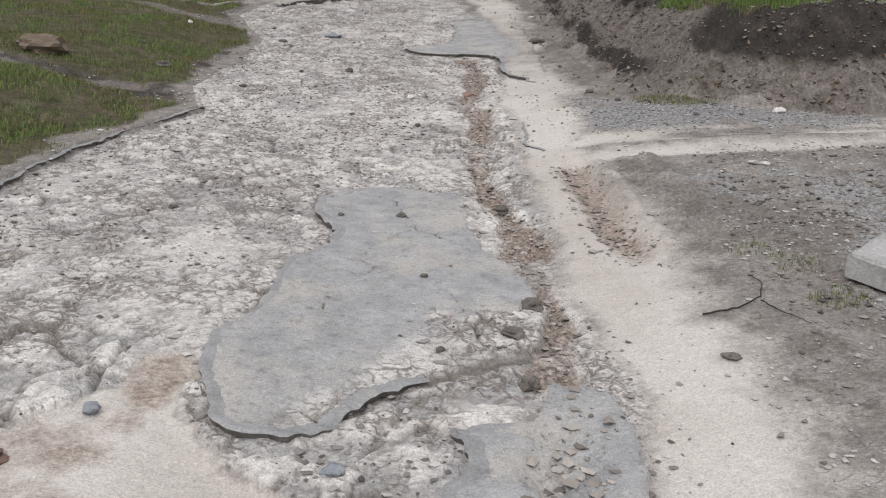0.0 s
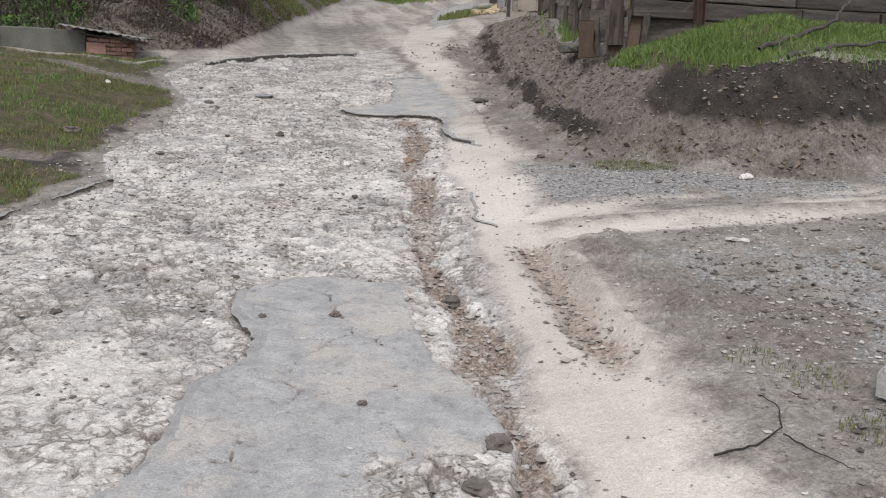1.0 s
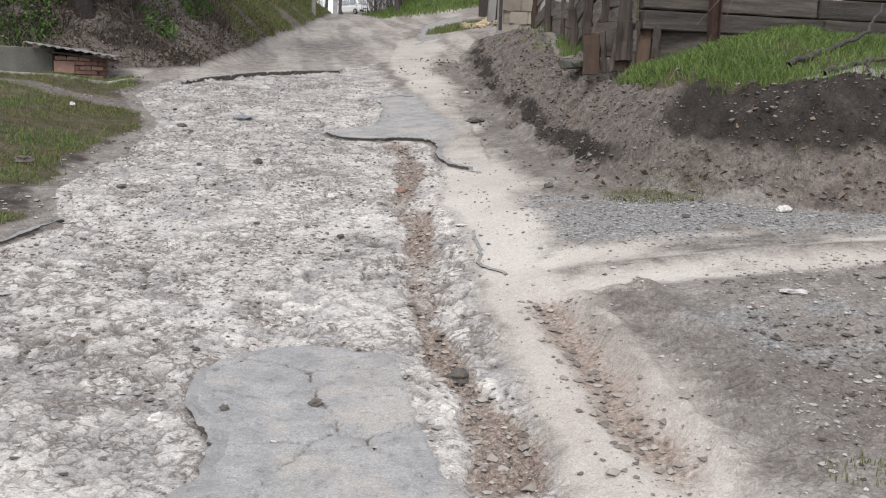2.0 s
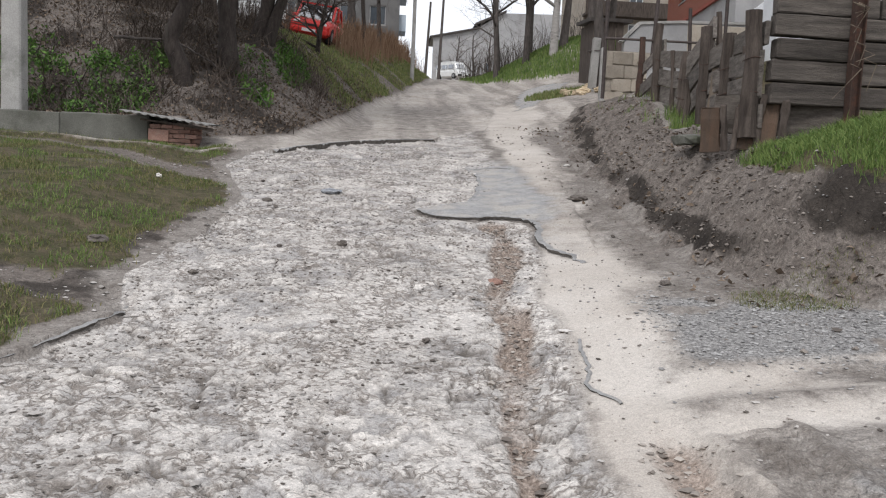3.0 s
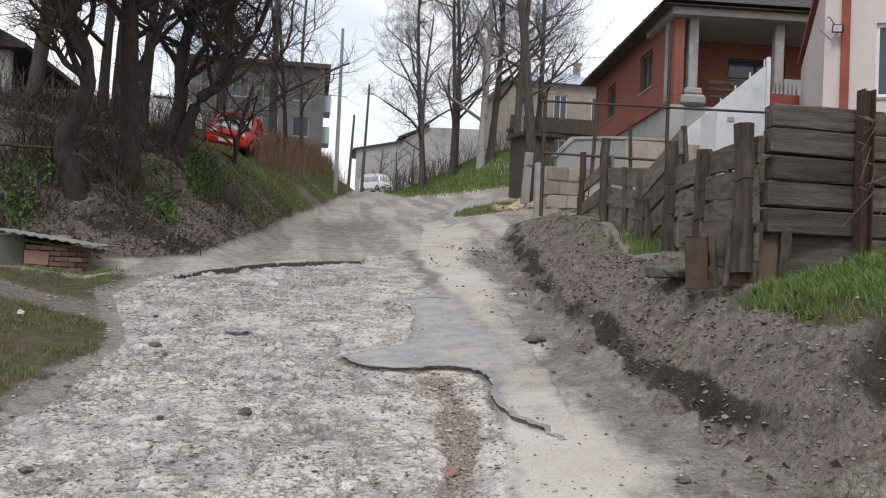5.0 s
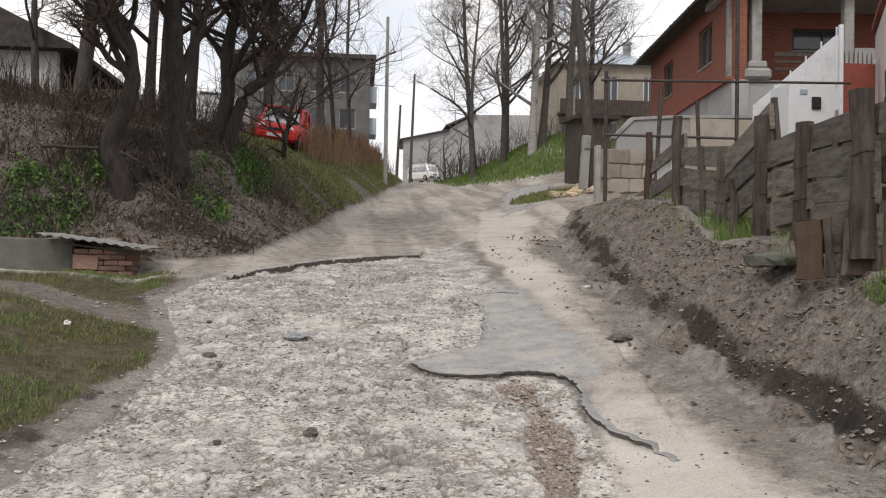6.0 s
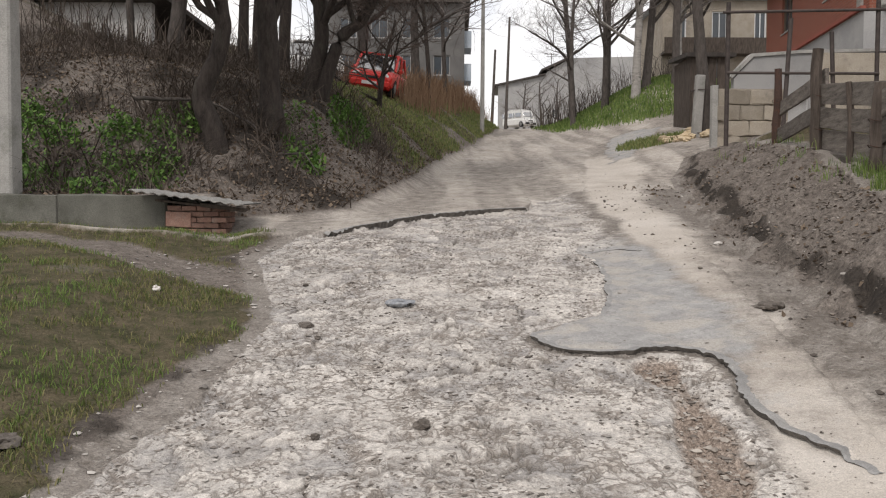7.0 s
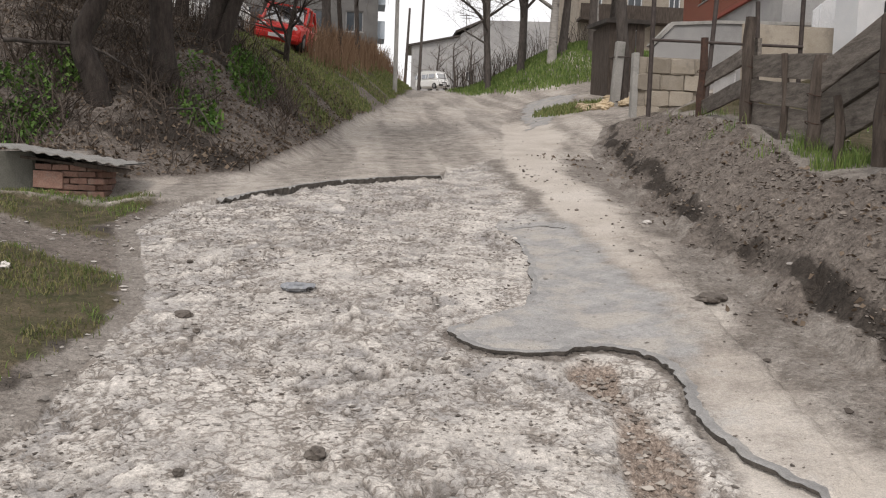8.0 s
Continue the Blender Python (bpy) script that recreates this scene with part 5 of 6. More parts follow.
# ---- left side: low wall, brick bin, poles ----
def build_left_wall():
    w = thing("concrete_wall", (-8, 18.7, gz(-8, 18.5)), "low mossy concrete retaining wall at the foot of the bank", "wall")
    x = -16.0
    while x < -4.0:
        n = min(rng.uniform(2.2, 2.9), -3.92 - x)
        bm = bmesh.new()
        box(bm, (x + n / 2, 18.82, 2.36), (n - 0.012, 0.24, 0.88), 0, (0, 0), 0.02, 0.012, 6, rng)
        part("panel", bm, MOSSY, w)
        x += n
    b = thing("brick_bin", (-3.5, 18.8, 2.3), "small brick bin roofed with a corrugated cement sheet", "bin")
    for r in range(5):
        for c in range(4):
            bm = bmesh.new()
            x = -3.78 + 0.2 * c + (0.1 if r % 2 else 0)
            if x > -3.1:
                continue
            box(bm, (x, 18.62 + rng.uniform(-0.012, 0.012), 2.31 + 0.077 * r), (0.19, 0.12, 0.066), rng.uniform(-3, 3), (0, rng.uniform(-2, 2)), 0.006, 0.004, 0, rng)
            part("brick", bm, BRICK, b)
    for r in range(5):
        for c in range(3):
            bm = bmesh.new()
            box(bm, (-3.19, 18.75 + 0.21 * c, 2.31 + 0.077 * r), (0.12, 0.2, 0.066), rng.uniform(-2, 2), (0, 0), 0.006, 0.004, 0, rng)
            part("brick", bm, BRICK, b)
    bm = bmesh.new()
    box(bm, (-3.55, 19.05, 2.4), (0.6, 0.7, 0.5))
    part("core", bm, MOSSY, b)
    bm = bmesh.new()
    box(bm, (-3.72, 18.55, 2.47), (0.34, 0.03, 0.2), 0, (3, 2), 0.004)
    part("patch_board", bm, BRICK, b, "faded pinkish board")
    co, n = [], 46
    for j, y in enumerate((18.28, 19.35)):
        for i in range(n):
            x = -4.3 + 1.52 * i / (n - 1)
            for k in (0, 1):
                co.append((x, y, 2.86 - 0.125 * (x + 4.3) + 0.013 * math.sin(i * 1.45) * (1 - 0.3 * j) + 0.03 * j - 0.014 * k))
    f = []
    for i in range(n - 1):
        a, c = 2 * i, 2 * (n + i)
        f += [(a, a + 2, c + 2, c), (a + 1, c + 1, c + 3, a + 3), (a, a + 1, a + 3, a + 2), (c, c + 2, c + 3, c + 1)]
    array_part("corrugated_sheet", co, f, CONCRETE, b, "grey corrugated cement sheet")
    bm = bmesh.new()
    box(bm, (-3.45, 18.75, 2.665), (1.15, 0.5, 0.03), 0, (0, 6), 0.004)
    box(bm, (-3.1, 18.5, 2.63), (0.6, 0.09, 0.05), 3, (0, 7), 0.004)
    part("batten", bm, DARK_WOOD, b)
    p = thing("concrete_pole", (-6.38, 19.2, 2.7), "grey square concrete utility pole behind the low wall", "pole")
    bm = bmesh.new()
    tube(bm, [(-6.38, 19.2, 2.5), (-6.38, 19.2, 7), (-6.38, 19.2, 12)], [0.25, 0.22, 0.19], 4)
    bmesh.ops.rotate(bm, verts=bm.verts, cent=(-6.38, 19.2, 0), matrix=Matrix.Rotation(radians(45), 3, "Z"))
    bmesh.ops.bevel(bm, geom=[e for e in bm.edges if abs(e.verts[0].co.z - e.verts[1].co.z) > 1], offset=0.03, segments=1, affect="EDGES")
    part("shaft", bm, CONCRETE, p)


def build_poles():
    p = thing("utility_pole", (6.7, 31, gz(6.7, 31)), "leaning round concrete utility pole at the side path", "pole")
    bm = bmesh.new()
    tube(bm, [(6.75, 31, 4.0), (6.7, 31, 6.0), (6.4, 31, 9.0), (6.0, 31, 12.0)], [0.17, 0.16, 0.13, 0.1], 12)
    part("shaft", bm, GREY_BARK, p)
    bm = bmesh.new()
    box(bm, (6.5, 30.8, 5.35), (0.24, 0.2, 1.9), 0, (0, 3), 0.015)
    part("footing", bm, CONCRETE, p, "pale concrete prop bound to the pole")
    for z in (4.75, 5.9):
        bm = bmesh.new()
        tube(bm, [(6.62 + 0.27 * math.cos(a), 30.95 + 0.3 * math.sin(a), z) for a in [k * 0.6 for k in range(11)]], [0.015] * 11, 5)
        part("band", bm, IRON, p)
    q = None
    for x, z1 in ((4.7, 20.6), (3.4, 17.6)):
        q = thing("lamp_pole", (x, 90, 9.7), "thin dark pole far up the road", "pole", group="far poles")
        bm = bmesh.new()
        tube(bm, [(x - 0.05, 90, 9.5), (x + 0.1, 90, (9.5 + z1) / 2), (x + 0.25, 90, z1)], [0.16, 0.13, 0.1], 7)
        part("shaft", bm, GREY_BARK, q)
    q = thing("concrete_pole", (1.2, 47, gz(1.2, 47)), "grey pole on the grassy verge", "pole")
    bm = bmesh.new()
    tube(bm, [(1.2, 47, 6), (1.2, 47, 9), (1.2, 47, 14)], [0.1, 0.09, 0.07], 8)
    part("shaft", bm, CONCRETE, q)


build_left_wall()
build_poles()


# ---- vehicles ----
def loft(bm, sections):
    """Skin over closed rings that all have the same number of corners."""
    rings = [[bm.verts.new(c) for c in s] for s in sections]
    n = len(rings[0])
    for a, b in zip(rings, rings[1:]):
        for i in range(n):
            bm.faces.new((a[i], a[(i + 1) % n], b[(i + 1) % n], b[i]))
    bm.faces.new(rings[0][::-1])
    bm.faces.new(rings[-1])


def build_car(name, m, paint, label, length=3.5, width=1.52, height=1.48, van=False):
    """A small car, nose to -y, standing on z = 0 of m."""
    car = thing(name, m.translation, label, "van" if van else "car")
    L, W, H = length / 2, width / 2, height

    def ring(y, w, z0, z1, r=0.12):
        return [(-w + r, y, z0), (w - r, y, z0), (w, y, z0 + r), (w, y, z1 - r), (w - r, y, z1), (-w + r, y, z1), (-w, y, z1 - r), (-w, y, z0 + r)]

    def put(nm, bm, mat, parent=car, lab=""):
        return part(nm, place(bm, m), mat, parent, lab)

    belt = H * (0.5 if van else 0.58)
    hood = H * (0.48 if van else 0.53)
    bm = bmesh.new()
    loft(bm, [ring(-L, W * 0.82, 0.28, hood * 0.8), ring(-L + 0.1, W * 0.95, 0.2, hood * 0.95), ring(-L + 0.55, W, 0.18, hood), ring(-L + 0.95, W, 0.18, belt), ring(L - 0.3, W, 0.18, belt), ring(L - 0.06, W * 0.96, 0.22, belt * 0.98), ring(L, W * 0.88, 0.3, belt * 0.9)])
    body = put("body", bm, paint)
    c0, c1, c2, c3 = (-L + 0.35, -L + 0.75, L - 0.3, L - 0.05) if van else (-L + 0.85, -L + 1.45, L - 0.65, L - 0.12)
    bm = bmesh.new()
    loft(bm, [ring(c0, W * 0.9, belt - 0.12, belt + 0.02, 0.05), ring(c1, W * 0.82, belt - 0.1, H - 0.05), ring((c1 + c2) / 2, W * 0.84, belt - 0.1, H), ring(c2, W * 0.82, belt - 0.1, H - 0.03), ring(c3, W * 0.88, belt - 0.12, belt + 0.03, 0.05)])
    put("cabin", bm, paint if van else CAR_GLASS, car, "" if van else "dark glazing")
    if van:
        for s in (-1, 1):
            for k in range(3):
                bm = bmesh.new()
                box(bm, (s * W * 0.88, -L + 1.15 + 1.0 * k, belt + 0.36), (0.04, 0.85, 0.42), 0, (0, -s * 6), 0.01)
                put("window", bm, CAR_GLASS)
        for y, a in ((-L + 0.5, 30), (L - 0.12, -20)):
            bm = bmesh.new()
            box(bm, (0, y, belt + 0.4), (W * 1.5, 0.04, 0.55), 0, (-a, 0), 0.01)
            put("windscreen", bm, CAR_GLASS)
    bm = bmesh.new()
    loft(bm, [ring(c1 - 0.04, W * 0.79, H - 0.075, H - 0.02, 0.02), ring((c1 + c2) / 2, W * 0.82, H - 0.05, H + 0.025, 0.02), ring(c2 + 0.04, W * 0.79, H - 0.07, H, 0.02)])
    put("roof", bm, paint)
    for s in (-1, 1):
        for (ya, za, yb, zb) in ((c0, belt, c1, H - 0.04), ((c1 + c2) / 2, belt - 0.05, (c1 + c2) / 2, H - 0.02), (c3, belt, c2, H - 0.04)):
            bm = bmesh.new()
            tube(bm, [(s * W * 0.9, ya, za), (s * W * 0.835, yb, zb)], [0.045, 0.04], 5)
            put("pillar", bm, paint)
    for s in (-1, 1):
        for y in (-L + 0.62, L - 0.6):
            bm = bmesh.new()
            bmesh.ops.create_cone(bm, cap_ends=True, segments=20, radius1=0.29, radius2=0.29, depth=0.18, matrix=pose(s * (W - 0.08), y, 0.29, 0, 90, 0))
            wheel = put("wheel", bm, TYRE)
            bm = bmesh.new()
            bmesh.ops.create_cone(bm, cap_ends=True, segments=14, radius1=0.18, radius2=0.16, depth=0.2, matrix=pose(s * (W - 0.075), y, 0.29, 0, 90, 0))
            put("rim", bm, STEEL, wheel)
        bm = bmesh.new()
        bmesh.ops.create_uvsphere(bm, u_segments=12, v_segments=8, radius=0.15, matrix=pose(s * W * 0.62, -L + 0.1, hood * 0.78) @ Matrix.Diagonal((1.1, 0.7, 0.8, 1)))
        put("headlight", bm, LAMP_GLASS)
        bm = bmesh.new()
        box(bm, (s * (W + 0.06), c1 - 0.25, belt + 0.06), (0.16, 0.1, 0.11), 0, (0, 0), 0.02)
        put("mirror", bm, paint)
    bm = bmesh.new()
    box(bm, (0, -L + 0.02, 0.36), (W * 1.75, 0.14, 0.2), 0, (0, 0), 0.03)
    bumper = put("bumper", bm, BLACK_PLASTIC if van else paint)
    bm = bmesh.new()
    box(bm, (0, -L - 0.06, 0.37), (0.5, 0.015, 0.11))
    put("plate", bm, PLASTER_PALE, bumper, "blank pale plate")
    bm = bmesh.new()
    box(bm, (0, -L + 0.01, hood * 0.72), (0.5, 0.1, 0.08), 0, (0, 0), 0.01)
    put("grille", bm, BLACK_PLASTIC)
    return car


build_car("red_hatchback", pose(-2.75, 37.8, gz(-2.75, 37.6) + 0.03, 4, 8, -4), RED_PAINT, "small red hatchback parked on top of the grassy bank")
build_car("white_hatchback", pose(-6.2, 41.5, gz(-6.2, 41.5) + 0.2, 0, 0, -60), WHITE_PAINT, "white car parked behind the bare trees")
build_car("white_van", pose(6.5, 98, gz(6.5, 98) + 0.5, 0, 0, 38), WHITE_PAINT, "white minibus at the top of the road", 3.5, 1.6, 1.8, True)


# ---- trees ----
def grow(r, p, d, length, rad, level, out, spread=0.55, droop=0.0, top=4):
    """Branches, each a bent run of points with radii, filed by level."""
    n = (6, 5, 4, 3, 2)[level]
    pts, rads = [p.copy()], [rad]
    for k in range(n):
        d = d + np.array([r.gauss(0, 0.13 + 0.05 * level), r.gauss(0, 0.13 + 0.05 * level), r.gauss(0.05 - droop * level, 0.08)])
        d /= np.linalg.norm(d)
        p = p + d * length / n
        pts.append(p.copy())
        rads.append(rad * (1 - 0.62 * (k + 1) / n))
    out.setdefault(level, []).append((pts, rads))
    if level >= top:
        return
    kids = (6, 7, 6, 5, 4)[level] + r.randint(0, 2)
    for k in range(kids):
        t = r.uniform(0.3 if level else 0.4, 1.0)
        i = min(int(t * n), n - 1)
        base = pts[i] + (pts[i + 1] - pts[i]) * (t * n - i)
        side = np.array([r.gauss(0, 1), r.gauss(0, 1), r.gauss(0.25, 0.5)])
        nd = d * (1 - spread) + side / np.linalg.norm(side) * (spread + 0.25 * r.random())
        nd /= np.linalg.norm(nd)
        grow(r, base, nd, length * r.uniform(0.42, 0.68), max(rads[i] * r.uniform(0.42, 0.62), 0.007), level + 1, out, spread, droop, top)


def build_tree(seed, base, label, trunk=None, height=9.0, rad=0.2, lean=(0, 0), bark=BARK, twig=TWIGS, limbs=7, top=3, name="bare_tree", limb_len=0.42, first=0.35, thin=1.0):
    """A leafless tree: a trunk through the given points, limbs and twigs."""
    r = random.Random(seed)
    x, y = base
    z = gz(x, y) - 0.15
    tree = thing(name, (x, y, z), label, "tree", group="bare trees")
    if trunk is None:
        trunk = [(x + lean[0] * t + 0.12 * math.sin(5 * t + seed), y + lean[1] * t + 0.1 * math.sin(4 * t + 2 * seed), z + height * t) for t in (0, 0.15, 0.3, 0.5, 0.7, 0.85, 1.0)]
    tp = np.array(trunk, float)
    tp[0, 2] = min(tp[0, 2], z)
    fine = np.linspace(0, len(tp) - 1, 4 * len(tp))
    run = np.stack([np.interp(fine, np.arange(len(tp)), tp[:, k]) for k in range(3)], -1)
    run = np.concatenate([run[:1], (run[:-2] + 2 * run[1:-1] + run[2:]) / 4, run[-1:]])
    s = np.linspace(0, 1, len(run))
    radii = rad * (1 - 0.7 * s) * (1 + 0.25 * np.exp(-s * 22)) * np.array([r.uniform(0.93, 1.07) for _ in s])
    out = {}
    for k in range(limbs):
        t = first + (1 - first) * (k + r.random()) / limbs
        i = min(int(t * (len(run) - 1)), len(run) - 2)
        a = r.uniform(0, 2 * math.pi)
        d = np.array([math.cos(a), math.sin(a), r.uniform(0.35, 1.1)])
        grow(r, run[i].copy(), d / np.linalg.norm(d), height * limb_len * (1.1 - 0.55 * t) * r.uniform(0.7, 1.2), radii[i] * 0.55, 1, out, top=top)
    co, f = merge([tube_rows(run, radii, 12)])
    array_part("trunk", co, f, bark, tree, smooth=True)
    for p, q in out.get(1, []):
        co, f = tube_rows(p, q, 7)
        array_part("limb", co, f, bark, tree, smooth=True)
    rows = [tube_rows(p, np.array(q) * thin, 4 if lv == 2 else 3) for lv in (2, 3, 4) for p, q in out.get(lv, [])]
    co, f = merge(rows)
    array_part("crown", co, f, twig, tree)
    return tree


build_tree(1, (-3.95, 21.4), "crooked dark bare tree on the earth bank", [(-3.95, 21.4, 3.4), (-4.0, 21.4, 3.9), (-4.26, 21.4, 4.45), (-3.95, 21.4, 5.1), (-3.83, 21.4, 5.6), (-3.9, 21.4, 6.2), (-4.25, 21.5, 6.9), (-4.5, 21.6, 7.6), (-4.4, 21.6, 8.6)], height=6.5, rad=0.2, limbs=12, first=0.45, top=4)
build_tree(2, (-3.38, 22.6), "thick straight bare tree on the earth bank", height=11, rad=0.2, limbs=14, bark=BARK, first=0.2, top=4)
build_tree(3, (-3.12, 25.5), "forked dark bare tree leaning over the bank", [(-3.15, 25.5, 4.9), (-2.95, 25.5, 5.6), (-2.82, 25.5, 6.2), (-2.9, 25.5, 7.1), (-2.7, 25.5, 8.0), (-2.6, 25.6, 9.2), (-2.8, 25.7, 10.6)], height=8.5, rad=0.2, limbs=11, first=0.35, top=4)
build_tree(33, (-2.85, 25.45), "dark bare limb growing out low over the bank", [(-2.9, 25.45, 5.85), (-2.45, 25.45, 6.25), (-2.0, 25.5, 6.55), (-1.62, 25.5, 7.2), (-1.2, 25.6, 8.0), (-0.9, 25.6, 9.0)], height=5.5, rad=0.15, limbs=9, first=0.3, top=4)
build_tree(4, (-2.05, 30.2), "slim many-stemmed bare shrub below the parked car", [(-2.05, 30.2, 5.0), (-1.98, 30.2, 5.8), (-1.85, 30.2, 6.6), (-1.6, 30.2, 7.6)], height=4.5, rad=0.09, limbs=10, first=0.12, limb_len=0.55)
for k, (x, y, h, rr) in enumerate(((-9.6, 33.0, 9, 0.12), (-5.6, 30.2, 11, 0.15), (-11.5, 35.0, 10, 0.13), (-4.6, 31.0, 12, 0.17), (-3.4, 37.5, 11, 0.22), (-1.2, 44.5, 10, 0.11), (-0.6, 50.0, 11, 0.12), (-5.8, 33.0, 12, 0.24), (-1.6, 46.0, 12, 0.22), (-4.0, 33.5, 9, 0.14), (-7.5, 30.5, 12, 0.22))):
    build_tree(40 + k, (x, y), "bare grey-brown tree on the wooded bank", height=h, rad=rr, limbs=9, bark=BARK if k % 2 else GREY_BARK, twig=TWIGS if k % 2 else GREY_TWIGS, lean=(0.6 * math.sin(k * 2.1), 0.4), first=0.22, top=4 if k in (0, 1, 3, 5) else 3, thin=0.75)
for k, (x, y, h, rr, b) in enumerate(((8.3, 47.5, 12, 0.2, 1), (8.9, 48.6, 13, 0.2, 0), (7.0, 49.0, 11, 0.17, 0), (5.7, 51.0, 11, 0.18, 0), (5.3, 47.8, 9, 0.12, 0), (9.9, 47.0, 12, 0.2, 0), (10.6, 49.0, 12, 0.2, 1), (7.7, 52.0, 12, 0.18, 0), (12.0, 52.0, 12, 0.2, 0))):
    build_tree(80 + k, (x, y), "pale birch on the grassy knoll" if b else "slender bare tree on the grassy knoll", height=h, rad=rr, limbs=12, bark=BIRCH if b else GREY_BARK, twig=GREY_TWIGS, lean=(0.5 * math.sin(k * 1.7), 0.3), first=0.25, limb_len=0.36, top=4 if k in (0, 2, 3, 5) else 3, thin=0.7)
for k, (x, y) in enumerate(((9.2, 104), (11.2, 105), (7.4, 103))):
    build_tree(120 + k, (x, y), "small bare tree before the pale building", height=5.5, rad=0.16, limbs=9, first=0.2, top=2, bark=GREY_BARK, twig=GREY_TWIGS, limb_len=0.5)


# ---- broken asphalt edges ----
ASPHALT = surface("worn_asphalt", (0.22, 0.217, 0.212), (0.33, 0.325, 0.315), 6, 0.95, c3=(0.36, 0.345, 0.32), fine=90, bump=0.5, vary=0.05)

BITUMEN = surface("broken_bitumen", (0.075, 0.068, 0.061), (0.15, 0.137, 0.123), 20, 0.95, fine=120, bump=0.6)


def broken_edge(name, outline, label, lift, inward=0.12, seed=0, deep=0.05):
    """The snapped rim of an asphalt layer: a top that slopes in under the dust and an upright broken face. The layer lies left of the outline's run."""
    pts = np.array(outline, float)
    d = np.r_[0, np.cumsum(np.hypot(*np.diff(pts, axis=0).T))]
    t = np.arange(0, d[-1], 0.025)
    x, y = np.interp(t, d, pts[:, 0]), np.interp(t, d, pts[:, 1])
    k = np.ones(7) / 7
    x[3:-3], y[3:-3] = np.convolve(x, k, "valid"), np.convolve(y, k, "valid")
    tx, ty = np.gradient(x), np.gradient(y)
    ln = np.hypot(tx, ty)
    nx, ny = -ty / ln, tx / ln
    w = -0.10 * (fbm(x, y, 0.35, 41) - 0.5) - 0.035 * (vnoise(x, y, 0.05, 42) - 0.5) - 0.025
    fade = np.clip(np.minimum(t, t[-1] - t) / 0.25, 0.02, 1) * (0.25 + 0.75 * vnoise(x, y, 0.3, seed + 3))
    ex, ey = x + nx * w, y + ny * w
    zin = on_ground(ex + nx * 0.08, ey + ny * 0.08)[0]
    zt = zin + lift * fade
    rows = [(ex + nx * inward, ey + ny * inward, on_ground(ex + nx * inward, ey + ny * inward)[0] - 0.012), (ex + nx * 0.02, ey + ny * 0.02, zt), (ex, ey, zt - 0.008), (ex + nx * 0.012, ey + ny * 0.012, zt - deep * (0.3 + 0.7 * fade))]
    co = np.stack([np.stack(r, -1) for r in rows], 1).reshape(-1, 3)
    i, c = np.meshgrid(np.arange(len(t) - 1) * 4, np.arange(3), indexing="ij")
    f = np.stack([i + c, i + c + 1, i + c + 5, i + c + 4], -1).reshape(-1, 4)
    me = mesh_from(name, co, f)
    me.materials.append(ASPHALT)
    me.materials.append(BITUMEN)
    me.polygons.foreach_set("material_index", (np.tile(np.arange(3), len(t) - 1) == 2).astype(np.int32))
    return tagged(new(name, me), label, "asphalt edge", kind="structure")


broken_edge("asphalt_edge", [(2.12, 10.95), (2.03, 11.24), (1.86, 11.75), (1.84, 12.2), (1.95, 12.85), (1.86, 13.2), (1.65, 13.38), (1.45, 13.36), (1.23, 13.22), (0.86, 13.24), (0.68, 13.4), (0.61, 13.69), (0.72, 13.9)][::-1], "snapped front edge of the old asphalt layer", 0.006, seed=1)
broken_edge("asphalt_edge", [(1.25, 14.3), (1.42, 14.9), (1.56, 15.84), (1.62, 16.6), (1.45, 17.6)][::-1], "crumbled side edge of the old asphalt layer", 0.006, seed=3, deep=0.06)
broken_edge("asphalt_edge", [(0.3, 6.62), (-0.02, 6.56), (-0.24, 6.35), (-0.3, 5.98), (-0.15, 5.5), (-0.17, 5.15), (-0.42, 4.65), (-0.44, 4.2), (-0.58, 3.75), (-0.57, 3.25), (-0.47, 2.97), (-0.29, 2.92), (-0.12, 2.98), (-0.06, 3.1), (0.05, 3.28), (0.3, 3.42)], "rounded broken edge of the asphalt patch", 0.01, seed=5)
broken_edge("asphalt_edge", [(0.6, 3.02), (0.45, 3.0), (0.32, 3.01), (0.42, 2.88), (0.45, 2.72), (0.3, 2.64), (0.28, 2.35)], "broken edge of a small asphalt remnant", 0.01, seed=7)
broken_edge("road_ledge", [(-1.7, 18.5), (-0.9, 19.6), (-0.3, 20.3), (0.4, 20.72), (1.15, 21.08)], "low ledge where the upper dirt road begins", 0.01, seed=9, deep=0.12)

broken_edge("shoulder_edge", [(-2.45, 5.2), (-2.41, 6.1), (-2.3, 7.3), (-1.97, 8.4), (-1.63, 9.25), (-1.75, 9.7)], "crumbling edge of the old asphalt shoulder", -0.022, seed=11, deep=0.04, inward=0.05)
broken_edge("asphalt_edge", [(1.56, 8.75), (1.52, 8.32), (1.46, 7.98), (1.5, 7.79), (1.57, 7.62)], "thin ragged edge of a worn asphalt remnant", 0.0, seed=13, deep=0.04, inward=0.035)
broken_edge("asphalt_edge", [(1.6, 17.34), (1.78, 17.42), (1.98, 17.45), (2.2, 17.2)], "short ragged edge in the old asphalt", 0.006, seed=15, deep=0.05, inward=0.08)


# ---- ground cover ----
def scatter(seed, n, x0, x1, y0, y1, keep):
    """Random places in a rectangle, thinned by keep(x, y, zones), with their heights."""
    g = np.random.default_rng(seed)
    x, y = g.uniform(x0, x1, n), g.uniform(y0, y1, n)
    z, za, zb = on_ground(x, y)
    ok = g.random(n) < keep(x, y, za, zb)
    return g, x[ok], y[ok], z[ok]


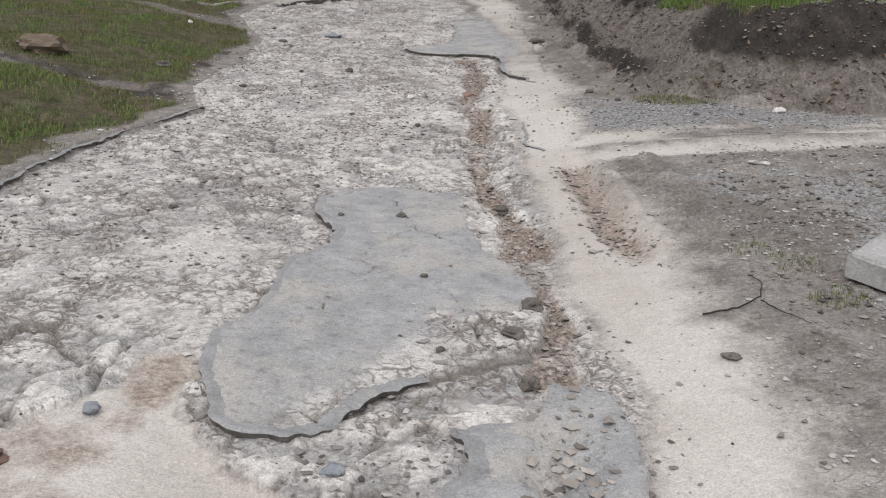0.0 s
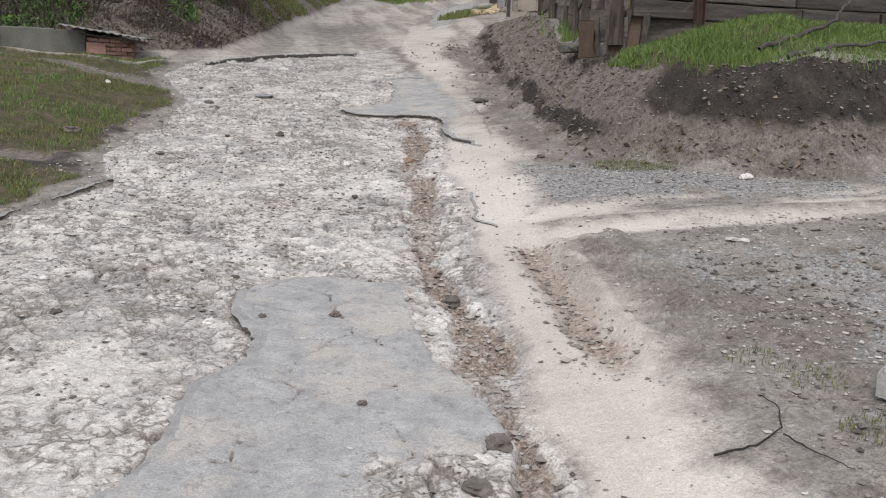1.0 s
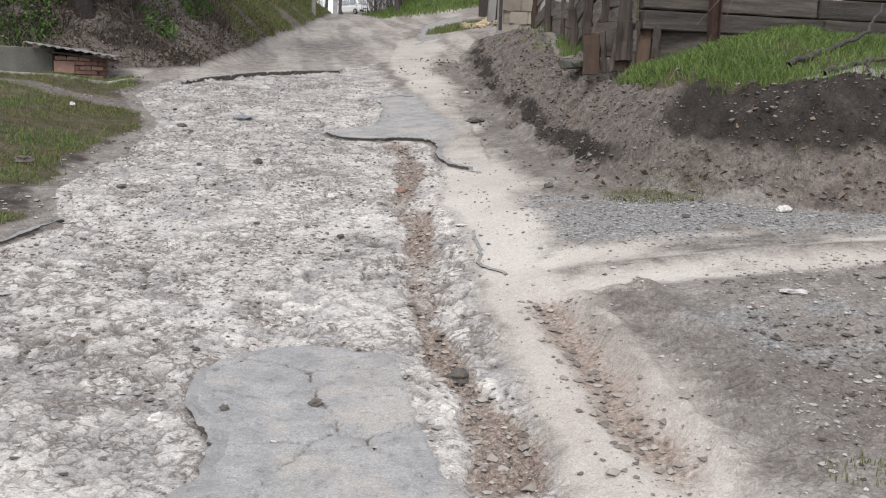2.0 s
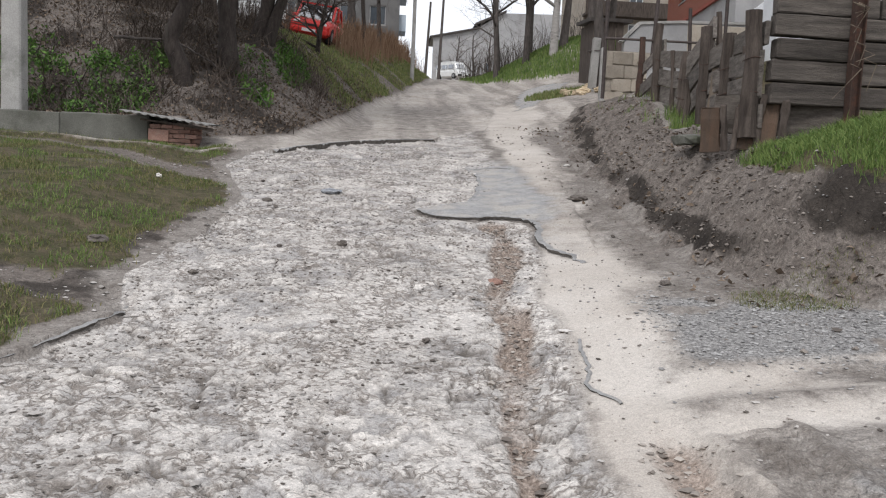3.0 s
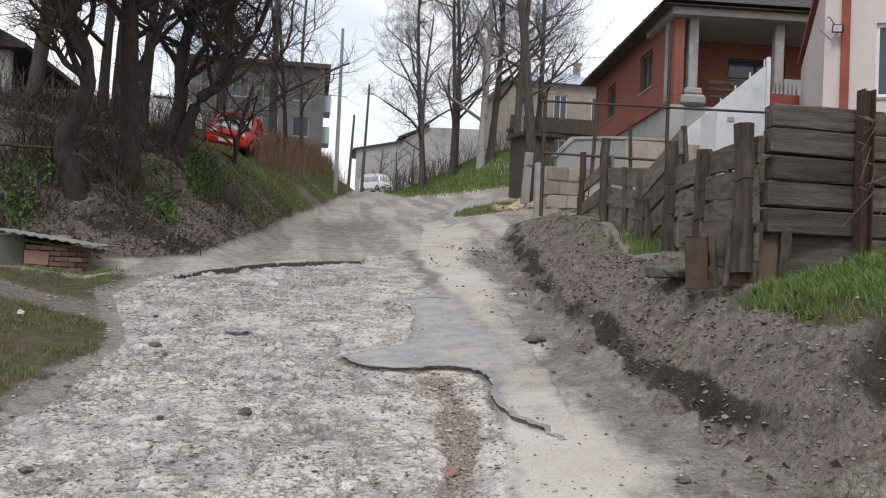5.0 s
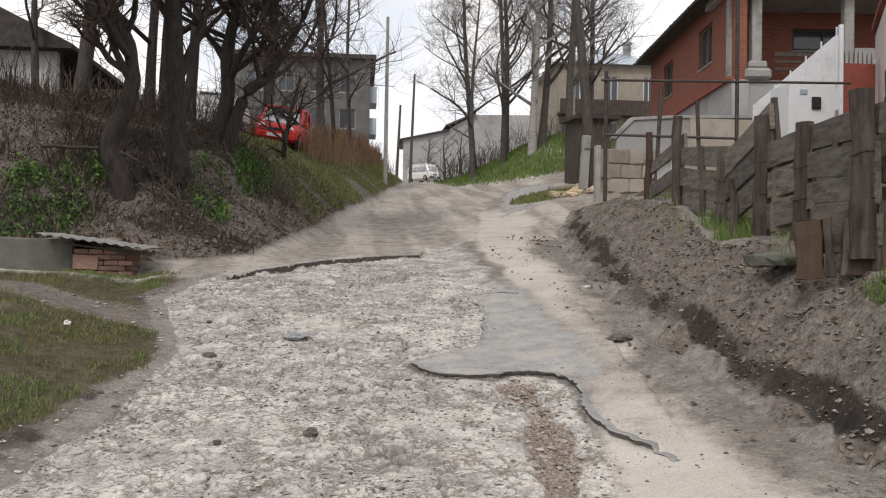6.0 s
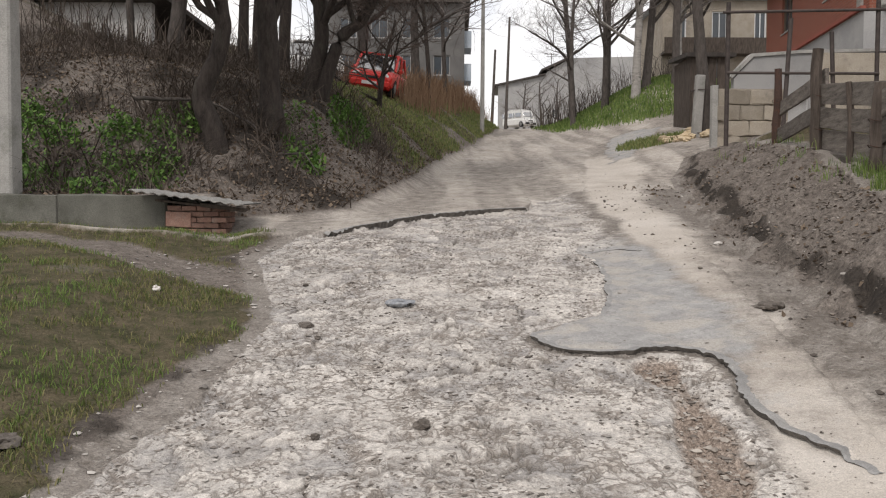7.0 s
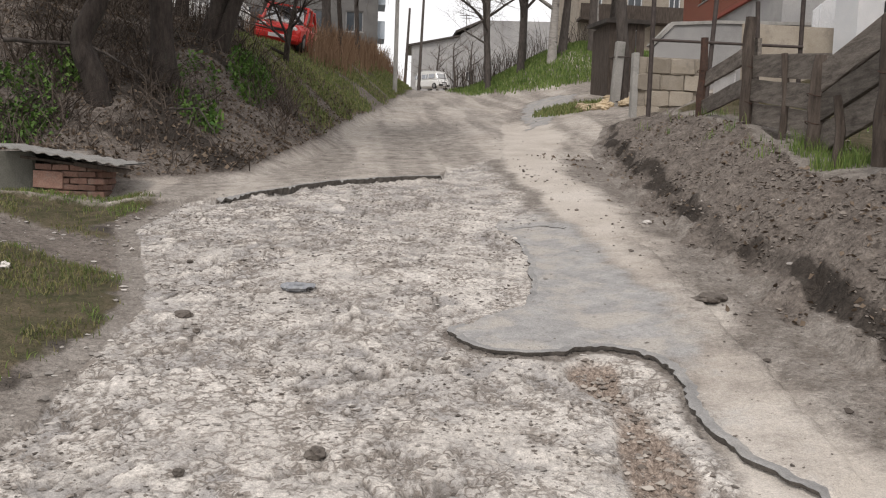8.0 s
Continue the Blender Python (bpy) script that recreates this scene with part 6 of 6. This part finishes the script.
def blades(name, g, x, y, z, h0, h1, w, material, label, category="grass", bend=0.6):
    n = len(x)
    a, h = g.uniform(0, 2 * np.pi, n), g.uniform(h0, h1, n)
    ux, uy = np.cos(a) * w / 2, np.sin(a) * w / 2
    la, lb = g.uniform(0, 2 * np.pi, n), h * g.uniform(0.1, bend, n)
    lx, ly = np.cos(la) * lb, np.sin(la) * lb
    v = np.stack([np.stack([x - ux, y - uy, z - 0.01], -1), np.stack([x + ux, y + uy, z - 0.01], -1), np.stack([x - 0.7 * ux + 0.35 * lx, y - 0.7 * uy + 0.35 * ly, z + 0.6 * h], -1), np.stack([x + 0.7 * ux + 0.35 * lx, y + 0.7 * uy + 0.35 * ly, z + 0.6 * h], -1), np.stack([x + lx, y + ly, z + h * 0.92], -1)], 1).reshape(-1, 3)
    i = np.arange(n)[:, None] * 5
    f = np.concatenate([i + np.array([[0, 1, 3]]), i + np.array([[0, 3, 2]]), i + np.array([[2, 3, 4]])])
    me = mesh_from(name, v, f)
    me.materials.append(material)
    return tagged(new(name, me), label, category, kind="stuff")


def spots(x, y, places):
    return np.maximum.reduce([1 - step(np.hypot((x - a) / c, (y - b) / d), 0.6, 1.0) for a, b, c, d in places])


def tufted(x, y, size, seed, lo, hi):
    return step(fbm(x, y, size, seed, 4), lo, hi)


g, x, y, z = scatter(1, 150000, -8, -1.6, 6.0, 18.6, lambda x, y, a, b: b[:, 2] * (0.08 + 0.92 * tufted(x, y, 0.5, 201, 0.42, 0.66)) * (1 - step(-x, 5.5, 8) * 0.6))
blades("lawn_grass", g, x, y, z, 0.015, 0.06, 0.009, LAWN, "short worn spring grass with yellowed patches", bend=1.3)
g, x, y, z = scatter(31, 60000, -7, -1.7, 6.0, 18.6, lambda x, y, a, b: b[:, 2] * tufted(x, y, 0.4, 231, 0.52, 0.64))
blades("lawn_tufts", g, x, y, z, 0.02, 0.075, 0.008, GRASS, "brighter green tufts in the worn grass", bend=1.3)
g, x, y, z = scatter(2, 130000, 3.7, 12, 8.8, 13.2, lambda x, y, a, b: b[:, 2] * (0.3 + 0.7 * tufted(x, y, 0.5, 202, 0.3, 0.55)) * (y < 12.1) * (1 - 0.7 * step(x, 6.2, 7.0)))
blades("bank_grass", g, x, y, z, 0.04, 0.13, 0.008, GRASS, "lush green grass overhanging the cut bank", bend=1.3)
g, x, y, z = scatter(3, 70000, -3, 4, 25, 60, lambda x, y, a, b: b[:, 2] * (0.25 + 0.75 * tufted(x, y, 1.2, 203, 0.25, 0.5)))
blades("verge_grass", g, x, y, z, 0.05, 0.15, 0.024, VERGE, "green grass on the steep roadside verge")
g, x, y, z = scatter(4, 36000, 4, 14, 38, 60, lambda x, y, a, b: b[:, 2])
blades("knoll_grass", g, x, y, z, 0.1, 0.25, 0.04, GRASS, "bright green grass on the far knoll")
g, x, y, z = scatter(5, 9000, 4, 8, 29.5, 35, lambda x, y, a, b: b[:, 2])
blades("path_grass", g, x, y, z, 0.06, 0.2, 0.03, VERGE, "grass tuft beside the utility pole")
g, x, y, z = scatter(6, 9000, 3.5, 6.2, 11.5, 26, lambda x, y, a, b: 0.5 * tufted(x, y, 0.7, 206, 0.55, 0.66) * (x > 3.7 + 0.12 * (y - 12)))
blades("fence_grass", g, x, y, z, 0.05, 0.22, 0.012, GRASS, "thin grass at the foot of the fence")
g, x, y, z = scatter(34, 5000, 2.8, 4.2, 8.9, 9.9, lambda x, y, a, b: spots(x, y, ((3.3, 9.25, 0.6, 0.35),)))
blades("dry_straw", g, x, y, z, 0.01, 0.045, 0.005, LAWN, "flattened dry straw at the foot of the bank", bend=2.0)
for k, (px, py, rr, n) in enumerate(((2.14, 4.66, 0.12, 90), (2.3, 4.4, 0.16, 150), (2.28, 3.9, 0.14, 200), (4.3, 8.75, 0.14, 120), (4.9, 17.0, 0.3, 500), (4.78, 16.2, 0.35, 600))):
    g = np.random.default_rng(300 + k)
    a, q = g.uniform(0, 6.28, n), rr * np.sqrt(g.random(n))
    x, y = px + q * np.cos(a), py + q * np.sin(a)
    blades("grass_tuft", g, x, y, on_ground(x, y)[0], 0.012, 0.035 if k < 4 else 0.26, 0.005 if k < 4 else 0.008, LAWN if k < 4 else GRASS, "small green weed tuft in bare dirt" if k < 4 else "green grass tuft beside a fence post")


def leaves(name, g, x, y, z, size, material, label, lift=0.0, tilt=0.6):
    n = len(x)
    s, a = size * g.uniform(0.6, 1.3, n), g.uniform(0, 2 * np.pi, n)
    up = z + lift * g.random(n) ** 1.5 + 0.01
    tx, ty = g.normal(0, tilt, n) * s, g.normal(0, tilt, n) * s
    c, q = np.cos(a), np.sin(a)
    v = np.stack([np.stack([x - c * s, y - q * s, up - tx], -1), np.stack([x - q * s * 0.5, y + c * s * 0.5, up + ty + 0.2 * s], -1), np.stack([x + c * s, y + q * s, up + tx], -1), np.stack([x + q * s * 0.5, y - c * s * 0.5, up - ty + 0.2 * s], -1)], 1).reshape(-1, 3)
    i = np.arange(n)[:, None] * 4
    f = np.concatenate([i + np.array([[0, 1, 2]]), i + np.array([[0, 2, 3]])])
    me = mesh_from(name, v, f)
    me.materials.append(material)
    return tagged(new(name, me), label, "undergrowth", kind="stuff")


GREEN = ((-5.9, 20.6, 1.3, 1.5), (-4.9, 20.2, 0.9, 1.0), (-2.9, 23.2, 0.5, 1.2), (-2.2, 25.5, 0.5, 1.8), (-7.4, 21.5, 1.0, 1.5), (-4.7, 21.8, 0.5, 0.8), (-2.6, 22.0, 0.4, 0.5))
g, x, y, z = scatter(7, 90000, -9, -1.2, 18.9, 29, lambda x, y, a, b: spots(x, y, GREEN) * (0.1 + 0.9 * tufted(x, y, 0.45, 207, 0.42, 0.6)))
leaves("nettles", g, x, y, z, 0.036, NETTLE, "fresh green nettles and ground ivy on the bank", 0.22)
g, x, y, z = scatter(8, 48000, -10, 0.5, 18.9, 34, lambda x, y, a, b: 0.8 * (b[:, 0] > 0.6))
leaves("leaf_litter", g, x, y, z, 0.032, LITTER, "brown leaf litter and dry stalks on the bank", 0.03, 0.4)
g, x, y, z = scatter(9, 9000, 2.4, 6, 8.0, 24, lambda x, y, a, b: b[:, 0] * 0.6 * tufted(x, y, 0.8, 209, 0.4, 0.6))
leaves("dry_stalks", g, x, y, z, 0.03, LITTER, "dry leaves and straw on the cut bank", 0.02, 0.35)


def brush(name, seed, n, region, keep, length, rad, material, label, arch=0.6, rise=1.0):
    g, x, y, z = scatter(seed, n, *region, keep)
    m = len(x)
    a, h = g.uniform(0, 2 * np.pi, m), length * g.uniform(0.4, 1.2, m)
    k = h * g.uniform(0.1, arch, m)
    p = [np.stack([x, y, z - 0.03 * rise], -1), np.stack([x + 0.3 * k * np.cos(a), y + 0.3 * k * np.sin(a), z + 0.55 * h * rise], -1), np.stack([x + k * np.cos(a), y + k * np.sin(a), z + h * rise * g.uniform(0.6, 1.0, m)], -1)]
    ring = np.arange(3) * 2 * np.pi / 3
    v = np.concatenate([np.stack([q[:, 0:1] + r * np.cos(ring)[None], q[:, 1:2] + r * np.sin(ring)[None], np.repeat(q[:, 2:3], 3, 1)], -1)[:, None] for q, r in zip(p, (rad, rad * 0.8, rad * 0.35))], 1).reshape(-1, 3)
    i = np.arange(m)[:, None] * 9
    quads = [(3 * r + c, 3 * r + (c + 1) % 3, 3 * r + 3 + (c + 1) % 3, 3 * r + 3 + c) for r in (0, 1) for c in range(3)]
    f = np.concatenate([i + np.array([q]) for q in quads])
    me = mesh_from(name, v, f)
    me.materials.append(material)
    return tagged(new(name, me), label, "undergrowth", kind="stuff")


brush("thicket", 11, 9000, (-11, -2.4, 19.3, 33), lambda x, y, a, b: b[:, 0] * tufted(x, y, 1.3, 211, 0.38, 0.6) * step(-x - 0.1 * (y - 20), 1.8, 3.2), 0.5, 0.007, BRUSH, "tangled leafless brush on the bank", 2.4)
brush("fallen_twigs", 12, 3600, (-6.5, -1.4, 19.6, 27), lambda x, y, a, b: b[:, 0] * tufted(x, y, 0.9, 212, 0.45, 0.6), 0.55, 0.011, BRUSH, "heap of cut twigs under the trees", 2.6)
brush("bank_debris", 16, 2600, (2.4, 4.4, 8.4, 18), lambda x, y, a, b: (0.15 + 0.85 * tufted(x, y, 0.5, 216, 0.45, 0.6)) * step(x, 2.5, 2.9), 0.07, 0.0035, LITTER, "short dry twigs and straw strewn below the bank", 2.2, 0.12)
brush("russet_weeds", 13, 9000, (-4, 3.4, 36, 66), lambda x, y, a, b: step(-x + 0.115 * (y - 38), 0.6, 1.6), 1.3, 0.014, RUSSET, "russet dry weeds along the top of the verge", 0.35)
brush("hedge_brush", 14, 900, (4.5, 13, 52, 62), lambda x, y, a, b: tufted(x, y, 1.6, 214, 0.4, 0.6), 2.0, 0.014, BRUSH, "grey-brown scrub behind the birches", 0.9)
brush("bank_brush", 15, 2600, (-18, -3.4, 27, 52), lambda x, y, a, b: 0.9 + 0 * x, 1.4, 0.012, BRUSH, "dark scrub behind the trees", 0.7)


def stones(name, g, x, y, z, s0, s1, material, label, flat=0.6, category="stones"):
    n = len(x)
    ico = np.array([(1, 0, 0), (-1, 0, 0), (0, 1, 0), (0, -1, 0), (0.2, 0.1, 1), (0, 0, -1), (0.75, 0.7, 0.55), (-0.7, -0.75, 0.5)]) * 1.05
    tri = np.array([(6, 4, 0), (2, 4, 6), (0, 2, 6), (4, 2, 1), (7, 4, 1), (3, 4, 7), (1, 3, 7), (4, 3, 0), (2, 0, 5), (1, 2, 5), (3, 1, 5), (0, 3, 5)])
    s = s0 * (s1 / s0) ** (g.random(n) ** 2.2)
    v = ico[None] * g.uniform(0.65, 1.2, (n, 8, 1))
    v = v * np.stack([s * g.uniform(0.8, 1.4, n), s, s * flat * g.uniform(0.6, 1.2, n)], -1)[:, None]
    a = g.uniform(0, 6.28, n)
    vx, vy = v[..., 0] * np.cos(a)[:, None] - v[..., 1] * np.sin(a)[:, None], v[..., 0] * np.sin(a)[:, None] + v[..., 1] * np.cos(a)[:, None]
    v = np.stack([vx + x[:, None], vy + y[:, None], v[..., 2] + (z + s * flat * 0.35)[:, None]], -1).reshape(-1, 3)
    f = (np.arange(n)[:, None, None] * 8 + tri[None]).reshape(-1, 3)
    me = mesh_from(name, v, f)
    me.materials.append(material)
    return tagged(new(name, me), label, category, kind="stuff")


g, x, y, z = scatter(21, 22000, -2.4, 2.2, 2.3, 21, lambda x, y, a, b: a[:, 0] * (1 - a[:, 1]) * (0.15 + 0.85 * tufted(x, y, 0.5, 221, 0.45, 0.62)))
stones("road_stones", g, x, y, z, 0.004, 0.026, PEBBLES, "loose pale crushed stone on the worn road", 0.32)
g, x, y, z = scatter(33, 26000, -2.4, 2.0, 2.3, 19, lambda x, y, a, b: a[:, 0] * (1 - a[:, 1]) * (0.1 + 0.9 * tufted(x, y, 0.6, 233, 0.47, 0.6)))
stones("road_crumbs", g, x, y, z, 0.004, 0.02, CRUMBS, "dark crumbs of earth and asphalt between the worn stones", 0.5)
g, x, y, z = scatter(22, 14000, 0.3, 2.0, 2.3, 13.3, lambda x, y, a, b: a[:, 3])
stones("gully_stones", g, x, y, z, 0.005, 0.03, RED_PEBBLES, "brownish stones washed into the gully")
g, x, y, z = scatter(23, 16000, 1.7, 6, 7.4, 10.4, lambda x, y, a, b: np.maximum(b[:, 3], 0.06))
stones("gravel", g, x, y, z, 0.004, 0.018, GREY_PEBBLES, "grey gravel spread at the mouth of the lane")
g, x, y, z = scatter(24, 12000, 1.5, 5, 2.4, 7.4, lambda x, y, a, b: 0.06 + 0.7 * tufted(x, y, 0.5, 224, 0.45, 0.6) * step(x - 0.3 * (y - 5.5), 2.0, 2.6))
stones("lane_stones", g, x, y, z, 0.004, 0.017, PEBBLES, "scattered pebbles in churned dirt")
g, x, y, z = scatter(25, 24000, 2.4, 5.4, 8.0, 24, lambda x, y, a, b: (0.05 + 0.8 * (b[:, 0] > 0.8)) * (0.2 + 0.75 * tufted(x, y, 0.35, 225, 0.42, 0.58)))
stones("bank_clods", g, x, y, z, 0.006, 0.03, CLODS, "crumbled earth clods on the cut bank", 0.75)
g, x, y, z = scatter(32, 9000, 1.75, 5.5, 2.4, 7.2, lambda x, y, a, b: tufted(x, y, 0.45, 232, 0.42, 0.6) * step(x - 0.2 * (y - 5.5), 2.15, 2.6))
stones("lane_clods", g, x, y, z, 0.005, 0.024, CLODS, "crumbs of churned earth beside the track", 0.6)
g, x, y, z = scatter(26, 1500, 2.6, 9, 7.9, 26, lambda x, y, a, b: 0.25 + 0.5 * b[:, 1])
stones("bank_stones", g, x, y, z, 0.008, 0.032, PEBBLES, "pale stones stuck in the earth bank")
g, x, y, z = scatter(27, 1400, 0.9, 2.4, 2.4, 14, lambda x, y, a, b: a[:, 2] * 0.5)
stones("track_grit", g, x, y, z, 0.004, 0.018, CLODS, "dark grit on the dusty wheel track")
g, x, y, z = scatter(28, 2600, -3.2, 4.5, 14, 34, lambda x, y, a, b: 0.3 * (1 - b[:, 2]))
stones("upper_road_stones", g, x, y, z, 0.006, 0.024, PEBBLES, "loose stones on the upper dirt road")
g, x, y, z = scatter(29, 2600, -3.5, -1.5, 6, 18.5, lambda x, y, a, b: 0.5 * (1 - b[:, 2]))
stones("verge_stones", g, x, y, z, 0.006, 0.035, PEBBLES, "small stones along the worn verge")


# ---- single stones, clods, litter ----
def single_stone(seed, x, y, size, material, label, flat=0.65, name="stone", category="stone"):
    r = random.Random(seed)
    bm = bmesh.new()
    bmesh.ops.create_icosphere(bm, subdivisions=3, radius=size)
    for v in bm.verts:
        k = 1 + 0.5 * noise.noise(v.co * (1.6 / size) + Vector((seed * 3.1, 0, 0))) + 0.16 * noise.noise(v.co * (5 / size))
        v.co = Vector((v.co.x * k * 1.15, v.co.y * k, v.co.z * k * flat))
    bmesh.ops.rotate(bm, verts=bm.verts, matrix=Matrix.Rotation(r.uniform(0, 6), 3, "Z"))
    me = bpy.data.meshes.new(name)
    bm.to_mesh(me)
    bm.free()
    me.materials.append(material)
    ob = new(name, me)
    ob.location = (x, y, gz(x, y) + size * flat * 0.5)
    return tagged(ob, label, category, group="loose stones")


single_stone(1, 1.02, 6.32, 0.062, DARK_STONE, "brown fist-sized stone beside the asphalt patch")
single_stone(2, 0.86, 4.2, 0.05, DARK_STONE, "dark clod at the crumbling asphalt edge")
single_stone(3, 0.72, 3.92, 0.055, DARK_STONE, "dark clod at the crumbling asphalt edge", 0.4)
single_stone(4, 0.71, 3.4, 0.045, DARK_STONE, "dark lump of asphalt in the gravel")
single_stone(5, 2.48, 9.84, 0.04, DARK_STONE, "dark round clod on the dusty track")
single_stone(6, 2.65, 9.29, 0.032, DARK_STONE, "dark round clod on the dusty track")
single_stone(7, -0.95, 3.09, 0.032, BLUE_STONE, "bluish stone in the sandy hollow")
single_stone(8, -0.07, 2.72, 0.038, BLUE_STONE, "flat bluish stone at the road's edge", 0.4)
single_stone(9, -1.24, 13.95, 0.05, DARK_STONE, "dark stone lying on the worn road")
single_stone(10, -0.52, 14.75, 0.11, BLUE_STONE, "flat bluish asphalt lump on the worn road", 0.35)
single_stone(11, -0.2, 11.8, 0.045, DARK_STONE, "dark pebble on the worn road")
single_stone(12, -1.38, 10.46, 0.04, DARK_STONE, "rust-brown clod near the road's edge", 0.5)
single_stone(13, -2.44, 11.33, 0.09, DARK_STONE, "half-buried dark stone in the grass edge", 0.5)
single_stone(14, 2.66, 14.2, 0.11, DARK_STONE, "flat clod below the earth bank", 0.4)
single_stone(15, 1.58, 3.45, 0.035, DARK_STONE, "brown clod on the dusty track", 0.35)
single_stone(16, -2.75, 14.75, 0.04, PALE_STONE, "pale stone beside the trodden path", 0.8)
single_stone(17, 1.2, 10.6, 0.06, BRICK, "reddish brick fragment in the gully", 0.5)
single_stone(18, -1.2, 2.75, 0.07, BRICK, "orange brick rubble in the sandy hollow", 0.3)
single_stone(19, 4.05, 8.5, 0.06, PALE_STONE, "pale stone at the foot of the bank", 0.5)
single_stone(20, 3.1, 17.2, 0.05, PALE_STONE, "pale stone below the bank", 0.5)
single_stone(22, 1.52, 8.98, 0.045, PALE_STONE, "flat pale flake on the dusty track", 0.15)
single_stone(21, -3.7, 10.9, 0.22, LITTER, "brown rotten stump in the grass", 0.6, "stump", "stump")
for k in range(26):
    q = random.Random(500 + k)
    single_stone(30 + k, 6.3 + q.gauss(0, 0.38), 31.3 + q.gauss(0, 0.5), q.uniform(0.08, 0.2), SAND_STONE, "yellow limestone rubble by the utility pole")
for k in range(24):
    q = random.Random(700 + k)
    xx, yy = q.uniform(-1.9, 1.0), q.uniform(3.6, 18)
    single_stone(80 + k, xx, yy, q.uniform(0.014, 0.032), DARK_STONE if k % 3 else PALE_STONE, "small dark clod on the broken road" if k % 3 else "small pale stone on the broken road")


def branch(name, pts, r0, label, material=GREY_BARK):
    p = [(x, y, gz(x, y) + dz) for x, y, dz in pts]
    fine = np.linspace(0, len(p) - 1, 5 * len(p))
    run = np.stack([np.interp(fine, np.arange(len(p)), np.array(p)[:, k]) for k in range(3)], -1)
    run[1:-1] += np.random.default_rng(len(p)).normal(0, r0 * 0.4, run[1:-1].shape)
    co, f = tube_rows(run, np.linspace(r0, r0 * 0.4, len(run)), 6)
    me = mesh_from(name, co, f, True)
    me.materials.append(material)
    return tagged(new(name, me), label, "branch")


branch("twig", [(1.61, 3.89, 0.012), (1.78, 3.89, 0.015), (1.92, 3.97, 0.02), (2.0, 4.14, 0.02), (1.99, 4.27, 0.01)], 0.005, "thin bent dry twig lying in the dirt", BARK)
branch("twig", [(1.9, 3.92, 0.02), (1.94, 3.77, 0.012), (1.99, 3.6, 0.01)], 0.004, "thin dry twig lying in the dirt", BARK)
branch("branch", [(4.7, 9.75, 0.05), (5.4, 10.1, 0.1), (5.9, 10.4, 0.18), (6.4, 10.9, 0.4)], 0.032, "bare grey branch lying on the grassy bank")
branch("branch", [(4.75, 9.25, 0.03), (5.4, 9.55, 0.06), (6.1, 9.8, 0.1), (6.9, 10.2, 0.25)], 0.026, "bare grey branch at the edge of the bank")
branch("branch", [(5.3, 9.45, 0.06), (5.15, 9.2, 0.02), (5.0, 8.95, 0.03)], 0.014, "root hanging from the edge of the bank")
branch("branch", [(-3.0, 21.6, 0.1), (-2.6, 21.8, 0.25), (-2.2, 21.5, 0.05)], 0.025, "dead branch lying below the trees")
branch("branch", [(-5.4, 21.6, 0.5), (-4.4, 22.2, 0.4), (-3.2, 22.0, 0.2)], 0.04, "dead branch leaning under the trees")

slab = thing("concrete_block", (2.62, 4.15, gz(2.62, 4.15)), "chipped pale concrete block lying on the verge", "block")
bm = bmesh.new()
box(bm, (2.74, 4.12, gz(2.74, 4.1) + 0.1), (0.5, 0.42, 0.13), 38, (8, -10), 0.015, 0.012, 3, random.Random(3))
part("block_body", bm, CONCRETE, slab)
chip = tagged(new("white_chip"), "flat white plaster chip on the lane", "debris")
chip.location = (3.07, 6.67, gz(3.07, 6.67))
bm = bmesh.new()
box(bm, (3.07, 6.67, gz(3.07, 6.67) + 0.012), (0.17, 0.06, 0.02), 15, (0, 4), 0.004, 0.006, 2, random.Random(5))
part("chip_body", bm, PALE_STONE, chip)
